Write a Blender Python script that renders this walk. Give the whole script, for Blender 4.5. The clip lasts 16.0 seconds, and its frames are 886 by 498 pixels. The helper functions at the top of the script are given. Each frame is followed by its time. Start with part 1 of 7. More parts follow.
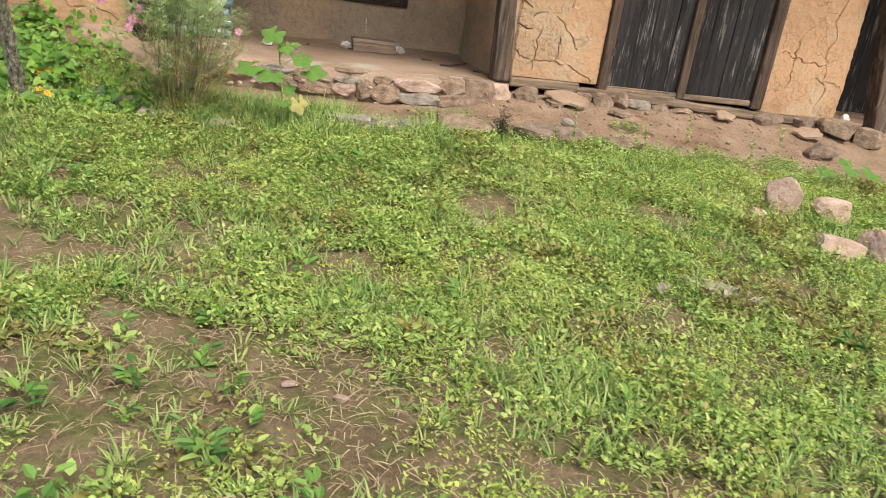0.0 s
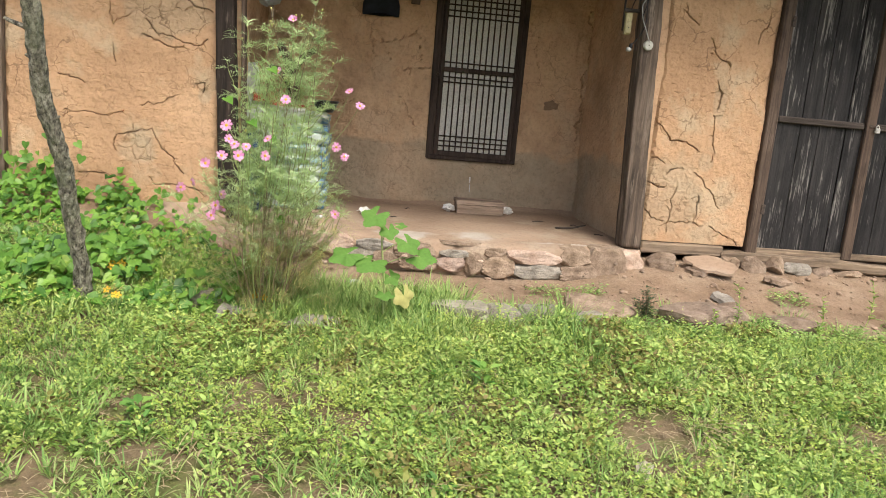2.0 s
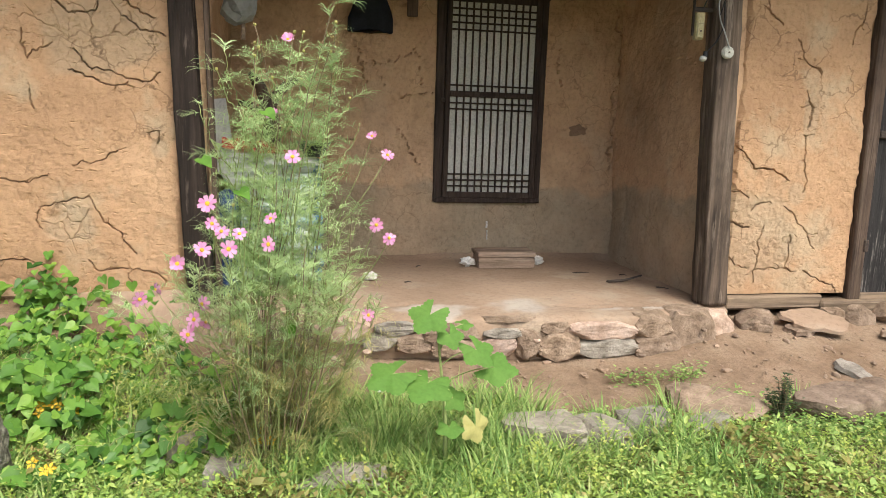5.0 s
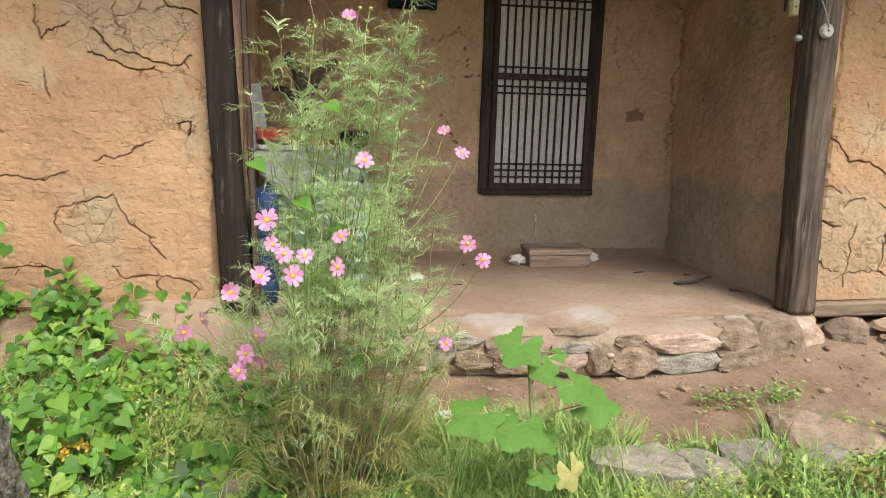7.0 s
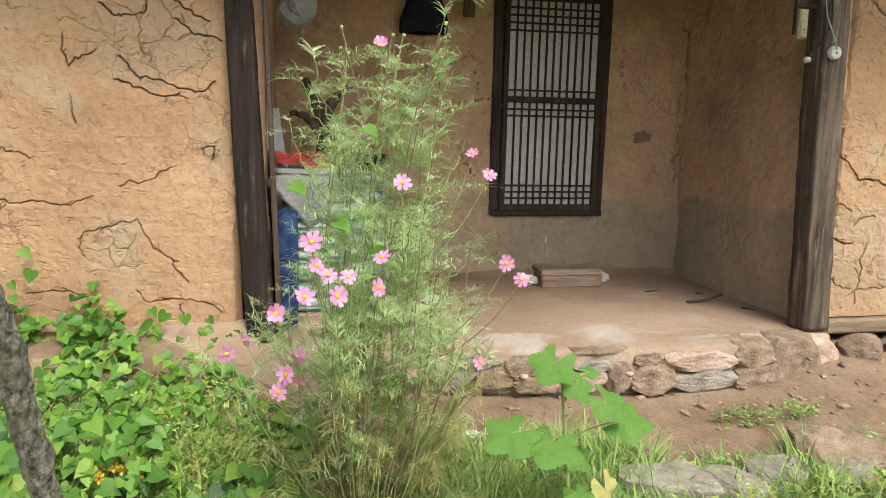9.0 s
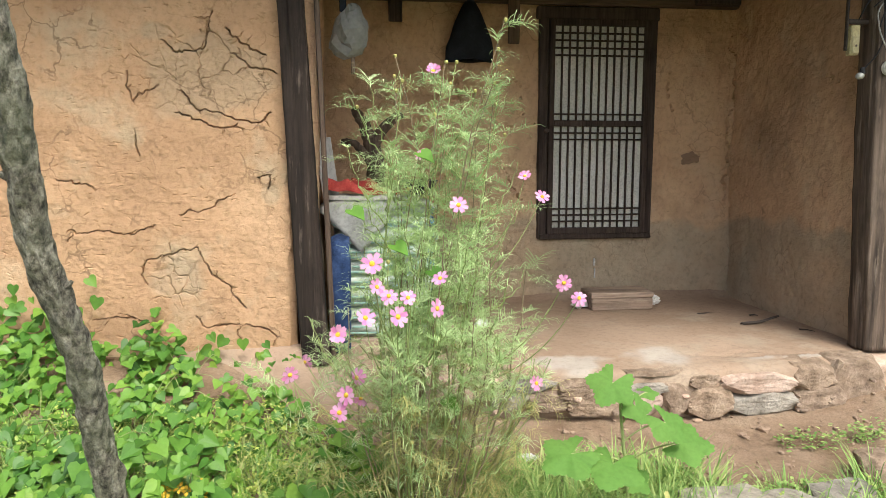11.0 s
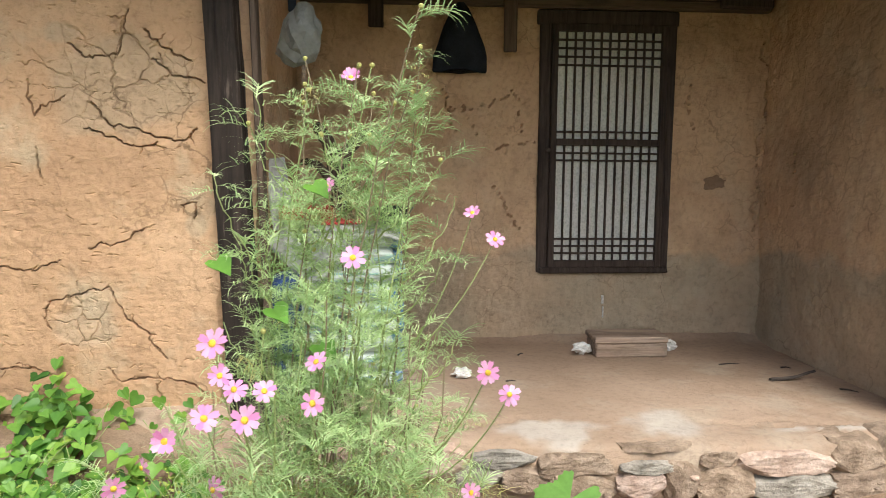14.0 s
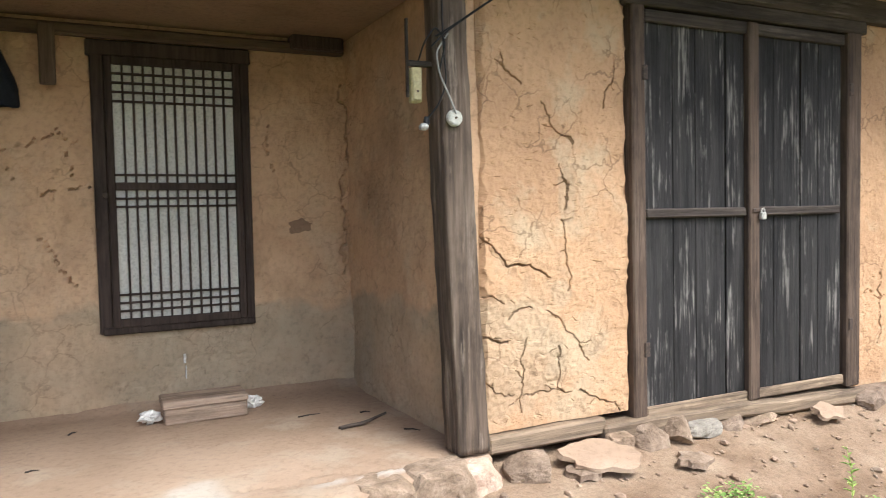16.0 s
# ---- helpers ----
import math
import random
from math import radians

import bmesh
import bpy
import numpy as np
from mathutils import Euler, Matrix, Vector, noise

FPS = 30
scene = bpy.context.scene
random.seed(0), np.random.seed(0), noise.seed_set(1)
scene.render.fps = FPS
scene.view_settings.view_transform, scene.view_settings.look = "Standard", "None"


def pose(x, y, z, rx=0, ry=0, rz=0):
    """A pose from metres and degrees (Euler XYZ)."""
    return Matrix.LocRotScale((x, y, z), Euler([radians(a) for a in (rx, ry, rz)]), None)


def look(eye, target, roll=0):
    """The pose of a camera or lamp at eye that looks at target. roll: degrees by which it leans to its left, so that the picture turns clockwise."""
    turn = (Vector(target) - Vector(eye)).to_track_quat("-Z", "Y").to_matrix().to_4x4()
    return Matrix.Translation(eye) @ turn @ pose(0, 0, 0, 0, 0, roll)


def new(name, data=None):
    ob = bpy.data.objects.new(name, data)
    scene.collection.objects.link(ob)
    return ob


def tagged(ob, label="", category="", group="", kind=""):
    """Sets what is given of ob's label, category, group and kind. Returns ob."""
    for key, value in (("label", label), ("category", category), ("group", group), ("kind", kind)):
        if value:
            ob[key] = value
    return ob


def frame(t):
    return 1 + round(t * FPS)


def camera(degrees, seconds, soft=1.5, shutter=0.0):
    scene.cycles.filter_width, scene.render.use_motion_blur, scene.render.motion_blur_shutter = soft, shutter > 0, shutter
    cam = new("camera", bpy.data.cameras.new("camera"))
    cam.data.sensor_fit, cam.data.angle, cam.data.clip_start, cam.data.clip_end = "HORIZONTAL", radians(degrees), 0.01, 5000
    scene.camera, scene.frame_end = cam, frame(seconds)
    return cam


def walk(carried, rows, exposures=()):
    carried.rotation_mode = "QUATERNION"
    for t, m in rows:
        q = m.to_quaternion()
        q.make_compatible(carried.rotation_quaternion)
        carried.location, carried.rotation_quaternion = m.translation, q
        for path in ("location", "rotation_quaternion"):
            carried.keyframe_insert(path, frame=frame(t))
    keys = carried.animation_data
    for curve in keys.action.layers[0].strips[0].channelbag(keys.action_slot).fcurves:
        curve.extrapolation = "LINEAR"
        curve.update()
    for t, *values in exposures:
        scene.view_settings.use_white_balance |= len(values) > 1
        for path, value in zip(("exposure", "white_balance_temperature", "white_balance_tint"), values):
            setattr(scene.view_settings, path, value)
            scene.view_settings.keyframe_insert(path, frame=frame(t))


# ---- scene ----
cam = camera(61.5, 16.0, soft=0.62, shutter=0.15)
METRES, EYE, TILT, LEAN, TURN = 4.6, 1.25, 0.0, 0.0, -15.3
ROWS = [
    (0.0, 0.0, 0.0, 0.0, 2.72, -20.27, -7.4),
    (0.5, -0.0357, 0.0479, 0.0109, 4.78, -18.85, -6.36),
    (1.0, -0.0378, 0.1078, 0.0205, 7.72, -14.91, -5.67),
    (1.5, -0.0383, 0.1603, 0.0247, 9.77, -12.13, -5.65),
    (2.0, -0.0682, 0.1997, 0.0258, 8.81, -11.01, -4.87),
    (2.5, -0.0971, 0.2365, 0.0329, 6.89, -10.99, -3.13),
    (3.0, -0.114, 0.2918, 0.0309, 6.2, -11.0, -2.51),
    (3.5, -0.1274, 0.3442, 0.0358, 6.87, -10.24, -3.22),
    (4.0, -0.1553, 0.3778, 0.0373, 5.97, -9.5, -3.45),
    (4.5, -0.1893, 0.4099, 0.0432, 3.93, -9.08, -2.45),
    (5.0, -0.2055, 0.4435, 0.0414, 4.54, -9.43, -1.82),
    (7.5, -0.2786, 0.5309, 0.0514, 5.22, -11.27, -1.79),
    (8.0, -0.2859, 0.5252, 0.0509, 4.57, -11.27, -1.72),
    (8.5, -0.2889, 0.5212, 0.0504, 4.28, -10.45, -1.53),
    (11.0, -0.2994, 0.511, 0.0473, 7.73, -7.33, -0.03),
    (11.5, -0.2989, 0.5097, 0.0464, 7.11, -8.2, -0.39),
    (12.0, -0.2866, 0.5261, 0.0465, 7.12, -9.03, -1.14),
    (12.5, -0.2677, 0.5581, 0.0455, 10.47, -9.83, -1.8),
    (13.0, -0.2665, 0.59, 0.0426, 12.49, -10.02, -1.44),
    (13.5, -0.2719, 0.6274, 0.0481, 11.9, -8.43, -0.53),
    (14.0, -0.2512, 0.643, 0.056, 10.74, -6.21, -0.49),
    (14.5, -0.1993, 0.6522, 0.0551, 9.62, -5.59, -2.02),
    (15.0, -0.1554, 0.6665, 0.0541, 4.67, -5.57, -1.04),
    (15.5, -0.1181, 0.6924, 0.0501, -3.84, -4.67, -0.11),
    (16.0, -0.0879, 0.7082, 0.0502, -10.94, -2.61, 1.18),
]
walk(cam, [(t, pose(0, 0, EYE, TILT, LEAN, TURN) @ pose(METRES * x, METRES * y, METRES * z, 90 + pitch, roll, yaw)) for t, x, y, z, yaw, pitch, roll in ROWS],
     exposures=((0.0, 0.60, 6450, 9), (0.5, 0.56, 6450, 9), (1.0, 0.68, 6350, 8), (2.5, 0.80, 6250, 7), (5.0, 0.80, 6200, 6), (8.0, 0.70, 6200, 5), (11.0, 0.95, 6050, 4), (14.0, 0.92, 5950, 4), (15.0, 1.05, 5900, 4), (16.0, 1.26, 5700, 5)))

# ---- world, sun, exposure ----
scene.view_settings.exposure = 0.0
world = bpy.data.worlds.new("overcast_sky")
scene.world = world
world.use_nodes = True
wn, wl = world.node_tree.nodes, world.node_tree.links
sky = wn.new("ShaderNodeTexSky")
sky.sky_type, sky.sun_disc = "NISHITA", False
sky.sun_elevation, sky.sun_rotation = radians(55), radians(165)
sky.air_density, sky.dust_density, sky.ozone_density = 1.0, 6.0, 0.6
wn["Background"].inputs["Strength"].default_value = 0.15
wl.new(sky.outputs["Color"], wn["Background"].inputs["Color"])
sun = new("sun", bpy.data.lights.new("sun", "SUN"))
sun.data.energy, sun.data.angle, sun.data.color = 1.7, radians(24), (1.0, 0.95, 0.87)
sun.matrix_world = look((0, 0, 0), (-0.25, 0.72, -1.1)).to_3x3().to_4x4()

# ---- materials ----
def nodes_of(name):
    m = bpy.data.materials.new(name)
    m.use_nodes = True
    t = m.node_tree
    return m, t.nodes, t.links, t.nodes["Principled BSDF"]


def noise_node(n, l, scale, detail=4.0, rough=0.55, stretch=None, coord="Object", shift=False):
    tc = n.new("ShaderNodeTexCoord")
    tex = n.new("ShaderNodeTexNoise")
    tex.inputs["Scale"].default_value = scale
    tex.inputs["Detail"].default_value = detail
    tex.inputs["Roughness"].default_value = rough
    if stretch:
        mp = n.new("ShaderNodeMapping")
        mp.inputs["Scale"].default_value = stretch
        l.new(tc.outputs[coord], mp.inputs["Vector"])
        if shift:
            oi = n.new("ShaderNodeObjectInfo")
            sc = n.new("ShaderNodeVectorMath")
            sc.operation = "SCALE"
            sc.inputs[0].default_value = (31.0, 17.0, 23.0)
            l.new(oi.outputs["Random"], sc.inputs["Scale"])
            l.new(sc.outputs["Vector"], mp.inputs["Location"])
        l.new(mp.outputs["Vector"], tex.inputs["Vector"])
    else:
        l.new(tc.outputs[coord], tex.inputs["Vector"])
    return tex.outputs["Fac"]


def ramp(n, l, fac, stops):
    r = n.new("ShaderNodeValToRGB")
    e = r.color_ramp.elements
    while len(e) < len(stops):
        e.new(0.5)
    for el, (p, c) in zip(e, stops):
        el.position = p
        el.color = (*c, 1) if len(c) == 3 else c
    l.new(fac, r.inputs["Fac"])
    return r.outputs["Color"]


def grey(v):
    return (v, v, v)


def mix(n, l, fac, a, b, mode="MIX"):
    m = n.new("ShaderNodeMix")
    m.data_type, m.blend_type = "RGBA", mode
    for sock, v in ((m.inputs["Factor"], fac), (m.inputs["A"], a), (m.inputs["B"], b)):
        if isinstance(v, (int, float)):
            sock.default_value = v
        elif isinstance(v, tuple):
            sock.default_value = (*v, 1)
        else:
            l.new(v, sock)
    return m.outputs["Result"]


def maths(n, l, op, a, b=0.0):
    m = n.new("ShaderNodeMath")
    m.operation = op
    for sock, v in zip(m.inputs, (a, b)):
        if isinstance(v, (int, float)):
            sock.default_value = v
        else:
            l.new(v, sock)
    return m.outputs["Value"]


def bump(n, l, p, height, strength, distance):
    b = n.new("ShaderNodeBump")
    b.inputs["Strength"].default_value, b.inputs["Distance"].default_value = strength, distance
    l.new(height, b.inputs["Height"])
    l.new(b.outputs["Normal"], p.inputs["Normal"])


def sep_pos(n, l, which):
    g = n.new("ShaderNodeNewGeometry")
    s = n.new("ShaderNodeSeparateXYZ")
    l.new(g.outputs["Position"], s.inputs["Vector"])
    return s.outputs[which]


def mud_material(name, low, mid, high, pale, wainscot=None, dirt=0.5, crazed=0.5, bald=(0.42, 0.33, 0.225)):
    """Straw-tempered clay plaster. wainscot: the height of a grey cement wash, with a ragged upper edge."""
    m, n, l, p = nodes_of(name)
    big = noise_node(n, l, 1.7, 5)
    fine = noise_node(n, l, 34, 6, 0.65)
    straw = noise_node(n, l, 26, 5, 0.75, (0.8, 0.8, 2.6))
    c = ramp(n, l, big, [(0.30, low), (0.50, mid), (0.72, high)])
    c = mix(n, l, ramp(n, l, noise_node(n, l, 3.1, 6, 0.6), [(0.52, grey(0)), (0.66, grey(0.8))]), c, pale)
    at = n.new("ShaderNodeAttribute")
    at.attribute_name = "bald"
    c = mix(n, l, at.outputs["Fac"], c, ramp(n, l, noise_node(n, l, 7, 5, 0.6), [(0.3, tuple(0.82 * k for k in bald)), (0.7, bald)]))
    if wainscot:
        # smoke and damp stains, with a few worn dark spots
        c = mix(n, l, 0.75, c, ramp(n, l, noise_node(n, l, 1.9, 6, 0.65, (1.0, 1.0, 0.6)), [(0.34, grey(0.62)), (0.50, grey(0.95)), (0.62, grey(1.0))]), "MULTIPLY")
        c = mix(n, l, ramp(n, l, noise_node(n, l, 4.6, 5, 0.6), [(0.66, grey(0)), (0.74, grey(0.6))]), c, (0.17, 0.125, 0.08))
        z = sep_pos(n, l, "Z")
        edge = maths(n, l, "ADD", z, maths(n, l, "MULTIPLY", noise_node(n, l, 1.9, 6, 0.6), 0.46))
        k = ramp(n, l, maths(n, l, "SUBTRACT", edge, wainscot), [(0.225, grey(0.85)), (0.275, grey(0.0))])
        patchy = ramp(n, l, noise_node(n, l, 1.3, 4), [(0.32, grey(0.45)), (0.56, grey(1))])
        k = mix(n, l, 1.0, k, patchy, "MULTIPLY")
        wash = ramp(n, l, noise_node(n, l, 5, 6, 0.65), [(0.3, (0.285, 0.24, 0.175)), (0.7, (0.41, 0.35, 0.26))])
        c = mix(n, l, k, c, wash)
    c = mix(n, l, dirt, c, ramp(n, l, fine, [(0.25, grey(0.45)), (0.5, grey(0.92)), (0.8, grey(1.0))]), "MULTIPLY")
    # hairline crazing, in patches
    vo = n.new("ShaderNodeTexVoronoi")
    vo.feature = "DISTANCE_TO_EDGE"
    vo.inputs["Scale"].default_value = 6.5
    tcv = n.new("ShaderNodeTexCoord")
    nz = n.new("ShaderNodeTexNoise")
    nz.inputs["Scale"].default_value, nz.inputs["Detail"].default_value = 9.0, 6.0
    l.new(tcv.outputs["Object"], nz.inputs["Vector"])
    l.new(mix(n, l, 0.16, tcv.outputs["Object"], nz.outputs["Color"]), vo.inputs["Vector"])
    line = ramp(n, l, vo.outputs["Distance"], [(0.0, grey(1)), (0.012, grey(1)), (0.03, grey(0))])
    line = mix(n, l, 1.0, line, ramp(n, l, noise_node(n, l, 3.3, 4), [(0.46, grey(0)), (0.58, grey(crazed))]), "MULTIPLY")
    c = mix(n, l, line, c, (0.10, 0.06, 0.035))
    flecks = ramp(n, l, straw, [(0.28, grey(0.5)), (0.35, grey(1.0))])
    c = mix(n, l, 0.8, c, flecks, "MULTIPLY")
    l.new(c, p.inputs["Base Color"])
    p.inputs["Roughness"].default_value = 0.95
    p.inputs["Specular IOR Level"].default_value = 0.15
    h = maths(n, l, "ADD", maths(n, l, "MULTIPLY", fine, 0.6), maths(n, l, "MULTIPLY", straw, 0.5))
    bump(n, l, p, h, 1.0, 0.008)
    return m


def wood_material(name, dark, mid, light, axis="Z", grain=26.0, worn=0.5, rough=0.8, streak=0.55):
    m, n, l, p = nodes_of(name)
    st = {"X": (0.05, 1, 1), "Y": (1, 0.05, 1), "Z": (1, 1, 0.05)}[axis]
    oi = n.new("ShaderNodeObjectInfo")
    g = noise_node(n, l, grain, 6, 0.65, st, shift=True)
    g2 = noise_node(n, l, grain * 3.2, 4, 0.6, st, shift=True)
    big = noise_node(n, l, 2.3, 5, 0.6)
    c = ramp(n, l, g, [(0.28, dark), (0.52, mid), (0.82, tuple(streak * k for k in light))])
    flake = noise_node(n, l, 9.0, 6, 0.7, tuple(0.22 if k < 1 else 1.0 for k in st), shift=True)
    wear = ramp(n, l, maths(n, l, "MULTIPLY", maths(n, l, "ADD", maths(n, l, "MULTIPLY", flake, 0.75), maths(n, l, "MULTIPLY", big, 0.35)), maths(n, l, "ADD", g2, 0.45)), [(0.58, grey(0)), (0.74, grey(worn))])
    c = mix(n, l, wear, c, light)
    c = mix(n, l, 0.55, c, ramp(n, l, g2, [(0.32, grey(0.3)), (0.5, grey(1.0))]), "MULTIPLY")
    blotch = noise_node(n, l, 7.0, 6, 0.7, tuple(0.45 if k < 1 else 1.0 for k in st), shift=True)
    c = mix(n, l, 0.75, c, ramp(n, l, blotch, [(0.34, grey(0.42)), (0.50, grey(0.9)), (0.66, grey(1.0))]), "MULTIPLY")
    shade = ramp(n, l, oi.outputs["Random"], [(0.0, grey(0.72)), (1.0, grey(1.0))])
    c = mix(n, l, 0.8, c, shade, "MULTIPLY")
    l.new(c, p.inputs["Base Color"])
    p.inputs["Roughness"].default_value = rough
    p.inputs["Specular IOR Level"].default_value = 0.25
    bump(n, l, p, maths(n, l, "ADD", g, g2), 0.9, 0.006)
    return m


def rough_material(name, a, b, c3, scale=9.0, fine=60.0, rough=0.9, depth=0.006, strength=0.7, spec=0.2):
    m, n, l, p = nodes_of(name)
    oi = n.new("ShaderNodeObjectInfo")
    big, small = noise_node(n, l, scale, 6, 0.6), noise_node(n, l, fine, 5, 0.65)
    c = ramp(n, l, big, [(0.28, a), (0.5, b), (0.74, c3)])
    c = mix(n, l, 0.7, c, ramp(n, l, small, [(0.28, grey(0.5)), (0.55, grey(1.0))]), "MULTIPLY")
    c = mix(n, l, 0.7, c, ramp(n, l, oi.outputs["Random"], [(0.0, (0.66, 0.66, 0.70)), (1.0, (1.0, 0.98, 0.94))]), "MULTIPLY")
    l.new(c, p.inputs["Base Color"])
    p.inputs["Roughness"].default_value = rough
    p.inputs["Specular IOR Level"].default_value = spec
    bump(n, l, p, maths(n, l, "ADD", big, small), strength, depth)
    return m


def leaf_material(name, stops, through_light=0.35, rough=0.55, scale=1.2, gloss=0.3):
    """Foliage: colour by leaf (mesh island) and by stretch of ground, partly lit through."""
    m, n, l, p = nodes_of(name)
    g = n.new("ShaderNodeNewGeometry")
    big = noise_node(n, l, scale, 4, 0.6)
    v = maths(n, l, "ADD", maths(n, l, "MULTIPLY", g.outputs["Random Per Island"], 0.5), maths(n, l, "MULTIPLY", big, 0.62))
    c = ramp(n, l, v, stops)
    c = mix(n, l, 0.5, c, ramp(n, l, noise_node(n, l, 55, 3), [(0.3, grey(0.7)), (0.6, grey(1.0))]), "MULTIPLY")
    l.new(c, p.inputs["Base Color"])
    p.inputs["Roughness"].default_value = rough
    p.inputs["Specular IOR Level"].default_value = gloss
    tr = n.new("ShaderNodeBsdfTranslucent")
    l.new(c, tr.inputs["Color"])
    mx = n.new("ShaderNodeMixShader")
    mx.inputs["Fac"].default_value = through_light
    l.new(p.outputs["BSDF"], mx.inputs[1])
    l.new(tr.outputs["BSDF"], mx.inputs[2])
    l.new(mx.outputs["Shader"], n["Material Output"].inputs["Surface"])
    return m


MUD_FRONT = mud_material("ochre_clay_plaster", (0.37, 0.225, 0.13), (0.47, 0.295, 0.172), (0.52, 0.34, 0.205), (0.47, 0.36, 0.24))
MUD_PORCH = mud_material("smoky_clay_plaster", (0.48, 0.315, 0.195), (0.585, 0.39, 0.245), (0.635, 0.44, 0.28), (0.58, 0.42, 0.28), wainscot=1.0, crazed=0.3)
# a much darker brown plaster than the porch walls, for ceiling and plaster scars
MUD_CEILING = mud_material("dark_clay_ceiling", (0.20, 0.13, 0.085), (0.27, 0.18, 0.12), (0.32, 0.22, 0.15), (0.25, 0.18, 0.12), crazed=0.2)
MUD_FLOOR = mud_material("trodden_clay_floor", (0.265, 0.187, 0.13), (0.315, 0.224, 0.158), (0.36, 0.262, 0.19), (0.35, 0.275, 0.205), dirt=0.45, crazed=0.12, bald=(0.50, 0.46, 0.41))
WOOD_POST = wood_material("weathered_post_wood", (0.032, 0.023, 0.018), (0.15, 0.11, 0.082), (0.36, 0.29, 0.23), "Z", 16, 0.85, streak=0.8)
WOOD_POST_DARK = wood_material("dark_stained_post_wood", (0.014, 0.010, 0.008), (0.04, 0.027, 0.021), (0.26, 0.20, 0.16), "Z", 16, 0.75, streak=0.32)
WOOD_DOOR = wood_material("blackened_plank_wood", (0.011, 0.010, 0.0105), (0.032, 0.029, 0.029), (0.32, 0.295, 0.27), "Z", 20, 0.85, streak=0.2)
WOOD_RAIL = wood_material("door_rail_wood", (0.03, 0.023, 0.02), (0.075, 0.058, 0.048), (0.20, 0.165, 0.14), "X", 24, 0.6)
WOOD_STILE = wood_material("door_stile_wood", (0.045, 0.03, 0.023), (0.12, 0.082, 0.06), (0.24, 0.18, 0.14), "Z", 24, 0.6)
WOOD_SILL = wood_material("grey_sill_wood", (0.10, 0.07, 0.05), (0.26, 0.19, 0.13), (0.42, 0.32, 0.22), "X", 18, 0.7)
WOOD_LATTICE = wood_material("lattice_wood", (0.028, 0.02, 0.017), (0.068, 0.048, 0.04), (0.16, 0.12, 0.10), "Z", 30, 0.4)
WOOD_BLOCK = wood_material("old_block_wood", (0.26, 0.185, 0.13), (0.44, 0.325, 0.245), (0.58, 0.46, 0.36), "X", 20, 0.5, streak=0.9)
PAPER = rough_material("window_paper", (0.66, 0.645, 0.58), (0.77, 0.755, 0.69), (0.83, 0.815, 0.75), 3, 90, 0.9, 0.001, 0.2)
STONE = rough_material("field_stone", (0.15, 0.105, 0.07), (0.285, 0.21, 0.152), (0.43, 0.335, 0.25), 12, 80, 0.9, 0.01)
STONE_GREY = rough_material("grey_stone", (0.17, 0.15, 0.12), (0.32, 0.285, 0.235), (0.48, 0.44, 0.37), 12, 80, 0.9, 0.01)
STONE_PINK = rough_material("pink_stone", (0.34, 0.235, 0.175), (0.49, 0.36, 0.28), (0.63, 0.50, 0.41), 11, 70, 0.9, 0.008)
def soil_material():
    """Brown yard soil with mossy stretches, paling to dry clay on the bank before the house."""
    m, n, l, p = nodes_of("yard_soil")
    big, small, tiny = noise_node(n, l, 2.2, 6, 0.6), noise_node(n, l, 38, 6, 0.7), noise_node(n, l, 150, 4, 0.6)
    c = ramp(n, l, big, [(0.28, (0.125, 0.092, 0.05)), (0.5, (0.22, 0.16, 0.095)), (0.74, (0.34, 0.255, 0.165))])
    c = mix(n, l, ramp(n, l, noise_node(n, l, 6, 5), [(0.44, grey(0)), (0.60, grey(0.7))]), c, (0.13, 0.16, 0.045))
    clay = ramp(n, l, noise_node(n, l, 3.4, 6, 0.6), [(0.3, (0.20, 0.13, 0.08)), (0.5, (0.295, 0.205, 0.138)), (0.72, (0.38, 0.285, 0.20))])
    reach = maths(n, l, "ADD", sep_pos(n, l, "Y"), maths(n, l, "MULTIPLY", big, 0.5))
    c = mix(n, l, ramp(n, l, maths(n, l, "SUBTRACT", reach, 4.75), [(0.42, grey(0)), (0.58, grey(1))]), c, clay)
    c = mix(n, l, 0.8, c, ramp(n, l, small, [(0.28, grey(0.62)), (0.55, grey(1.0))]), "MULTIPLY")
    c = mix(n, l, 0.5, c, ramp(n, l, tiny, [(0.35, grey(0.6)), (0.55, grey(1.0))]), "MULTIPLY")
    l.new(c, p.inputs["Base Color"])
    p.inputs["Roughness"].default_value, p.inputs["Specular IOR Level"].default_value = 0.95, 0.15
    bump(n, l, p, maths(n, l, "ADD", small, maths(n, l, "MULTIPLY", tiny, 0.9)), 1.0, 0.010)
    return m


SOIL = soil_material()
CEMENT = rough_material("cement_smear", (0.33, 0.275, 0.215), (0.42, 0.365, 0.30), (0.50, 0.45, 0.385), 5, 60, 0.9, 0.004)

# ---- building blocks ----
def link_mesh(name, bm, material, parent=None, label="", smooth=False):
    me = bpy.data.meshes.new(name)
    bm.normal_update()
    bm.to_mesh(me)
    bm.free()
    if material:
        me.materials.append(material)
    if smooth:
        me.shade_smooth()
    ob = new(name, me)
    if parent:
        ob.parent = parent
    if label:
        ob["label"] = label
    return ob


def part(name, bm, material, parent, label="", smooth=False):
    return link_mesh(name, bm, material, parent, label, smooth)


def thing(name, at, label, category, group="", kind=""):
    ob = new(name)
    ob.matrix_world = at if isinstance(at, Matrix) else Matrix.Translation(at)
    return tagged(ob, label, category, group, kind)


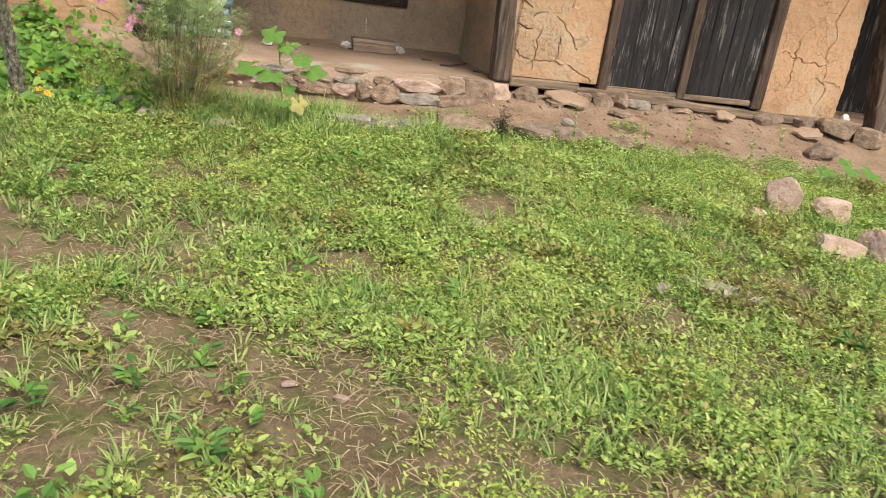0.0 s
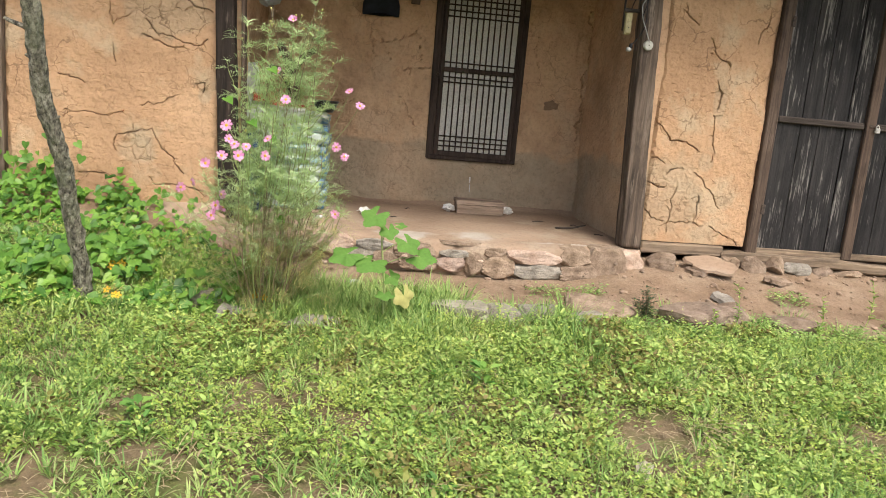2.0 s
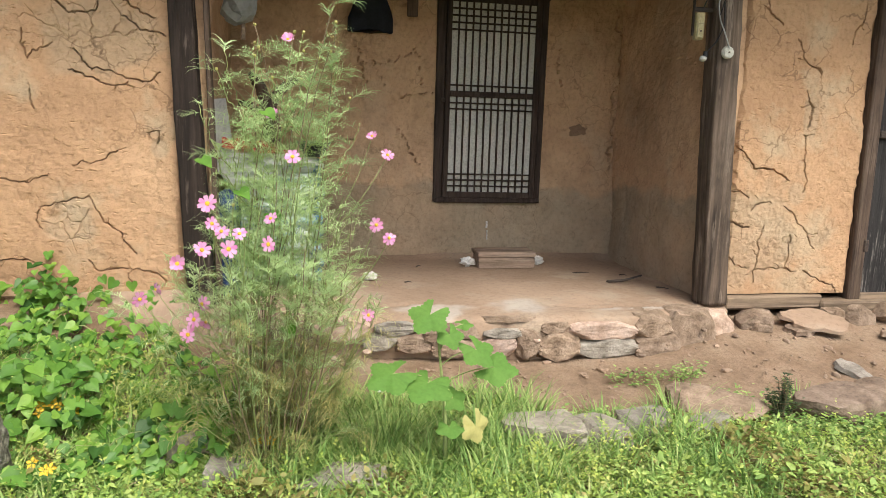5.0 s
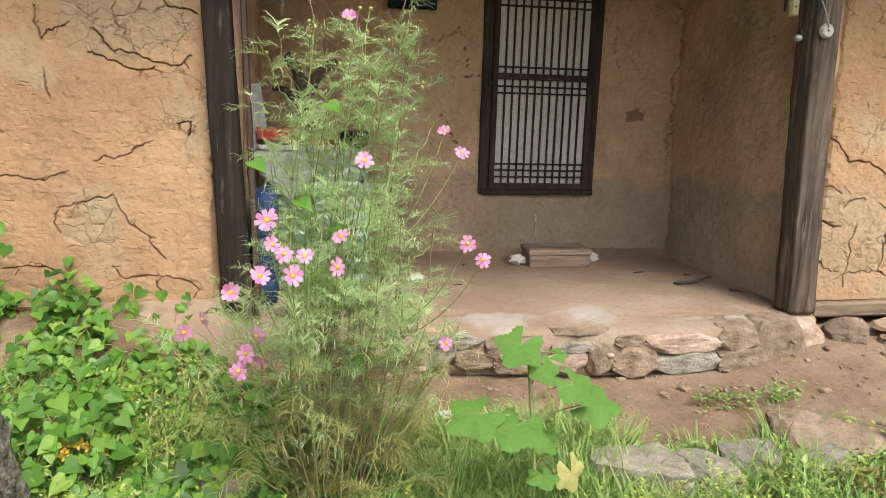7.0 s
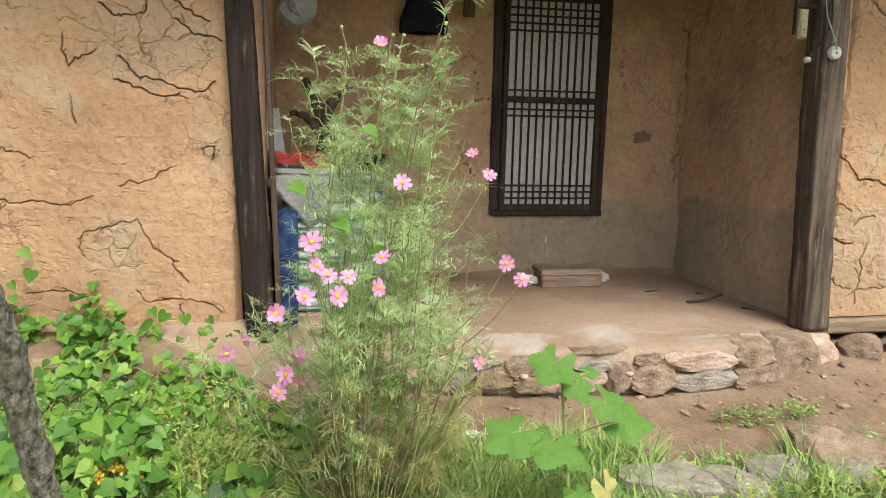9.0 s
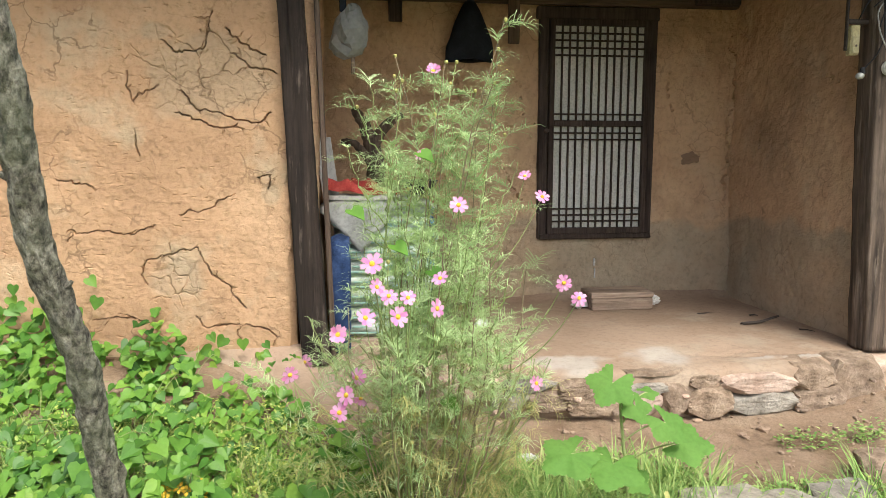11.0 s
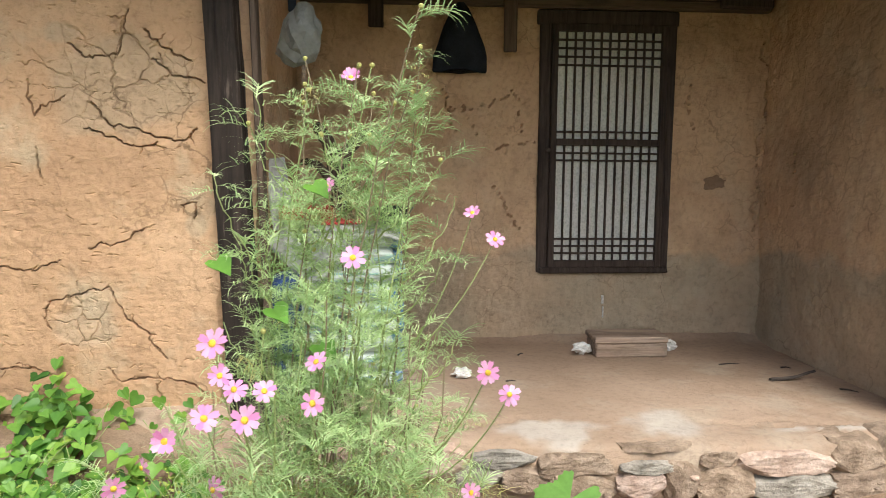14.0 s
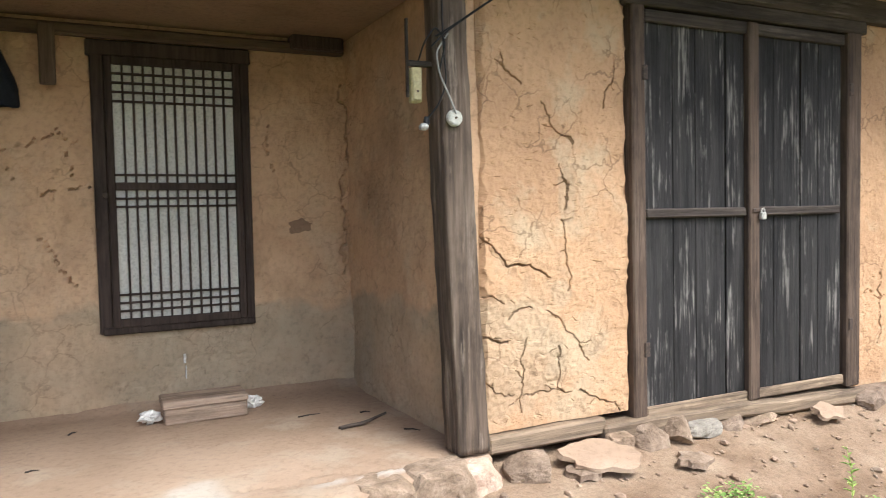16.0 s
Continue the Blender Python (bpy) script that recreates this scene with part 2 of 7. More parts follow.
def add_box(bm, lo, hi, bevel=0.004, jitter=0.0, m=None):
    """A box from corner lo to corner hi with bevelled, slightly uneven edges."""
    made = bmesh.ops.create_cube(bm, size=1.0)["verts"]
    for v in made:
        v.co = Vector([lo[i] + (v.co[i] + 0.5) * (hi[i] - lo[i]) + random.uniform(-jitter, jitter) for i in range(3)])
    if bevel:
        edges = list({e for v in made for e in v.link_edges})
        made = bmesh.ops.bevel(bm, geom=edges, offset=bevel, segments=1, affect="EDGES")["verts"]
    if m is not None:
        bmesh.ops.transform(bm, matrix=m, verts=made)
    return bm


def boxed(lo, hi, bevel=0.004, jitter=0.0, m=None):
    return add_box(bmesh.new(), lo, hi, bevel, jitter, m)


def mesh_fast(name, verts, loops, sizes, material):
    """A mesh from numpy arrays: vertices, the faces' corners in a row, and the corners a face."""
    me = bpy.data.meshes.new(name)
    me.vertices.add(len(verts))
    me.vertices.foreach_set("co", np.asarray(verts, np.float32).ravel())
    me.loops.add(len(loops))
    me.loops.foreach_set("vertex_index", np.asarray(loops, np.int32))
    me.polygons.add(len(sizes))
    starts = np.concatenate(([0], np.cumsum(sizes)[:-1])).astype(np.int32)
    me.polygons.foreach_set("loop_start", starts)
    me.materials.append(material)
    me.update(calc_edges=True)
    me.validate()
    return me


def wiggle(rng, a, b, amp, depth=5):
    """A crooked line from a to b by midpoint shifts."""
    pts = [np.array(a, float), np.array(b, float)]
    for level in range(depth):
        amp_now = amp * (0.45 if level == 0 else 0.8 if level == 1 else 1.35)
        out = [pts[0]]
        for p, q in zip(pts, pts[1:]):
            d = q - p
            out += [(p + q) / 2 + np.array([-d[1], d[0]]) * rng.uniform(-amp_now, amp_now), q]
        pts = out
    return pts


def line_distance(u, v, pts):
    d = np.full(u.shape, 9.0)
    for p, q in zip(pts, pts[1:]):
        e = q - p
        t = np.clip(((u - p[0]) * e[0] + (v - p[1]) * e[1]) / max(e @ e, 1e-9), 0, 1)
        d = np.minimum(d, np.hypot(u - p[0] - t * e[0], v - p[1] - t * e[1]))
    return d


def soft_noise(u, v, scale, seed):
    """Smooth value noise on a numpy grid."""
    r = np.random.RandomState(seed)
    table = r.uniform(-1, 1, (64, 64))
    x, y = u * scale + 17.3, v * scale + 9.1
    i, j = np.floor(x).astype(int), np.floor(y).astype(int)
    fx, fy = x - i, y - j
    fx, fy = fx * fx * (3 - 2 * fx), fy * fy * (3 - 2 * fy)
    g = lambda a, b: table[a % 64, b % 64]
    return (g(i, j) * (1 - fx) + g(i + 1, j) * fx) * (1 - fy) + (g(i, j + 1) * (1 - fx) + g(i + 1, j + 1) * fx) * fy


def clay_wall(name, origin, along, out, length, z0, z1, thick, step, material, cracks=(), patches=(), rough=0.006, seed=3, ragged=0.0, hole=None, pits=0, worn=()):
    """A clay wall as one closed mesh: a fine, uneven face with real cracks, and a plain back.
    cracks: ((u, z), (u, z), width, depth); patches: (u, z, ru, rz, cells) of crazed plaster."""
    rng = np.random.RandomState(seed)
    nu, nv = int(length / step) + 1, int((z1 - z0) / step) + 1
    u, v = np.meshgrid(np.linspace(0, length, nu), np.linspace(z0, z1, nv), indexing="ij")
    d = rough * (soft_noise(u, v, 2.2, seed) * 1.6 + soft_noise(u, v, 7, seed + 1) * 0.8 + soft_noise(u, v, 26, seed + 2) * 0.45 + soft_noise(u, v, 70, seed + 12) * 0.22)
    bald = np.zeros(u.shape)

    def near(pts, reach):
        p = np.array(pts)
        i0, j0 = np.maximum(((p.min(0) - reach - (0, z0)) / (length / (nu - 1), (z1 - z0) / (nv - 1))).astype(int), 0)
        i1, j1 = ((p.max(0) + reach - (0, z0)) / (length / (nu - 1), (z1 - z0) / (nv - 1))).astype(int) + 2
        return slice(i0, max(i1, i0 + 1)), slice(j0, max(j1, j0 + 1))

    for crack in cracks:
        pts, width = ((crack[0], crack[1]), crack[2]) if len(crack) == 4 else crack
        line = [q for a, b in zip(pts, pts[1:]) for q in wiggle(rng, a, b, 0.20, 4)[:-1]] + [np.array(pts[-1], float)]
        lines = [line]
        for _ in range(len(pts) // 2):
            start, ang = line[rng.randint(1, len(line) - 1)], rng.uniform(0, 6.28)
            lines.append(wiggle(rng, start, start + rng.uniform(0.02, 0.07) * np.array([np.cos(ang), 0.8 * np.sin(ang)]), 0.28, 4))
        for k, pts2 in enumerate(lines):
            box = near(pts2, 0.03)
            if u[box].size == 0:
                continue
            uu, vv = u[box], v[box]
            w = width * (0.33 if k == 0 else 0.14) * np.clip(0.70 + 0.75 * soft_noise(uu, vv, 15, seed + 7), 0.15, 1.4)
            dist = line_distance(uu, vv, pts2)
            d[box] -= (0.030 if k == 0 else 0.010) * np.clip(1.35 - dist / np.maximum(w, 0.0016), 0, 1) - 0.0025 * np.clip(1 - dist / 0.02, 0, 1) * soft_noise(uu, vv, 30, seed + 8)
    # pits that straw has left
    for _ in range(int(pits * length * (z1 - z0))):
        c, ang, half = np.array((rng.uniform(0, length), rng.uniform(z0, z1))), rng.normal(0, 0.4), 0.003 + 0.012 * rng.uniform() ** 2
        e = half * np.array((np.cos(ang), np.sin(ang)))
        box = near((c - e, c + e), 0.006)
        if u[box].size:
            d[box] -= rng.uniform(0.0015, 0.0055) * np.clip(1.3 - line_distance(u[box], v[box], [c - e, c + e]) / rng.uniform(0.0013, 0.0026), 0, 1)
    for cu, cz, ru, rz, cells in patches:
        warp = 0.14 * soft_noise(u, v, 6, seed + 11)
        inside = np.clip((1.0 + warp - np.hypot((u - cu) / ru, (v - cz) / rz)) / 0.12, 0, 1)
        pu, pv = u + 0.014 * soft_noise(u, v, 11, seed + 5) + 0.012 * soft_noise(u, v, 38, seed + 15), v + 0.014 * soft_noise(u, v, 11, seed + 6) + 0.012 * soft_noise(u, v, 38, seed + 16)
        f1, f2 = np.full(u.shape, 9.0), np.full(u.shape, 9.0)
        for _ in range(cells):
            r, a = np.sqrt(rng.uniform()), rng.uniform(0, 6.283)
            dd = np.hypot(pu - cu - ru * 1.1 * r * np.cos(a), (pv - cz - rz * 1.1 * r * np.sin(a)) * 1.25)
            f2 = np.minimum(f2, np.maximum(f1, dd))
            f1 = np.minimum(f1, dd)
        g = np.clip(1.3 - (f2 - f1) / 0.0034, 0, 1) * np.clip(0.75 + 0.8 * soft_noise(u, v, 6, seed + 9), 0, 1)
        d += inside * (0.001 - 0.008 * g)
    for cu, cz, ru, rz in worn:
        rim = 0.30 * soft_noise(u, v, 5, seed + 21) + 0.18 * soft_noise(u, v, 17, seed + 22)
        k = np.clip((1.0 + rim - np.hypot((u - cu) / ru, (v - cz) / rz)) / 0.30, 0, 1)
        bald = np.maximum(bald, 0.48 * k)
        d -= 0.002 * k - 0.0018 * k * soft_noise(u, v, 55, seed + 23)
    if ragged:
        end = np.minimum(u, length - u)
        d -= 0.025 * np.clip(1 - end / (0.012 + ragged * np.abs(soft_noise(u * 0, v, 14, seed + 4))), 0, 1)
    o, al, ou = np.array(origin, float), np.array(along, float), np.array(out, float)
    front = o + u[..., None] * al + d[..., None] * ou
    front[..., 2] += v
    verts = front.reshape(-1, 3)
    idx = np.arange(nu * nv).reshape(nu, nv)
    q = np.stack([idx[:-1, :-1], idx[1:, :-1], idx[1:, 1:], idx[:-1, 1:]], -1).reshape(-1, 4)
    if hole:
        cu, cv = (u[:-1, :-1] + u[1:, 1:]) / 2, (v[:-1, :-1] + v[1:, 1:]) / 2
        q = q[~((cu > hole[0]) & (cu < hole[1]) & (cv > hole[2]) & (cv < hole[3])).ravel()]
    ring = np.concatenate([idx[:, 0], idx[-1, 1:], idx[-2::-1, -1], idx[0, -2:0:-1]])
    back = verts[ring] * 1.0
    off = (back - o) @ ou
    back -= (off + thick)[:, None] * ou
    b = np.arange(len(ring)) + len(verts)
    sides = np.stack([ring, b, np.roll(b, -1), np.roll(ring, -1)], -1)
    loops = np.concatenate([q.ravel(), sides.ravel(), b[::-1]])
    sizes = np.concatenate([np.full(len(q) + len(sides), 4), [len(b)]])
    me = mesh_fast(name, np.concatenate([verts, back]), loops, sizes, material)
    me.shade_flat()
    if worn:
        me.attributes.new("bald", "FLOAT", "POINT").data.foreach_set("value", np.concatenate([bald.ravel(), np.zeros(len(back))]).astype(np.float32))
    return tagged(new(name, me), kind="structure")


# ---- plan ----
FRONT, BACK, FLOOR = 6.0, 7.46, 0.49      # the front's face, the porch's back wall, the porch floor
PORCH_L, PORCH_R = -0.80, 1.90
CEIL = 2.50


def ground_z(x, y):
    """The yard: it climbs towards the house, highest along the wall with the creepers."""
    x, y = np.asarray(x, float), np.asarray(y, float)
    s = np.clip((y - 2.2) / 2.6, 0, 1)
    z = 0.20 * s * s * (3 - 2 * s)
    bank = np.clip((y - 4.9) / 1.1, 0, 1)
    high = np.clip((x - 1.45) / 0.6, 0, 1) + np.clip((-0.7 - x) / 0.3, 0, 1)
    z = z + bank * (0.07 + 0.13 * np.clip(high, 0, 1))
    left = np.clip((-0.75 - x) / 0.5, 0, 1) * np.clip((y - 3.9) / 1.9, 0, 1)
    z = z + 0.16 * left
    right = np.clip((x - 2.2) / 2.0, 0, 1)
    z = z - right * 0.10 * np.clip((y - 1) / 4, 0, 1) * np.clip((6.0 - y) / 0.6, 0.15, 1)
    near = np.clip(1 - np.maximum(np.abs(x - 1), np.abs(y - 3)) / 14, 0, 1)
    z = z + near * (0.022 * soft_noise(x, y, 1.1, 41) + 0.010 * soft_noise(x, y, 4.3, 42))
    return z


def build_ground():
    def axis(lo, hi, step, far):
        a = list(np.arange(lo, hi, step))
        left, right, s = lo, a[-1], step
        while right < far:
            s *= 1.35
            left, right = left - s, right + s
            a = [left] + a + [right]
        return np.array(a)
    xs, ys = axis(-3.2, 6.2, 0.05, 600), axis(-0.5, 6.4, 0.05, 600)
    x, y = np.meshgrid(xs, ys, indexing="ij")
    z = ground_z(x, y) + 0.006 * soft_noise(x, y, 13, 43)
    idx = np.arange(x.size).reshape(x.shape)
    q = np.stack([idx[:-1, :-1], idx[1:, :-1], idx[1:, 1:], idx[:-1, 1:]], -1).reshape(-1, 4)
    me = mesh_fast("ground", np.stack([x, y, z], -1).reshape(-1, 3), q.ravel(), np.full(len(q), 4), SOIL)
    me.shade_smooth()
    tagged(new("ground", me), "brown earth yard climbing gently to the house", "ground", kind="structure")


build_ground()

# Left front wall, between the far door and the porch
CRACKS_LOW = [(((0.87, 0.75), (0.905, 0.70), (1.0, 0.70), (1.115, 0.693), (1.18, 0.68), (1.23, 0.64)), 0.010), (((0.77, 1.03), (0.84, 1.044), (0.89, 1.058), (0.925, 0.985), (0.95, 0.93), (1.017, 0.89), (1.04, 0.835), (1.09, 0.78)), 0.006),
              (((0.77, 1.03), (0.667, 1.0), (0.646, 0.94), (0.672, 0.897)), 0.004), (((0.43, 0.74), (0.52, 0.752), (0.60, 0.75), (0.67, 0.722)), 0.006), (((0.35, 1.13), (0.468, 1.136), (0.54, 1.126), (0.62, 1.117), (0.715, 1.158)), 0.0045),
              (((0.32, 1.358), (0.433, 1.338), (0.478, 1.309)), 0.004), (((1.047, 0.682), (1.057, 0.611)), 0.004), (((0.82, 1.20), (0.944, 1.225), (1.018, 1.274)), 0.003), (((1.154, 1.36), (1.215, 1.372), (1.20, 1.31)), 0.005)]
CRACKS_HIGH = [(((0.775, 1.945), (0.83, 1.895), (0.947, 1.906), (0.973, 1.984), (0.988, 2.066)), 0.006), (((0.847, 1.735), (0.88, 1.692), (0.913, 1.652), (1.02, 1.633), (1.10, 1.612), (1.174, 1.60), (1.223, 1.642)), 0.006),
               (((0.82, 1.64), (0.912, 1.611), (0.958, 1.587), (1.012, 1.575), (1.077, 1.593)), 0.007), (((0.63, 1.814), (0.627, 1.744), (0.647, 1.685), (0.672, 1.721), (0.755, 1.757)), 0.005),
               (((1.044, 2.0), (1.112, 1.933), (1.206, 1.89)), 0.006), (((1.064, 1.892), (1.133, 1.841), (1.216, 1.83), (1.252, 1.811)), 0.005), (((0.652, 1.542), (0.666, 1.458)), 0.004), (((0.10, 1.95), (0.16, 1.80)), 0.003)]
clay_wall("wall_front_left", (-2.24, FRONT, 0), (1, 0, 0), (0, -1, 0), 1.31, 0.44, 2.20, 0.2, 0.0035, MUD_FRONT, cracks=CRACKS_LOW + CRACKS_HIGH,
          patches=[(0.94, 1.82, 0.34, 0.21, 22), (0.79, 0.91, 0.14, 0.13, 9)], worn=((0.94, 1.82, 0.30, 0.20), (0.79, 0.91, 0.13, 0.12), (1.20, 1.29, 0.055, 0.07), (0.75, 1.98, 0.10, 0.05)), ragged=0.03, seed=3, pits=330)
clay_wall("wall_front_left_top", (-2.24, FRONT, 0), (1, 0, 0), (0, -1, 0), 1.31, 2.20, 2.62, 0.2, 0.012, MUD_FRONT, ragged=0.03, seed=3)
# Wall between the porch and the double door
CRACKS_MIDDLE = [(((0.31, 1.967), (0.356, 1.88), (0.382, 1.84), (0.462, 1.823), (0.484, 1.793)), 0.006), (((0.407, 1.70), (0.42, 1.643), (0.454, 1.607), (0.448, 1.544), (0.433, 1.496)), 0.013), (((0.41, 1.45), (0.432, 1.355), (0.445, 1.227), (0.442, 1.13)), 0.009),
                 (((0.0, 1.39), (0.065, 1.33), (0.132, 1.253), (0.214, 1.252), (0.345, 1.194)), 0.009), (((0.0, 1.124), (0.051, 1.132), (0.108, 1.094)), 0.005), (((0.133, 1.024), (0.158, 1.056), (0.253, 1.064)), 0.007),
                 (((0.326, 1.049), (0.384, 1.017), (0.42, 0.962), (0.489, 0.903), (0.557, 0.804)), 0.006), (((0.0, 0.959), (0.035, 0.953), (0.08, 0.927), (0.126, 0.927)), 0.007)]
CRACKS_FOOT = [(((0.385, 0.886), (0.388, 0.804), (0.379, 0.698)), 0.008), (((0.22, 0.935), (0.188, 0.853), (0.193, 0.706), (0.187, 0.606)), 0.005), (((0.196, 0.679), (0.278, 0.689), (0.368, 0.695), (0.455, 0.671)), 0.005),
               (((0.50, 0.671), (0.60, 0.62), (0.70, 0.592), (0.734, 0.545)), 0.008), (((0.0, 0.772), (0.061, 0.706), (0.152, 0.689)), 0.005), (((0.109, 2.163), (0.134, 2.091), (0.209, 2.036)), 0.007), (((0.718, 2.17), (0.713, 2.079), (0.666, 2.031), (0.658, 1.955)), 0.006)]
clay_wall("wall_front_middle", (2.00, FRONT, 0), (1, 0, 0), (0, -1, 0), 0.80, 0.54, 2.62, 0.2, 0.0035, MUD_FRONT, cracks=CRACKS_MIDDLE + CRACKS_FOOT,
          worn=((0.44, 1.55, 0.05, 0.15), (0.16, 0.85, 0.26, 0.40), (0.40, 1.12, 0.06, 0.07)), ragged=0.03, seed=8, pits=330)
# Wall beyond the double door
clay_wall("wall_front_right", (4.42, FRONT, 0), (1, 0, 0), (0, -1, 0), 0.84, 0.45, 2.62, 0.2, 0.007, MUD_FRONT,
          cracks=[((0.22, 1.1), (0.20, 0.68), 0.008, 0.035), ((0.60, 1.75), (0.58, 0.56), 0.008, 0.035), ((0.08, 0.98), (0.56, 0.92), 0.006, 0.03),
                  ((0.5, 0.8), (0.8, 0.72), 0.005, 0.025)], ragged=0.03, seed=13, pits=200)
# Porch walls
clay_wall("wall_back", (PORCH_L - 0.1, BACK, 0), (1, 0, 0), (0, -1, 0), 2.85, 0.40, 2.62, 0.2, 0.010, MUD_PORCH,
          cracks=[((0.95, 1.85), (1.28, 1.92), 0.006, 0.022), ((1.22, 1.62), (1.44, 1.66), 0.007, 0.025), ((1.2, 1.4), (1.36, 1.16), 0.006, 0.022),
                  ((0.9, 1.95), (0.98, 1.72), 0.004, 0.018), ((0.55, 1.35), (0.9, 1.32), 0.004, 0.015), ((2.36, 2.0), (2.38, 1.75), 0.004, 0.012),
                  ((1.30, 1.95), (1.36, 1.72), 0.006, 0.022), ((1.02, 1.86), (1.10, 1.70), 0.005, 0.02), ((2.79, 2.25), (2.79, 1.65), 0.024, 0.02), ((2.79, 1.65), (2.785, 1.15), 0.020, 0.02)],
          rough=0.011, seed=21, pits=90, hole=(1.50, 2.22, 0.915, 2.35))
clay_wall("wall_porch_right", (PORCH_R + 0.02, BACK, 0), (0, -1, 0), (-1, 0, 0), 1.44, 0.40, 2.62, 0.1, 0.012, MUD_PORCH,
          cracks=[((0.01, 2.35), (0.012, 1.1), 0.006, 0.02), ((0.9, 1.92), (1.1, 1.86), 0.005, 0.02), ((0.35, 1.62), (0.36, 1.5), 0.006, 0.02)], rough=0.008, seed=31)
clay_wall("wall_porch_left", (PORCH_L - 0.02, 6.06, 0), (0, 1, 0), (1, 0, 0), 1.40, 0.40, 2.62, 0.1, 0.014, MUD_PORCH, rough=0.008, seed=33)


def stone_strip():
    """A low, worn clay plinth along the foot of the left front wall."""
    bm = bmesh.new()
    rows = []
    for i in range(64):
        x = -2.26 + 1.40 * i / 63
        row = []
        for j, (y, z) in enumerate(((6.02, 0.60), (5.965, 0.575), (5.90, 0.52), (5.86, 0.42), (5.80, 0.30))):
            k = Vector((x * 4.5, j * 0.9, 3.0))
            row.append(bm.verts.new((x, y + 0.035 * noise.noise(k) * (j > 0), z - 0.05 * max(0, -1.3 - x) + 0.03 * noise.noise(k * 1.7) * (j > 0))))
        rows.append(row)
    for a, b in zip(rows, rows[1:]):
        for j in range(4):
            bm.faces.new((a[j], b[j], b[j + 1], a[j + 1]))
    bmesh.ops.recalc_face_normals(bm, faces=bm.faces)
    return bm


def build_shell():
    def plain(name, lo, hi, mat, label=""):
        o = link_mesh(name, boxed(lo, hi, 0.006), mat)
        return tagged(o, label, kind="structure")
    plain("ceiling", (-2.6, 5.9, 2.622), (5.3, 7.7, 2.70), MUD_PORCH, "smoke-stained clay porch ceiling")
    plain("ceiling_porch", (PORCH_L, 6.10, CEIL), (PORCH_R + 0.02, BACK, 2.62), MUD_CEILING, "dark brown clay ceiling over the porch")
    plain("wall_far_back", (-6.0, 7.70, 0.1), (5.25, 7.9, 2.7), MUD_FRONT)
    plain("wall_front_far_left", (-6.0, FRONT, 0.1), (-3.24, 6.2, 2.62), MUD_FRONT)
    plain("wall_side_right", (5.06, 6.21, 0.2), (5.24, 7.69, 2.62), MUD_FRONT)
    o = link_mesh("plinth_left", stone_strip(), MUD_FLOOR, smooth=True)
    tagged(o, "low reddish clay plinth under the front wall", "plinth", kind="structure")
    plain("wall_shed_back", (5.26, 7.3, 0.0), (8.2, 7.5, 2.6), WOOD_DOOR)
    plain("wall_shed_side", (8.0, 5.6, 0.0), (8.2, 7.29, 2.6), MUD_FRONT)
    # the roof, with eaves that keep the sky's light off the upper wall
    bm = bmesh.new()
    add_box(bm, (-6.2, 0, 0), (8.4, 2.9, 0.10), 0.02, 0, Matrix.Translation((0, 5.30, 2.68)) @ Matrix.Rotation(radians(20), 4, "X"))
    add_box(bm, (-6.2, 0, 0), (8.4, 2.9, 0.10), 0.02, 0, Matrix.Translation((0, 10.75, 2.68)) @ Matrix.Scale(-1, 4, (0, 1, 0)) @ Matrix.Rotation(radians(20), 4, "X"))
    bmesh.ops.recalc_face_normals(bm, faces=bm.faces)
    tagged(link_mesh("roof", bm, WOOD_POST), "dark low-pitched roof with deep eaves", "roof", kind="structure")


build_shell()


WOOD_SMOKED = wood_material("smoke_browned_wood", (0.06, 0.04, 0.028), (0.13, 0.09, 0.062), (0.19, 0.14, 0.10), "X", 18, 0.4)
# ---- timber frame, doors, porch floor ----
def post_mesh(w, d, h, lean, seed, knots=True):
    """A hewn post with worn corners, standing on z = 0 and leaning along x."""
    bm = bmesh.new()
    rng = random.Random(seed)
    rows, sides = 90, 56
    ring = []
    for k in range(rows + 1):
        z = h * k / rows
        taper = 1 - 0.16 * z / h
        cx = lean * z + 0.006 * math.sin(2.1 * z + seed)
        verts = []
        for j in range(sides):
            a = 2 * math.pi * j / sides
            c, s = math.cos(a), math.sin(a)
            check = max(0.0, noise.noise(Vector((c * 5.5, s * 5.5, z * 0.9 + seed))) - 0.12) * (0.30 if noise.noise(Vector((c * 17, s * 17, z * 0.5 - seed))) > 0.10 else 0.04)
            r = 1.0 / max(abs(c), abs(s)) ** 0.72
            r *= 1 + 0.05 * noise.noise(Vector((c * 2, s * 2, z * 3 + seed))) + (0.09 * max(0, noise.noise(Vector((c * 3, s * 3, z * 7 - seed)))) if knots else 0) - check + 0.012 * noise.noise(Vector((c * 19, s * 19, z * 5)))
            verts.append(bm.verts.new((cx + taper * w / 2 * c * r, d / 2 * s * r, z)))
        ring.append(verts)
    for a, b in zip(ring, ring[1:]):
        for j in range(sides):
            bm.faces.new((a[j], a[(j + 1) % sides], b[(j + 1) % sides], b[j]))
    bm.faces.new(ring[0][::-1])
    bm.faces.new(ring[-1])
    return bm


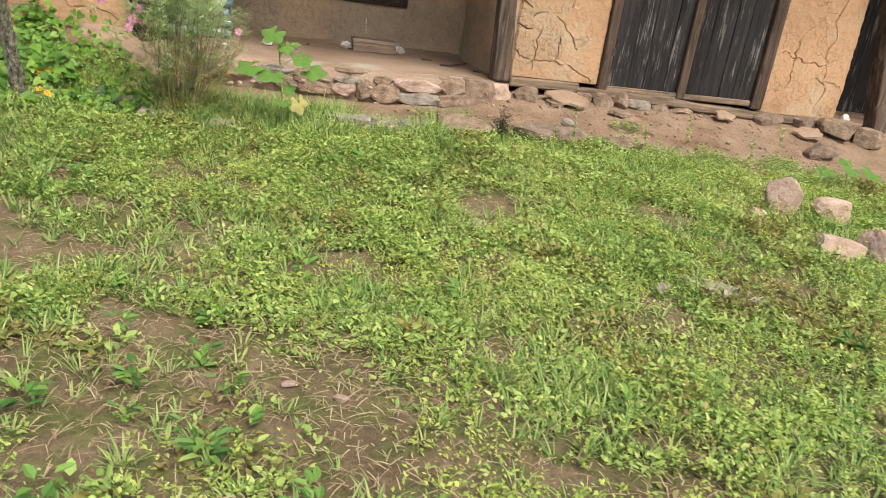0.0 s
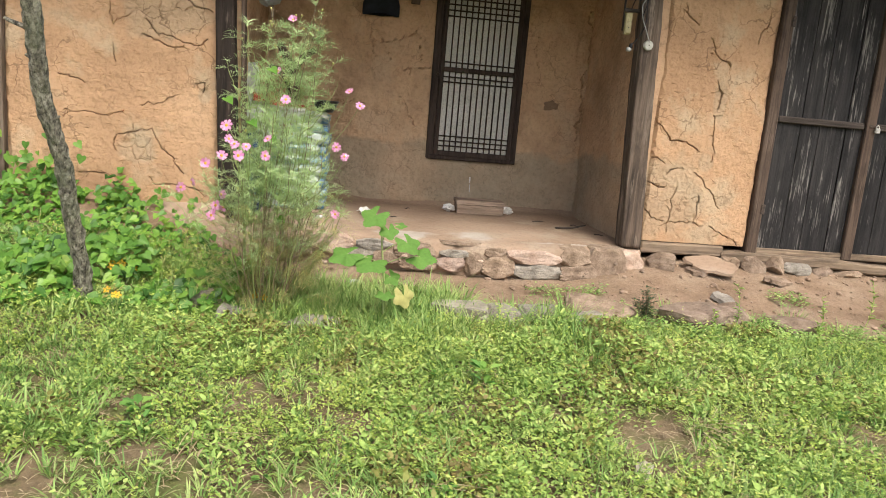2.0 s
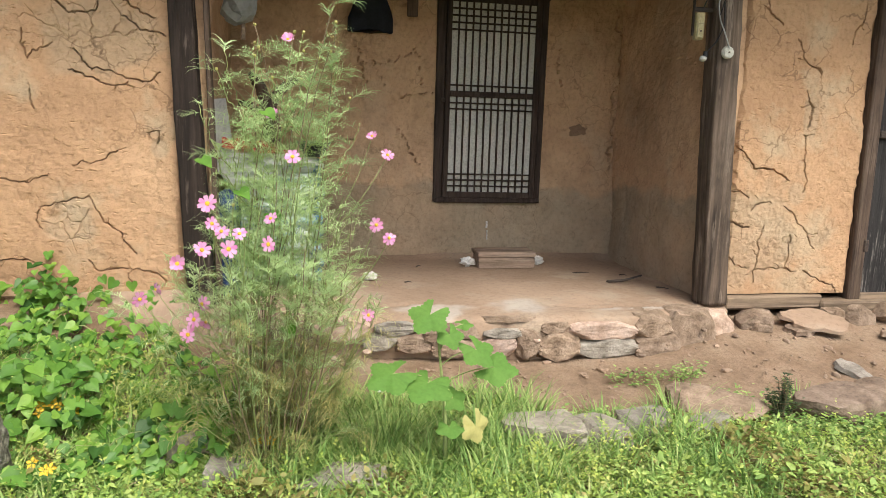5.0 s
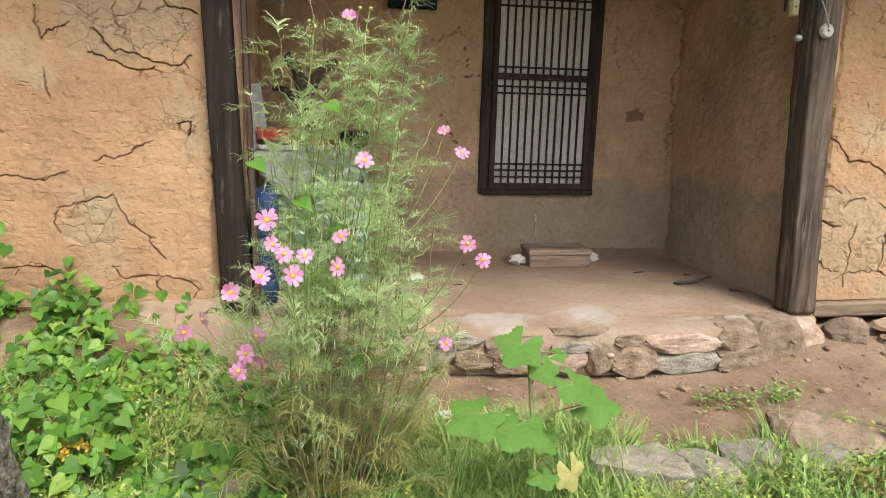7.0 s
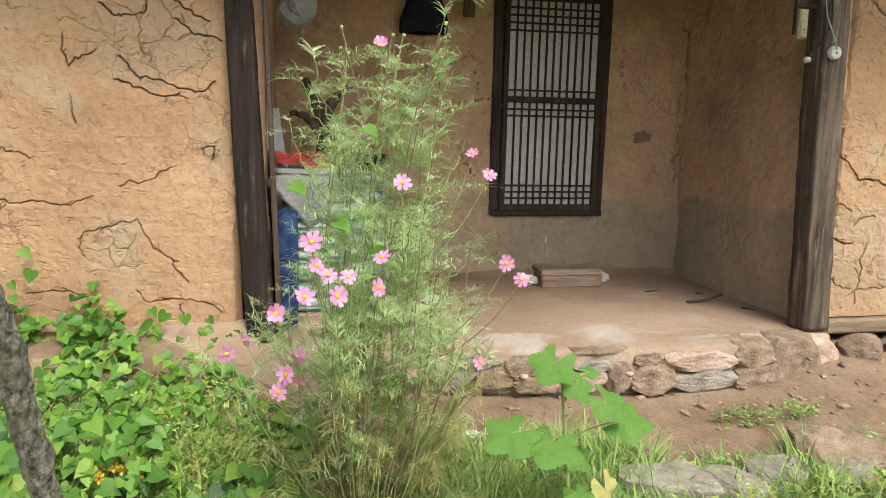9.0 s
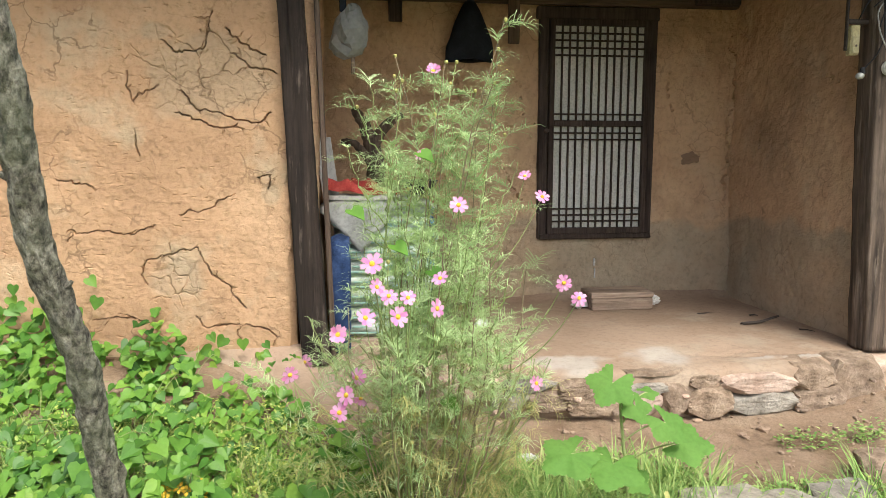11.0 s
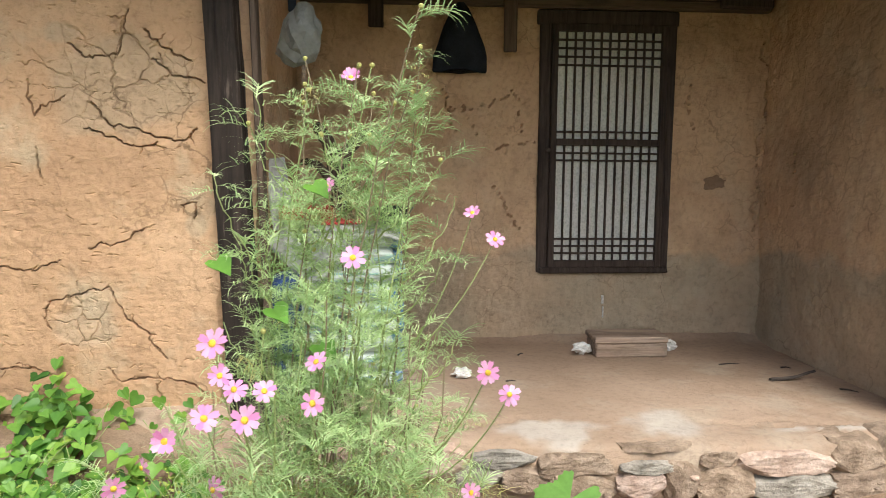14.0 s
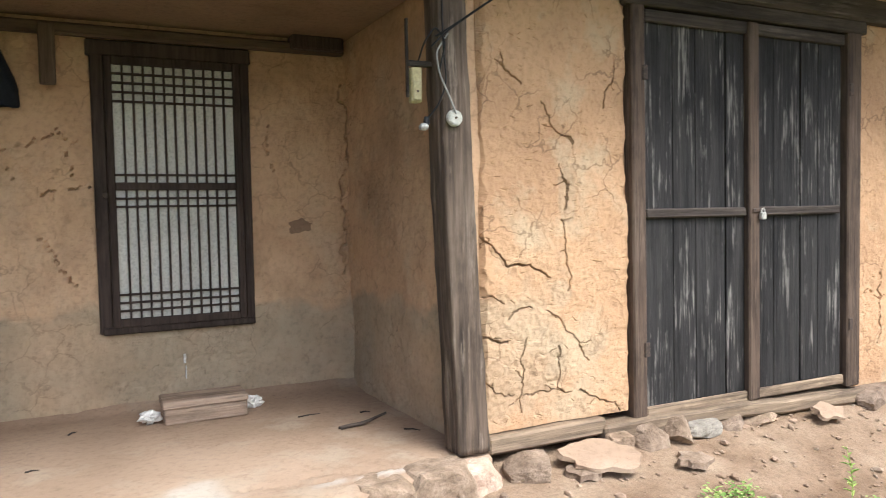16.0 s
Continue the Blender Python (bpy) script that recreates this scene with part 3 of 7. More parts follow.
def build_timber():
    o = link_mesh("post_porch_left", post_mesh(0.130, 0.15, 2.1, -0.055, 4), WOOD_POST_DARK, smooth=True)
    o.location = (-0.84, 6.0, 0.52)
    tagged(o, "dark weathered timber post leaning beside the porch", "post", kind="structure")
    o = link_mesh("post_porch_left_inner", boxed((-0.012, -0.05, 0), (0.012, 0.05, 2.1), 0.004, 0.002, Matrix.Rotation(-0.03, 4, 'Y')), WOOD_STILE)
    o.location = (-0.765, 6.05, 0.50)
    tagged(o, "thin grey-brown upright timber beside the post", "post", kind="structure")
    o = link_mesh("post_porch_right", post_mesh(0.150, 0.15, 2.15, -0.036, 9), WOOD_POST, smooth=True)
    o.location = (1.908, 5.985, 0.495)
    tagged(o, "grey weathered timber post with a pale foot", "post", kind="structure")
    o = link_mesh("beam_front", boxed((-2.3, 5.93, 2.50), (5.24, 6.13, 2.66), 0.015, 0.004), WOOD_RAIL)
    tagged(o, "dark weathered timber beam under the eaves", "beam", kind="structure")
    o = link_mesh("beam_back", boxed((PORCH_L, 7.39, 2.41), (PORCH_R, 7.45, 2.47), 0.012, 0.004), WOOD_SMOKED)
    tagged(o, "rough brown timber beam over the lattice window", "beam", kind="structure")
    # added dark block, standing in for the dark notch in the back corner
    o = link_mesh("beam_end_block", boxed((1.58, 7.34, 2.42), (1.88, 7.45, 2.50), 0.01, 0.004), WOOD_LATTICE)
    tagged(o, "dark block standing in for a notch under the porch ceiling", "beam", kind="structure")
    # ground sill under the front walls
    bm = bmesh.new()
    add_box(bm, (2.00, 5.955, 0.455), (2.62, 6.16, 0.535), 0.012, 0.004)
    o = link_mesh("sill_middle", bm, WOOD_SILL)
    tagged(o, "pale weathered timber sill under the clay wall", "sill", kind="structure")
    bm = boxed((0, 0, 0), (2.66, 0.2, 0.075), 0.014, 0.003)
    bmesh.ops.subdivide_edges(bm, edges=[e for e in bm.edges if abs((e.verts[0].co - e.verts[1].co).x) > 1], cuts=8)
    for v in bm.verts:
        v.co.z += 0.012 * math.sin(v.co.x * 2.6) - 0.02 * v.co.x + 0.006 * math.sin(v.co.x * 9)
    o = link_mesh("sill_door", bm, WOOD_SILL)
    o.location = (2.60, 5.935, 0.425)
    tagged(o, "long warped grey timber threshold under the double door", "sill", kind="structure")
    o = link_mesh("sill_left", boxed((-2.24, 5.97, 0.36), (-0.9, 6.16, 0.44), 0.012, 0.004), WOOD_SILL)
    tagged(o, "timber sill under the clay wall", "sill", kind="structure")


build_timber()


def plank(w, h, t, seed):
    """An upright plank with a wavering edge and a chipped foot."""
    rng = random.Random(seed)
    bm = bmesh.new()
    n = 8
    rows = []
    for k in range(n + 1):
        z = h * k / n
        a, b = rng.uniform(0.0005, 0.003), rng.uniform(0.0005, 0.003)
        foot = rng.uniform(0, 0.012) if k == 0 else 0
        rows.append([bm.verts.new(p) for p in ((a, 0, z + foot), (w - b, 0.0015, z + foot * 0.3), (w - b, t, z), (a, t, z))])
    for p, q in zip(rows, rows[1:]):
        for j in range(4):
            bm.faces.new((p[j], p[(j + 1) % 4], q[(j + 1) % 4], q[j]))
    bm.faces.new(rows[0][::-1])
    bm.faces.new(rows[-1])
    return bm


def build_double_door():
    door = thing("door_1", (2.80, 5.985, 0.49), "tall blackened double plank door, shut and padlocked", "door", kind="structure")
    H = 1.94
    # casing
    part("jamb", boxed((-0.005, -0.02, -0.02), (0.075, 0.10, H + 0.06), 0.008, 0.003), WOOD_STILE, door)
    part("jamb", boxed((1.51, -0.02, -0.02), (1.625, 0.10, H + 0.06), 0.008, 0.003), WOOD_STILE, door)
    part("lintel", boxed((-0.04, -0.03, H + 0.005), (1.66, 0.10, H + 0.075), 0.008, 0.003), WOOD_RAIL, door)
    part("backing", boxed((0.05, 0.07, 0.0), (1.55, 0.09, H), 0), WOOD_DOOR, door)
    for k, x0 in enumerate((0.08, 0.80)):
        leaf = part("leaf", boxed((x0, 0.045, 0.02), (x0 + 0.70, 0.06, H - 0.02), 0.002), WOOD_DOOR, door)
        widths = ([0.19, 0.15, 0.20, 0.16], [0.17, 0.20, 0.14, 0.19])[k]
        x = x0
        for i, w in enumerate(widths):
            p = part("plank", plank(w - 0.003, H - 0.07, 0.03, 50 + 10 * k + i), WOOD_DOOR, leaf)
            p.location = (x, 0.012 + 0.002 * ((i * 7 + k) % 3), 0.045)
            x += w
        part("rail", boxed((x0 + 0.002, -0.012, 0.955), (x0 + 0.66, 0.014, 1.0), 0.006, 0.002), WOOD_RAIL, leaf)
        part("rail", boxed((x0 + 0.002, -0.008, 0.0), (x0 + 0.70, 0.016, 0.052), 0.006, 0.002), WOOD_SILL, leaf)
        part("rail", boxed((x0 + 0.002, -0.010, H - 0.065), (x0 + 0.70, 0.016, H - 0.005), 0.006, 0.002), WOOD_RAIL, leaf)
    part("meeting_stile", boxed((0.745, -0.024, 0.0), (0.822, 0.02, H - 0.005), 0.008, 0.003), WOOD_STILE, door)
    # padlock and hasp
    bm = boxed((0.800, -0.056, 0.935), (0.835, -0.034, 0.972), 0.005)
    lock = part("padlock", bm, METAL_PALE, door, "small pale metal padlock")
    bm = bmesh.new()
    for k in range(8):
        a = math.pi * k / 7
        add_box(bm, (-0.0025, -0.0025, -0.003), (0.0025, 0.0025, 0.003), 0, 0, Matrix.Translation((0.8175 + 0.011 * math.cos(a), -0.045, 0.975 + 0.016 * math.sin(a))) @ Matrix.Rotation(-a, 4, "Y"))
    part("shackle", bm, METAL_PALE, lock)
    part("hasp", boxed((0.765, -0.034, 0.972), (0.83, -0.026, 0.992), 0.003), METAL_DARK, door)
    for x in (0.055, 1.52):
        for z in (0.30, 1.60):
            part("hinge", boxed((x, -0.028, z), (x + 0.03, -0.015, z + 0.07), 0.004), METAL_DARK, door)


METAL_PALE = rough_material("pale_metal", (0.42, 0.40, 0.36), (0.55, 0.53, 0.48), (0.66, 0.64, 0.6), 30, 120, 0.45, 0.001, 0.2, 0.5)
METAL_DARK = rough_material("rusty_iron", (0.03, 0.022, 0.018), (0.06, 0.042, 0.033), (0.12, 0.075, 0.05), 30, 120, 0.7, 0.002, 0.4, 0.4)
build_double_door()


def build_lattice():
    """A papered lattice door set high in the back wall of the porch."""
    win = thing("window_1", (0.592, BACK - 0.02, 0.905), "dark wooden lattice door backed with white paper, shut", "lattice door", kind="structure")
    W, H = 0.742, 1.45
    part("jamb", boxed((-0.032, -0.006, -0.005), (0.03, 0.12, H + 0.05), 0.007, 0.004), WOOD_LATTICE, win)
    part("jamb", boxed((W - 0.03, -0.006, -0.005), (W + 0.02, 0.12, H + 0.05), 0.007, 0.004), WOOD_LATTICE, win)
    part("header", boxed((-0.05, -0.012, H - 0.025), (W + 0.03, 0.12, H + 0.055), 0.007, 0.004), WOOD_LATTICE, win)
    part("window_sill", boxed((-0.02, -0.02, -0.008), (W + 0.015, 0.12, 0.030), 0.007, 0.004), WOOD_LATTICE, win)
    x0, x1, z0, z1 = 0.032, W - 0.032, 0.030, H - 0.028
    leaf = part("leaf_stile", boxed((x0, -0.022, z0), (x0 + 0.036, 0.018, z1), 0.004, 0.001), WOOD_LATTICE, win)
    part("leaf_stile", boxed((x1 - 0.036, -0.022, z0), (x1, 0.018, z1), 0.004, 0.001), WOOD_LATTICE, win)
    part("leaf_rail", boxed((x0 + 0.036, -0.020, z0), (x1 - 0.036, 0.018, z0 + 0.04), 0.004, 0.001), WOOD_LATTICE, win)
    part("leaf_rail", boxed((x0 + 0.036, -0.020, z1 - 0.04), (x1 - 0.036, 0.018, z1), 0.004, 0.001), WOOD_LATTICE, win)
    mid = 0.757
    part("leaf_rail", boxed((x0 + 0.036, -0.020, mid - 0.02), (x1 - 0.036, 0.018, mid + 0.02), 0.004, 0.001), WOOD_LATTICE, win)
    gx0, gx1, gz0, gz1 = x0 + 0.036, x1 - 0.036, z0 + 0.04, z1 - 0.04
    bar_z = lambda a, b: boxed((-0.0055, -0.012, a), (0.0055, 0.006, b), 0.0015, 0.0005)
    src = None
    for k in range(1, 12):
        x = gx0 + (gx1 - gx0) * k / 12
        if src is None:
            src = part("lattice_bar", bar_z(gz0, gz1), WOOD_LATTICE, win)
            me = src.data
        else:
            src = new("lattice_bar", me)
            src.parent = win
        src.location = (x, 0.0, 0)
    rows = [gz0 + 0.042 * k for k in (1, 2, 3)] + [mid - 0.02 - 0.042 * k for k in (1, 2)] + [mid + 0.02 + 0.040] + [gz1 - 0.047 * k for k in (1, 2, 3, 4)]
    me = None
    for z in rows:
        if me is None:
            o = part("lattice_bar", boxed((gx0, -0.0135, -0.0055), (gx1, 0.004, 0.0055), 0.0015, 0.0005), WOOD_LATTICE, win)
            me = o.data
        else:
            o = new("lattice_bar", me)
            o.parent = win
        o.location = (0, 0.0, z)
    part("paper", boxed((gx0 - 0.01, 0.008, gz0 - 0.01), (gx1 + 0.01, 0.012, gz1 + 0.01), 0), PAPER, win, "yellowed white window paper")
    part("backing", boxed((x0, 0.06, z0), (x1, 0.08, z1), 0), WOOD_LATTICE, win)
    ringm = bmesh.new()
    bmesh.ops.create_cone(ringm, segments=12, radius1=0.016, radius2=0.012, depth=0.012, cap_ends=True, matrix=Matrix.Translation((0.018, -0.028, 0.71)) @ Matrix.Rotation(radians(90), 4, "X"))
    part("latch", ringm, METAL_DARK, win, "round iron latch")


build_lattice()


def build_far_door():
    door = thing("door_2", (-3.24, 5.98, 0.46), "dark blue-grey plank door half hidden by creepers", "door", kind="structure")
    part("jamb", boxed((0.92, -0.02, 0), (1.0, 0.10, 2.1), 0.008, 0.003), WOOD_POST, door)
    part("jamb", boxed((0.0, -0.02, 0), (0.08, 0.10, 2.1), 0.008, 0.003), WOOD_POST, door)
    for k in range(5):
        p = part("plank", plank(0.165, 2.05, 0.03, 90 + k), WOOD_DOOR, door)
        p.location = (0.085 + 0.168 * k, 0.03, 0.02)
    part("rail", boxed((0.08, 0.0, 1.0), (0.92, 0.03, 1.05), 0.006, 0.002), WOOD_RAIL, door)
    part("sill", boxed((0.0, -0.03, -0.08), (1.0, 0.12, 0.0), 0.008, 0.003), WOOD_SILL, door)
    part("backing", boxed((0.05, 0.07, 0.0), (0.95, 0.09, 2.1), 0), WOOD_DOOR, door)


build_far_door()


def porch_edge(x):
    """How far forward the porch floor reaches."""
    return 5.775 + 0.10 * np.clip((0.35 - x) / 0.8, 0, 1) + 0.14 * np.clip((x - 1.35) / 0.5, 0, 1) + 0.035 * soft_noise(np.asarray(x, float), 0 * np.asarray(x, float), 3.1, 61)


def build_floor():
    xs = np.arange(-0.88, 1.99, 0.02)
    ts = np.linspace(0, 1, 70)
    x, t = np.meshgrid(xs, ts, indexing="ij")
    e = porch_edge(x)
    y = e + (7.5 - e) * t
    z = FLOOR + 0.006 * soft_noise(x, y, 2.5, 62) + 0.003 * soft_noise(x, y, 9, 63)
    z = z + 0.035 * np.clip(1 - (7.47 - y) / 0.10, 0, 1) ** 2 + 0.03 * np.clip(0.1 - x, 0, 1) - 0.022 * np.clip(1 - (y - e) / 0.09, 0, 1) ** 2
    rng = np.random.RandomState(5)
    for a, b in (((1.15, 5.98), (1.85, 5.96)), ((0.95, 6.02), (1.3, 5.93)), ((0.0, 5.98), (0.3, 6.1))):
        z -= 0.018 * np.clip(1.4 - line_distance(x, y, wiggle(rng, a, b, 0.2)) / 0.011, 0, 1)
    idx = np.arange(x.size).reshape(x.shape)
    q = np.stack([idx[:-1, :-1], idx[1:, :-1], idx[1:, 1:], idx[:-1, 1:]], -1).reshape(-1, 4)
    rim = idx[:, 0]
    low = np.stack([x[:, 0], y[:, 0] + 0.05, np.full(len(xs), 0.2)], -1)
    b = np.arange(len(xs)) + x.size
    sides = np.stack([b[:-1], b[1:], rim[1:], rim[:-1]], -1)
    v = np.concatenate([np.stack([x, y, z], -1).reshape(-1, 3), low])
    f = np.concatenate([q, sides])
    cement = np.zeros(x.shape)
    for cx, cy, rx, ry in ((0.33, 5.93, 0.17, 0.13), (0.84, 5.98, 0.17, 0.15), (1.50, 5.90, 0.36, 0.035)):
        rim = 0.45 * soft_noise(x, y, 7, 65) + 0.3 * soft_noise(x, y, 21, 66)
        cement = np.maximum(cement, np.clip((1 + rim - np.hypot((x - cx) / rx, (y - cy) / ry)) / 0.5, 0, 1))
    me = mesh_fast("floor", v, f.ravel(), np.full(len(f), 4), MUD_FLOOR)
    me.attributes.new("bald", "FLOAT", "POINT").data.foreach_set("value", np.concatenate([0.62 * cement.ravel(), np.zeros(len(low))]).astype(np.float32))
    me.shade_smooth()
    tagged(new("floor", me), "swept bare clay porch floor with a cracked edge", "floor", kind="structure")


build_floor()


# ---- ground cover and plants ----
WEED = leaf_material("weed_leaves", [(0.12, (0.12, 0.20, 0.045)), (0.38, (0.235, 0.365, 0.085)), (0.62, (0.375, 0.50, 0.125)), (0.82, (0.49, 0.57, 0.185)), (0.97, (0.56, 0.48, 0.23))], 0.3)
WEED_FINE = leaf_material("fine_weed_leaves", [(0.12, (0.135, 0.22, 0.04)), (0.38, (0.27, 0.38, 0.07)), (0.62, (0.42, 0.51, 0.105)), (0.82, (0.53, 0.57, 0.16)), (0.97, (0.58, 0.47, 0.20))], 0.28)
WEED_DRY = leaf_material("drying_weed_leaves", [(0.12, (0.12, 0.09, 0.03)), (0.38, (0.22, 0.17, 0.06)), (0.62, (0.24, 0.26, 0.06)), (0.82, (0.34, 0.28, 0.10)), (0.97, (0.40, 0.30, 0.14))], 0.3)
GRASS = leaf_material("grass_blades", [(0.12, (0.09, 0.17, 0.045)), (0.38, (0.18, 0.31, 0.075)), (0.62, (0.30, 0.43, 0.12)), (0.82, (0.45, 0.52, 0.19)), (0.97, (0.60, 0.54, 0.28))], 0.3)
STRAW = leaf_material("dead_straw", [(0.15, (0.20, 0.15, 0.085)), (0.5, (0.38, 0.29, 0.165)), (0.9, (0.55, 0.45, 0.28))], 0.15)
VINE = leaf_material("creeper_leaves", [(0.12, (0.036, 0.10, 0.016)), (0.38, (0.085, 0.205, 0.029)), (0.62, (0.155, 0.31, 0.044)), (0.82, (0.245, 0.405, 0.06)), (0.97, (0.40, 0.46, 0.085))], 0.35, 0.45, 1.6, 0.4)
FEATHER = leaf_material("feathery_leaves", [(0.12, (0.28, 0.42, 0.17)), (0.5, (0.48, 0.62, 0.29)), (0.9, (0.66, 0.76, 0.43))], 0.45, 0.6, 2.5)
FEATHER_DRY = leaf_material("withered_leaves", [(0.12, (0.21, 0.20, 0.085)), (0.5, (0.36, 0.34, 0.14)), (0.9, (0.58, 0.52, 0.20))], 0.4, 0.7, 2.5)
STEM = leaf_material("green_stems", [(0.1, (0.20, 0.27, 0.09)), (0.9, (0.36, 0.40, 0.16))], 0.1)
STEM_DRY = leaf_material("brown_stems", [(0.1, (0.17, 0.13, 0.08)), (0.9, (0.30, 0.23, 0.14))], 0.05)
MALLOW = leaf_material("mallow_leaves", [(0.1, (0.06, 0.15, 0.026)), (0.5, (0.10, 0.215, 0.042)), (0.95, (0.155, 0.28, 0.06))], 0.3, 0.7, 9, 0.15)
YELLOW_LEAF = leaf_material("yellowed_leaf", [(0.1, (0.42, 0.42, 0.12)), (0.9, (0.55, 0.5, 0.2))], 0.3)
PETAL = leaf_material("pink_petals", [(0.1, (0.62, 0.16, 0.40)), (0.5, (0.74, 0.28, 0.54)), (0.95, (0.80, 0.48, 0.68))], 0.35, 0.6, 6)
POLLEN = rough_material("yellow_florets", (0.55, 0.30, 0.02), (0.72, 0.46, 0.04), (0.8, 0.58, 0.10), 200, 400, 0.8, 0.001)

OVAL = (np.array([(0, 0, 0), (0.3, 0.5, 0.10), (0.75, 0.36, 0.06), (1, 0, -0.06), (0.75, -0.36, 0.06), (0.3, -0.5, 0.10)]), ((0, 1, 2, 3), (0, 3, 4, 5)))
RHOMB = (np.array([(0, 0, 0), (0.5, 0.5, 0.08), (1, 0, -0.03), (0.5, -0.5, 0.08)]), ((0, 1, 2, 3),))
HEART = (np.array([(0.10, 0, 0), (-0.06, 0.24, 0.05), (0.06, 0.48, 0.09), (0.34, 0.50, 0.10), (0.68, 0.26, 0.03), (1, 0, -0.16),
                   (0.68, -0.26, 0.03), (0.34, -0.50, 0.10), (0.06, -0.48, 0.09), (-0.06, -0.24, 0.05)]), ((0, 1, 2, 3, 4, 5), (0, 5, 6, 7, 8, 9)))
BLADE = (np.array([(0, 0.5, 0), (0, -0.5, 0), (0.4, 0.45, 0.0), (0.4, -0.45, 0.0), (0.75, 0.3, -0.07), (0.75, -0.3, -0.07), (1, 0, -0.22)]), ((0, 1, 3, 2), (2, 3, 5, 4), (4, 5, 6)))
THREAD = (np.array([(0, 0.5, 0), (0, -0.5, 0), (0.36, 0.45, 0.08), (0.36, -0.45, 0.08), (0.70, 0.4, 0.04), (0.70, -0.4, 0.04), (0.95, 0, -0.16)]), ((0, 1, 3, 2), (2, 3, 5, 4), (4, 5, 6)))


def unit(v):
    return v / np.maximum(np.linalg.norm(v, axis=-1, keepdims=True), 1e-9)


class Batch:
    """Gathers many small leaves or blades into one mesh."""

    def __init__(self):
        self.v, self.l, self.s, self.n = [], [], [], 0

    def leaves(self, shape, pos, way, up, length, width):
        tv, tf = shape
        pos, way = np.asarray(pos, float), unit(np.asarray(way, float))
        side = unit(np.cross(np.asarray(up, float), way))
        nrm = np.cross(way, side)
        length, width = np.broadcast_to(length, len(pos))[:, None, None], np.broadcast_to(width, len(pos))[:, None, None]
        v = pos[:, None] + way[:, None] * tv[None, :, :1] * length + side[:, None] * tv[None, :, 1:2] * width + nrm[:, None] * tv[None, :, 2:] * length
        base = self.n + np.arange(len(pos))[:, None] * len(tv)
        flat = np.concatenate([np.array(f) for f in tf])
        self.l.append((base + flat[None]).ravel())
        self.s.append(np.tile([len(f) for f in tf], len(pos)))
        self.v.append(v.reshape(-1, 3))
        self.n += v.shape[0] * v.shape[1]

    def tube(self, pts, r0, r1, sides=4):
        pts = np.asarray(pts, float)
        t = unit(np.gradient(pts, axis=0))
        a = unit(np.cross(t, np.array([0.31, 0.9, 0.23])))
        b = np.cross(t, a)
        ang = np.arange(sides) * 2 * np.pi / sides
        r = np.linspace(r0, r1, len(pts))[:, None, None]
        v = pts[:, None] + r * (a[:, None] * np.cos(ang)[None, :, None] + b[:, None] * np.sin(ang)[None, :, None])
        idx = self.n + np.arange(len(pts) * sides).reshape(len(pts), sides)
        nx = np.roll(idx, -1, 1)
        q = np.stack([idx[:-1], nx[:-1], nx[1:], idx[1:]], -1).reshape(-1, 4)
        self.l.append(q.ravel())
        self.s.append(np.full(len(q), 4))
        self.v.append(v.reshape(-1, 3))
        self.n += v.shape[0] * sides

    def build(self, name, material, parent=None, origin=(0, 0, 0)):
        me = mesh_fast(name, np.concatenate(self.v) - np.asarray(origin, float), np.concatenate(self.l), np.concatenate(self.s), material)
        ob = new(name, me)
        if parent:
            ob.parent = parent
        return ob


def bare(x, y):
    """0 where the yard is overgrown, 1 on trodden soil."""
    b = np.zeros_like(x)
    for cx, cy, rx, ry in ((0.10, 2.0, 0.42, 0.28), (-0.85, 3.0, 0.50, 0.30), (-0.62, 2.15, 0.38, 0.24), (0.45, 1.55, 0.3, 0.2), (0.35, 2.9, 0.2, 0.14), (-0.35, 2.45, 0.35, 0.13),
                           (-0.95, 3.75, 0.3, 0.12), (1.55, 2.5, 0.16, 0.1), (1.25, 3.6, 0.25, 0.1), (-0.2, 1.3, 0.4, 0.15), (-0.45, 1.75, 0.3, 0.16), (-0.25, 3.2, 0.3, 0.10), (0.75, 2.2, 0.22, 0.12), (0.9, 1.5, 0.25, 0.1), (-1.15, 3.2, 0.3, 0.2), (1.0, 3.0, 0.2, 0.1), (2.1, 3.6, 0.3, 0.1)):
        b = np.maximum(b, np.clip(1.5 - np.hypot((x - cx) / rx, (y - cy) / ry) + 0.75 * soft_noise(x, y, 5, 71) + 0.4 * soft_noise(x, y, 14, 70), 0, 1))
    return b


def scatter(rng, count, x0, x1, y0, y1):
    return rng.uniform(x0, x1, count), rng.uniform(y0, y1, count)


def yard_limit(x, y):
    """Where the yard's growth stops before the house."""
    return y < 4.86 + 0.12 * soft_noise(x, y, 2.3, 72) + 0.75 * np.clip((-0.6 - x) / 0.4, 0, 1) + 0.48 * np.clip((0.75 - x) / 0.35, 0, 1) * (x > -1.0) - 0.05 * (x > 2)


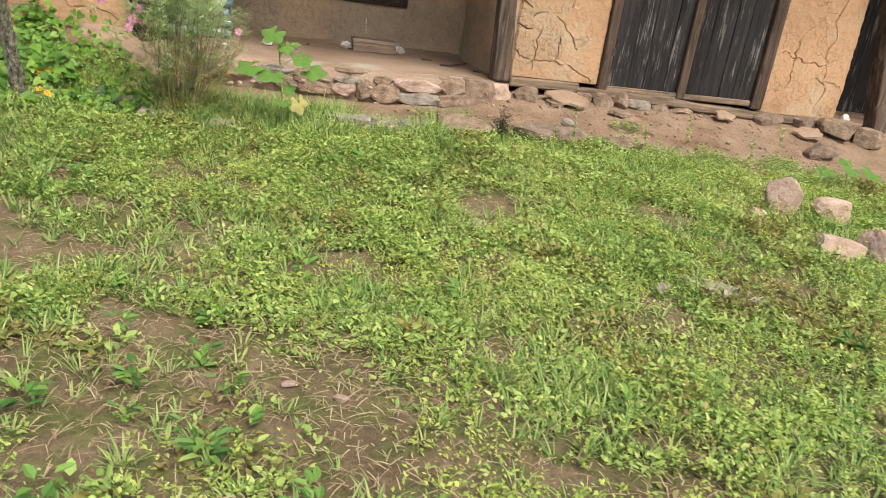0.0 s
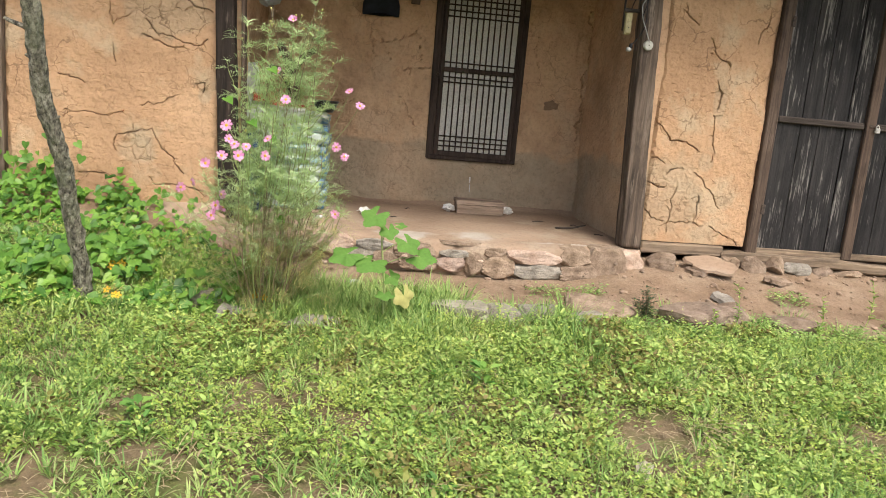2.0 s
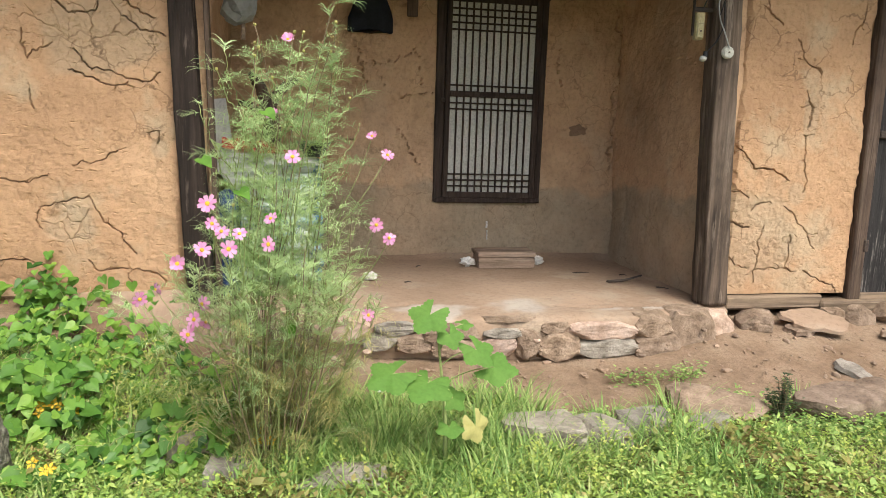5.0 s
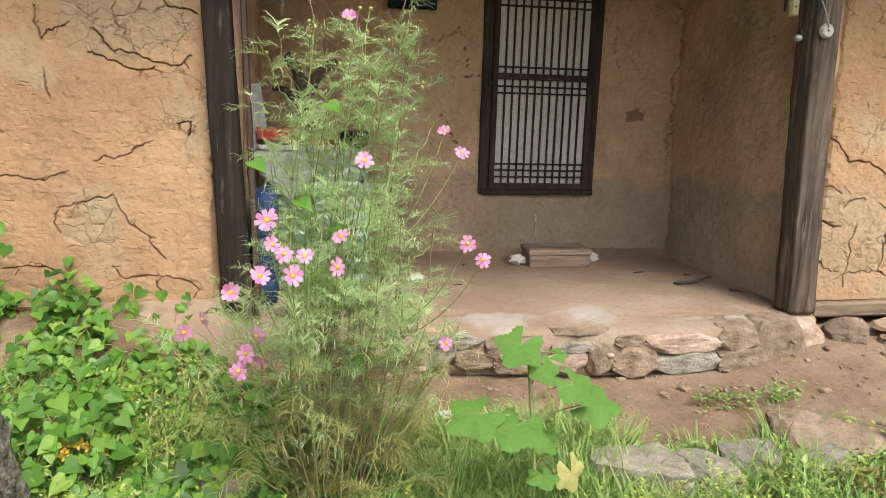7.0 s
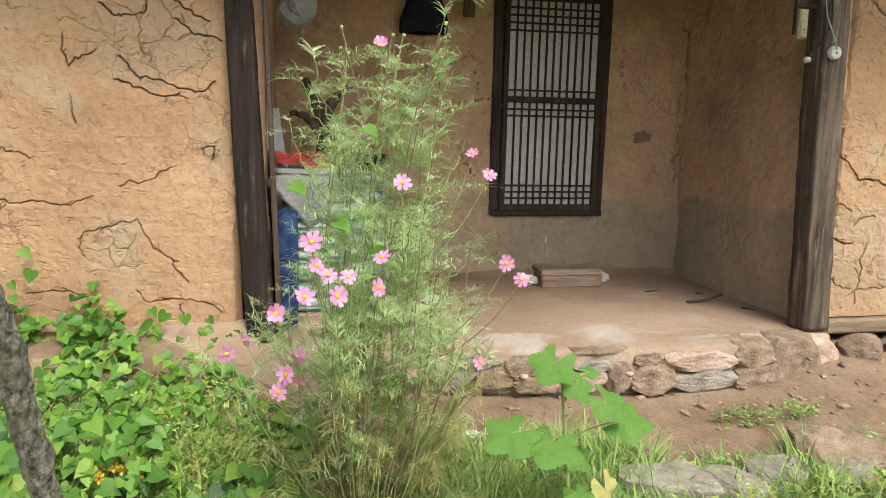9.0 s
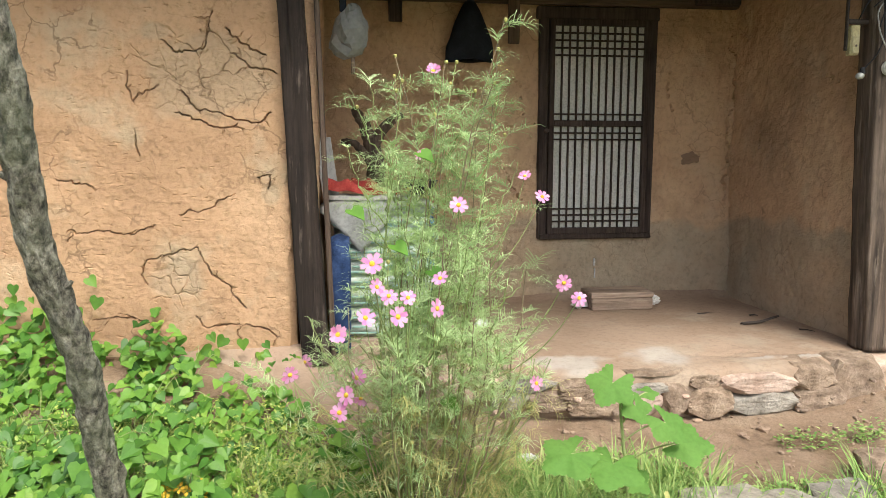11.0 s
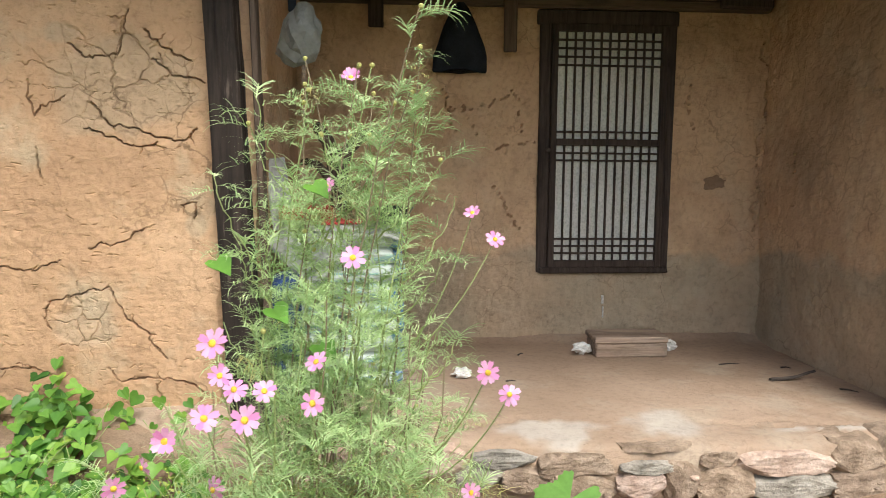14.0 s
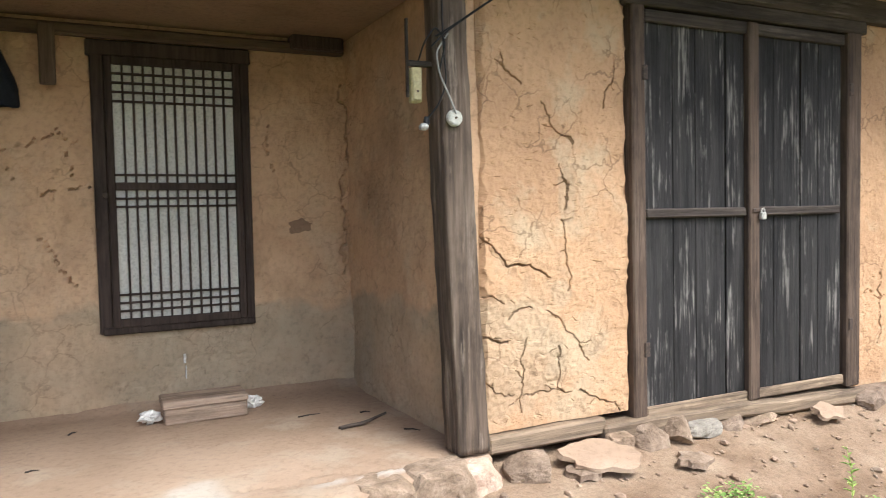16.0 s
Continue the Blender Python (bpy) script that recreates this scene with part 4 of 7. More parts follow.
def build_cover():
    rng = np.random.RandomState(11)
    # small broad-leaved weeds, in tufts
    b, fine, brown = Batch(), Batch(), Batch()
    x, y = scatter(rng, 58000, -2.6, 5.0, 0.4, 5.6)
    lush = soft_noise(x, y, 1.6, 73) * 0.5 + soft_noise(x, y, 5.2, 74) * 0.55 + 0.30
    keep = (rng.uniform(0, 1, len(x)) < np.clip(0.26 + lush, 0.06, 1) * (1 - 0.95 * bare(x, y))) & yard_limit(x, y) & (np.hypot(x + 0.47, y - 4.86) > 0.12)
    far = (y < 1.0) | (x > 0.25 + 1.0 * y) | (x < -0.9 - 0.36 * y)
    keep &= (~far) | (rng.uniform(0, 1, len(x)) < 0.10)
    x, y = x[keep], y[keep]
    per = 14
    hgt = np.clip(0.030 + 0.028 * soft_noise(x, y, 2.7, 75) + 0.045 * soft_noise(x, y, 7.5, 78) + rng.uniform(-0.012, 0.045, len(x)), 0.010, 0.15)
    X, Y, Hh = np.repeat(x, per), np.repeat(y, per), np.repeat(hgt, per)
    ang, rad = rng.uniform(0, 6.283, len(X)), 0.048 * np.sqrt(rng.uniform(0, 1, len(X)))
    px, py = X + rad * np.cos(ang), Y + rad * np.sin(ang)
    pz = ground_z(px, py) + Hh * rng.uniform(0.15, 1.0, len(X))
    a2 = ang + rng.uniform(-0.8, 0.8, len(X))
    way = np.stack([np.cos(a2), np.sin(a2), rng.uniform(-0.4, 1.1, len(X))], -1)
    up = np.stack([rng.normal(0, 0.5, len(X)), rng.normal(-0.1, 0.5, len(X)), np.ones(len(X))], -1)
    size = rng.uniform(0.010, 0.025, len(X)) * np.repeat(rng.uniform(0.7, 1.5, len(x)), per)
    kind = np.repeat(soft_noise(x, y, 2.1, 171) + 0.7 * soft_noise(x, y, 6.5, 172) + rng.normal(0, 0.25, len(x)), per)
    P, wd = np.stack([px, py, pz], -1), rng.uniform(0.30, 0.66, len(X))
    size = np.where(kind > 0.25, size * 0.72, np.where(kind < -0.45, size * 1.35, size))
    for batch, sel in ((b, np.abs(kind) <= 0.25), (fine, kind > 0.25), (b, (kind < -0.25) & (kind > -0.62)), (brown, kind <= -0.62)):
        batch.leaves(RHOMB if batch is not b else OVAL, P[sel], way[sel], up[sel], size[sel], (size * wd)[sel])
    # taller sprigs that break the even level
    k = 5200
    sx, sy = scatter(rng, k, -1.8, 4.2, 1.0, 4.85)
    ok = (bare(sx, sy) < 0.3) & yard_limit(sx, sy)
    sx, sy = sx[ok], sy[ok]
    per2 = 14
    hh = 0.05 + 0.13 * rng.uniform(0, 1, len(sx)) ** 1.7
    lx, ly = rng.normal(0, 0.3, len(sx)), rng.normal(0, 0.3, len(sx))
    t2 = rng.uniform(0.2, 1.0, (len(sx), per2))
    qx, qy = (sx + 0 * hh)[:, None] + (lx * hh)[:, None] * t2, sy[:, None] + (ly * hh)[:, None] * t2
    qz = ground_z(sx, sy)[:, None] + hh[:, None] * t2
    aa = rng.uniform(0, 6.283, qx.size)
    ss = rng.uniform(0.009, 0.022, qx.size)
    fine.leaves(RHOMB, np.stack([qx.ravel(), qy.ravel(), qz.ravel()], -1), np.stack([np.cos(aa), np.sin(aa), rng.uniform(-0.1, 0.7, qx.size)], -1), np.tile((0, 0, 1.0), (qx.size, 1)) + rng.normal(0, 0.25, (qx.size, 3)), ss, ss * 0.5)
    tagged(fine.build("fine_weeds", WEED_FINE), "fine-leaved yellow-green weeds in the yard", "weeds", kind="stuff")
    tagged(brown.build("dry_weeds", WEED_DRY), "reddish-brown drying weeds in the yard", "weeds", kind="stuff")
    o = b.build("yard_weeds", WEED)
    tagged(o, "low bright green weeds and clover over the yard", "weeds", kind="stuff")
    # grass blades in tufts
    b = Batch()
    x, y = scatter(rng, 17000, -2.2, 4.2, 0.9, 5.5)
    den = 0.22 + 0.75 * np.clip(soft_noise(x, y, 1.9, 76), 0, 1) + 0.5 * np.clip((y - 3.9) / 0.8, 0, 1) * (x < 2.2)
    keep = (rng.uniform(0, 1, len(x)) < den * (1 - 0.8 * bare(x, y))) & yard_limit(x, y - 0.06)
    x, y = x[keep], y[keep]
    per = 12
    tall = np.clip(0.055 + 0.085 * np.clip((y - 4.0) / 0.7, 0, 1) * (x < 1.2) * (x > -0.62) + 0.035 * soft_noise(x, y, 3.3, 77) + rng.uniform(0, 0.04, len(x)), 0.03, 0.22)
    X, Y, T = np.repeat(x, per), np.repeat(y, per), np.repeat(tall, per)
    ang = rng.uniform(0, 6.283, len(X))
    px, py = X + 0.015 * np.cos(ang), Y + 0.015 * np.sin(ang)
    lean = rng.uniform(0.25, 1.5, len(X))
    way = np.stack([np.cos(ang) * lean, np.sin(ang) * lean, np.ones(len(X))], -1)
    b.leaves(BLADE, np.stack([px, py, ground_z(px, py)], -1), way, np.stack([np.cos(ang) * -0.2, np.sin(ang) * -0.2, np.full(len(X), 1.0)], -1), T * rng.uniform(0.6, 1.25, len(X)), rng.uniform(0.0035, 0.0085, len(X)))
    o = b.build("yard_grass", GRASS)
    tagged(o, "tufts of green grass growing through the weeds", "grass", kind="stuff")
    # dead straw and twigs lying flat
    b = Batch()
    x, y = scatter(rng, 34000, -1.8, 3.8, 0.8, 4.8)
    keep = rng.uniform(0, 1, len(x)) < 0.30 + 0.4 * bare(x, y) + 0.35 * np.clip(soft_noise(x, y, 1.4, 79), 0, 1)
    x, y = x[keep], y[keep]
    ang = rng.uniform(0, 6.283, len(x))
    way = np.stack([np.cos(ang), np.sin(ang), rng.uniform(-0.05, 0.22, len(x))], -1)
    b.leaves(BLADE, np.stack([x, y, ground_z(x, y) + rng.uniform(0.006, 0.045, len(x))], -1), way, np.tile((0, 0, 1.0), (len(x), 1)), rng.uniform(0.015, 0.085, len(x)), rng.uniform(0.002, 0.005, len(x)))
    # a spray of bent dry stalks
    for cx, cy, k in ((1.42, 3.72, 16), (-0.55, 3.55, 14), (0.25, 3.3, 8)):
        ang = rng.uniform(-1.9, 0.2, k)
        way = np.stack([np.cos(ang), np.sin(ang), rng.uniform(0.1, 0.4, k)], -1)
        p = np.tile((cx, cy, float(ground_z(cx, cy)) + 0.02), (k, 1)) + rng.normal(0, 0.03, (k, 3)) * (1, 1, 0.2)
        b.leaves(BLADE, p, way, np.tile((0, 0, 1.0), (k, 1)), rng.uniform(0.15, 0.33, k), 0.005)
    o = b.build("dead_straw", STRAW)
    tagged(o, "dry straw and bent dead stalks lying in the yard", "straw", kind="stuff")


def build_rosettes():
    """Broad-leaved plants that stand out among the small weeds."""
    rng = np.random.RandomState(67)
    leaf_mesh = bpy.data.meshes.new("leaf")
    leaf_mesh.from_pydata([tuple(v) for v in OVAL[0]], [], OVAL[1])
    leaf_mesh.materials.append(WEED_BROAD)
    for k in range(46):
        x, y = rng.uniform(-1.3, 3.4), rng.uniform(1.4, 4.6)
        if k < 14:
            x, y = rng.uniform(-0.75, 0.2), rng.uniform(1.3, 2.6)
        z = float(ground_z(x, y))
        weed = thing("broadleaf_weed", (x, y, z), "small broad-leaved green weed standing in the yard", "weed", "broad-leaved weeds in the yard")
        h = rng.uniform(0.04, 0.11)
        span, wide = rng.uniform(0.035, 0.06), rng.uniform(0.4, 0.65)
        for j in range(rng.randint(8, 15)):
            a, t = rng.uniform(0, 6.283), rng.uniform(0.15, 1)
            o = new("leaf", leaf_mesh)
            o.parent = weed
            d = Vector((math.cos(a), math.sin(a), rng.uniform(0.0, 0.6)))
            o.matrix_basis = Matrix.Translation((0.03 * math.cos(a) * t, 0.03 * math.sin(a) * t, h * t)) @ d.to_track_quat("X", "Z").to_matrix().to_4x4() @ Matrix.Diagonal((span, span * wide, span, 1))


def build_outer_growth():
    """Thin growth over the rest of the yard."""
    rng = np.random.RandomState(68)
    b = Batch()
    x, y = rng.uniform(-7, 9, 5200), rng.uniform(-6, 4.9, 5200)
    ok = ((x < -2.2) | (x > 4.4) | (y < 0.8)) & (soft_noise(x, y, 0.9, 69) > -0.35)
    x, y = np.repeat(x[ok], 9), np.repeat(y[ok], 9)
    n = len(x)
    a = rng.uniform(0, 6.283, n)
    px, py = x + rng.normal(0, 0.06, n), y + rng.normal(0, 0.06, n)
    lean = rng.uniform(0.3, 1.6, n)
    b.leaves(BLADE, np.stack([px, py, ground_z(px, py)], -1), np.stack([np.cos(a) * lean, np.sin(a) * lean, np.ones(n)], -1), np.tile((0, 0, 1.0), (n, 1)), rng.uniform(0.05, 0.13, n), rng.uniform(0.005, 0.012, n))
    tagged(b.build("outer_grass", GRASS), "sparse grass over the rest of the yard", "grass", kind="stuff")


build_cover()
build_outer_growth()


def creeper_spots(rng, count):
    """Places, leaf ways and ups for creepers on the bank and low on the clay wall."""
    x = rng.uniform(-2.75, -0.60, count)
    y = 4.35 + 1.62 * rng.uniform(0, 1, count) ** 0.85
    edge = 4.58 + 0.16 * np.clip((x + 1.5) / 0.8, -0.5, 1.2) + 0.14 * soft_noise(x, y, 3, 81)
    ok = (y > edge) & ~((x > -1.40) & (y > 5.70 + 0.12 * soft_noise(x, y, 6, 82))) & (soft_noise(x, y, 5.5, 84) > -0.70)
    x, y = x[ok], y[ok]
    z = ground_z(x, y) + rng.uniform(0.01, 0.13, len(x)) * np.clip((y - 4.3) / 0.4, 0.5, 1.25) * np.clip(0.75 + 0.9 * soft_noise(x, y, 4.2, 83), 0.15, 1.7)
    return x, y, z


def build_creepers():
    rng = np.random.RandomState(23)
    x, y, z = creeper_spots(rng, 3900)
    # some climb the wall: a low fringe, higher near the far door
    wx = np.concatenate([rng.uniform(-2.4, -1.75, 110), rng.uniform(-1.8, -1.38, 46), rng.uniform(-1.45, -0.92, 22)])
    wz = np.concatenate([0.45 + 0.55 * rng.uniform(0, 1, 110) ** 1.3, 0.45 + 0.20 * rng.uniform(0, 1, 46), 0.52 + 0.16 * rng.uniform(0, 1, 22)])
    wy = np.full(len(wx), 5.955) - rng.uniform(0, 0.05, len(wx))
    X, Y, Z = np.concatenate([x, wx]), np.concatenate([y, wy]), np.concatenate([z, wz])
    n, w = len(X), len(wx)
    ang = rng.normal(-1.57, 0.9, n)
    way = np.stack([np.cos(ang), np.sin(ang), rng.uniform(-0.75, -0.05, n)], -1)
    up = np.stack([rng.normal(0, 0.3, n), rng.normal(-0.75, 0.3, n), np.ones(n)], -1)
    way[-w:] = np.stack([rng.normal(0, 0.5, w), np.full(w, -0.15), -np.abs(rng.normal(0.8, 0.3, w))], -1)
    up[-w:] = np.stack([rng.normal(0, 0.2, w), np.full(w, -1.0), rng.uniform(0.1, 0.6, w)], -1)
    size = rng.uniform(0.028, 0.066, n) * (1 + 0.20 * (Y < 5.2))
    near = np.zeros(n, bool)
    pick = np.where((X > -1.75) & (Y > 4.7))[0]
    near[pick[rng.permutation(len(pick))[:290]]] = True
    vine = thing("creeper", (-1.5, 5.2, float(ground_z(-1.5, 5.2))), "bright green creeper with heart-shaped leaves along the wall", "creeper")
    b = Batch()
    f = ~near
    b.leaves(HEART, np.stack([X, Y, Z], -1)[f], way[f], up[f], size[f], size[f] * 0.95)
    o = b.build("foliage", VINE, vine, vine.location)
    o["kind"] = "stuff"
    # runners
    b = Batch()
    for k in range(46):
        p = np.array([rng.uniform(-2.4, -0.8), rng.uniform(4.9, 5.9), 0.0])
        a = rng.uniform(0, 6.28)
        pts = []
        for s in range(9):
            a += rng.uniform(-0.5, 0.5)
            p = p + 0.05 * np.array([np.cos(a), np.sin(a), 0])
            p[1] = min(p[1], 5.95)
            pts.append((p[0], p[1], float(ground_z(p[0], p[1])) + 0.03 + 0.06 * abs(math.sin(s * 0.8 + k))))
        b.tube(pts, 0.0022, 0.0014, 3)
    b.build("runner_growth", STEM, vine, vine.location)["kind"] = "stuff"
    single = []
    for s in range(6):
        t = (HEART[0] + np.random.RandomState(s).normal(0, 0.018, HEART[0].shape)) * (1, 0.95, 1)
        me = bpy.data.meshes.new("leaf")
        me.from_pydata([tuple(v) for v in t], [], HEART[1])
        me.materials.append(VINE_ONE)
        single.append(me)
    for i in np.where(near)[0]:
        d = Vector(way[i]).normalized()
        side = Vector(up[i]).cross(d).normalized()
        m = Matrix((d, side, d.cross(side))).transposed().to_4x4()
        o = new("leaf", single[i % 6])
        o.parent = vine
        o.matrix_basis = Matrix.Translation(Vector((X[i], Y[i], Z[i])) - vine.location) @ m @ Matrix.Scale(size[i], 4)


def object_leaf(name, stops):
    m = leaf_material(name, stops, 0.35, 0.45, 1.6, 0.4)
    n, l = m.node_tree.nodes, m.node_tree.links
    oi = n.new("ShaderNodeObjectInfo")
    r = next(k for k in n if k.type == "VALTORGB" and any(q.to_node.type == "MIX" and q.to_socket.name == "A" for q in k.outputs["Color"].links))
    l.new(maths(n, l, "ADD", maths(n, l, "MULTIPLY", oi.outputs["Random"], 0.75), 0.12), r.inputs["Fac"])
    return m


VINE_ONE = object_leaf("creeper_leaf", [(0.12, (0.036, 0.10, 0.016)), (0.38, (0.085, 0.205, 0.029)), (0.62, (0.155, 0.31, 0.044)), (0.82, (0.245, 0.405, 0.06)), (0.97, (0.40, 0.46, 0.085))])
build_creepers()
WEED_BROAD = object_leaf("broad_weed_leaves", [(0.12, (0.07, 0.17, 0.035)), (0.45, (0.14, 0.29, 0.055)), (0.75, (0.23, 0.40, 0.08)), (0.95, (0.35, 0.46, 0.11))])
build_rosettes()

FLOWERS = ((-0.64, 4.50, 1.19), (-0.63, 4.50, 1.13), (-0.60, 4.48, 1.11), (-0.55, 4.50, 1.10), (-0.58, 4.46, 1.06), (-0.47, 4.55, 1.06), (-0.46, 4.55, 1.14), (-0.73, 4.50, 1.01),
           (-0.66, 4.50, 1.05), (-0.86, 4.60, 0.88), (-0.68, 4.65, 0.85), (-0.67, 4.65, 0.79), (-0.71, 4.68, 0.79), (-0.73, 4.68, 0.74), (-0.10, 4.49, 1.09), (-0.14, 4.50, 1.13),
           (-0.10, 5.10, 1.39), (-0.04, 5.10, 1.32), (-0.395, 4.66, 1.325), (-0.415, 5.08, 1.73), (-0.465, 4.93, 1.46), (-0.135, 4.78, 0.77), (-0.82, 4.65, 0.90))


def flower_meshes():
    rng = np.random.RandomState(7)
    made = []
    for s in range(4):
        b = Batch()
        k = 8
        cup = (0.15, 0.35, 0.7, -0.25)[s]
        shape = (np.array([(0.10, 0, 0), (0.35, 0.24, 0.02), (0.75, 0.36, 0.0), (0.97, 0.22, -0.04), (0.90, 0.0, -0.02), (0.97, -0.22, -0.04), (0.75, -0.36, 0.0), (0.35, -0.24, 0.02)]), ((0, 1, 2, 3, 4), (0, 4, 5, 6, 7)))
        a = np.arange(k) * 2 * np.pi / k + rng.uniform(-0.1, 0.1, k)
        way = np.stack([np.cos(a), np.sin(a), cup + rng.uniform(-0.12, 0.12, k)], -1)
        b.leaves(shape, np.zeros((k, 3)), way, np.tile((0, 0, 1.0), (k, 1)), 0.031 * rng.uniform(0.9, 1.1, k), 0.0205)
        petals = mesh_fast("flower", np.concatenate(b.v), np.concatenate(b.l), np.concatenate(b.s), PETAL)
        made.append(petals)
    bm = bmesh.new()
    bmesh.ops.create_uvsphere(bm, u_segments=10, v_segments=5, radius=0.0075)
    for v in bm.verts:
        v.co.z *= 0.6
        v.co *= 1 + 0.12 * noise.noise(v.co * 900)
    centre = bpy.data.meshes.new("flower_centre")
    bm.to_mesh(centre)
    bm.free()
    centre.materials.append(POLLEN)
    return made, centre


def feathery(b_leaf, rng, p, out, size):
    """One thread-leaved frond at p that points out."""
    k = rng.randint(11, 17)
    out = unit(np.asarray(out, float))
    side = unit(np.cross(out, (0.1, 0.2, 1.0)))
    lift = np.cross(side, out)
    t = np.linspace(0.12, 1, k)
    pos = p + out * (t * size)[:, None] - np.array((0, 0, 0.22)) * (t ** 2 * size)[:, None]
    sg = np.where(np.arange(k) % 2 == 0, 1.0, -1.0)
    way = out * 0.75 + side * (sg * rng.uniform(0.5, 1.1, k))[:, None] + lift * rng.uniform(-0.45, 0.5, k)[:, None]
    b_leaf.leaves(THREAD, pos, way, np.tile(lift, (k, 1)), size * rng.uniform(0.40, 0.90, k), 0.0025)
    b_leaf.leaves(THREAD, p[None], (out + (0, 0, -0.08))[None], lift[None], size * 1.1, 0.0026)


def build_cosmos():
    rng = np.random.RandomState(31)
    base = np.array((-0.47, 4.86, float(ground_z(-0.47, 4.86))))
    plant = thing("cosmos_plant", tuple(base), "tall feathery cosmos bush with pink flowers and browned lower leaves", "flowering plant")
    green, dry, stems = Batch(), Batch(), Batch()

    def stem(p0, p1, r, leafy, bow):
        mid = (p0 + p1) / 2 + bow
        t = np.linspace(0, 1, 12)[:, None]
        pts = (1 - t) ** 2 * p0 + 2 * t * (1 - t) * mid + t ** 2 * p1 + rng.normal(0, 0.004, (12, 3))
        if r > 0.004:
            one = Batch()
            one.tube(pts, r * 0.8, r * 0.35, 6)
            one.build("stem", STEM_DRY if rng.uniform() < 0.5 else STEM, plant, base)
        else:
            stems.tube(pts, r, r * 0.45, 4)
        length = np.linalg.norm(p1 - p0)
        for s in np.arange(0.06, 1.0, 0.0180 / max(length, 0.1)):
            q = pts[min(int(s * 11), 10)] * (1 - (s * 11) % 1) + pts[min(int(s * 11) + 1, 11)] * ((s * 11) % 1)
            h = q[2] - base[2]
            clump = noise.noise(Vector(q * 9.0)) + 0.45 * noise.noise(Vector(q * 23.0))
            if clump < -0.14 or rng.uniform() > leafy * (0.35 + 0.65 * min(1, h / 0.3)):
                continue
            a = rng.uniform(0, 6.283)
            out = np.array((math.cos(a), math.sin(a), rng.uniform(-0.1, 0.9)))
            withered = rng.uniform() < np.clip((0.74 - h) / 0.5, 0.02, 0.90)
            if h < 0.55 and rng.uniform() < 0.40:
                continue
            feathery(dry if withered else green, rng, q, out if not withered else out * (1, 1, -0.6), rng.uniform(0.050, 0.105) * (1.0 - 0.15 * s))
        return pts

    tops = []
    for k in range(44):
        a = rng.uniform(0, 6.283)
        r0 = 0.11 * math.sqrt(rng.uniform())
        foot = base + np.array((r0 * math.cos(a), r0 * math.sin(a) * 0.8, -0.01))
        hgt = rng.uniform(0.55, 1.32) if k > 11 else rng.uniform(1.36, 1.60)
        spread = (0.40 if hgt < 1.0 else 0.27 if k > 11 else 0.13) * rng.uniform(0.25, 1.0)
        top = foot + np.array((spread * math.cos(a) * (0.7 if math.cos(a) > 0 else 0.55 if hgt > 1.0 else 1.0) + 0.10 * (hgt - 0.4), spread * math.sin(a) * 0.9 + 0.03, hgt))
        if k < 12:
            top = np.array(((-0.52, 5.10, 1.66), (-0.41, 5.02, 1.70), (-0.25, 4.78, 1.75))[k % 3]) + rng.normal(0, 1, 3) * (0.035, 0.05, 0.07)
        pts = stem(foot, top, 0.0041, 0.85, np.array((0.10 * math.cos(a), 0.08 * math.sin(a), 0.05)))
        tops.append(top)
        for j in range(rng.randint(2, 5)):
            i = rng.randint(4, 10)
            aa = a + rng.uniform(-1.5, 1.5)
            ln = rng.uniform(0.12, 0.30)
            tip = pts[i] + ln * np.array((0.55 * math.cos(aa), 0.45 * math.sin(aa), rng.uniform(0.45, 1.0)))
            stem(pts[i], tip, 0.0025, 0.9, np.array((0.03 * math.cos(aa), 0.03 * math.sin(aa), -0.02)))
            if rng.uniform() < 0.4:
                tops.append(tip)
    # low sprays round the foot
    for k in range(26):
        a = rng.uniform(0, 6.283)
        foot = base + 0.08 * np.array((math.cos(a), math.sin(a), 0))
        tip = base + np.array((0.34 * math.cos(a), 0.28 * math.sin(a), 0.0)) * rng.uniform(0.5, 1.1) + np.array((0.03, 0, rng.uniform(0.12, 0.42)))
        stem(foot, tip, 0.003, 0.95, np.array((0, 0, 0.08)))
    petals, centre = flower_meshes()
    for k, f in enumerate(FLOWERS):
        f = np.array(f)
        start = base + np.array((0.55, 0.6, 0.72)) * (f - base) * (0.9, 1, 1)
        if k in (16, 17):
            start = base + np.array((0.16, 0.16, 0.8))
        t = np.linspace(0, 1, 9)[:, None]
        bow = (start + f) / 2 + np.array((0.03 * np.sign(f[0] - base[0]), 0, -0.05))
        stems.tube((1 - t) ** 2 * start + 2 * t * (1 - t) * bow + t ** 2 * f, 0.0022, 0.0012, 4)
        stemway = Vector((rng.uniform(-0.5, 0.5), -0.8 + rng.uniform(-0.4, 0.5), rng.uniform(0.05, 0.9)))
        if f[2] < 0.95 and f[0] < -0.6:
            stemway = Vector((rng.uniform(-0.8, 0.3), -0.6, rng.uniform(-0.5, 0.4)))
        m = stemway.to_track_quat("Z", "Y").to_matrix().to_4x4()
        o = new("flower", petals[(k * 7 + 1) % 4 if k % 3 else 0])
        o.parent = plant
        o["label"] = "pink cosmos blossom"
        o.matrix_basis = Matrix.Translation(Vector(f) - plant.location) @ m @ Matrix.Rotation(rng.uniform(0, 6), 4, "Z") @ Matrix.Scale(rng.uniform(0.70, 1.0), 4)
        c = new("flower_centre", centre)
        c.parent = o
        c.location = (0, 0, 0.003)
    # buds and seed heads
    bm = bmesh.new()
    bmesh.ops.create_uvsphere(bm, u_segments=8, v_segments=6, radius=0.006)
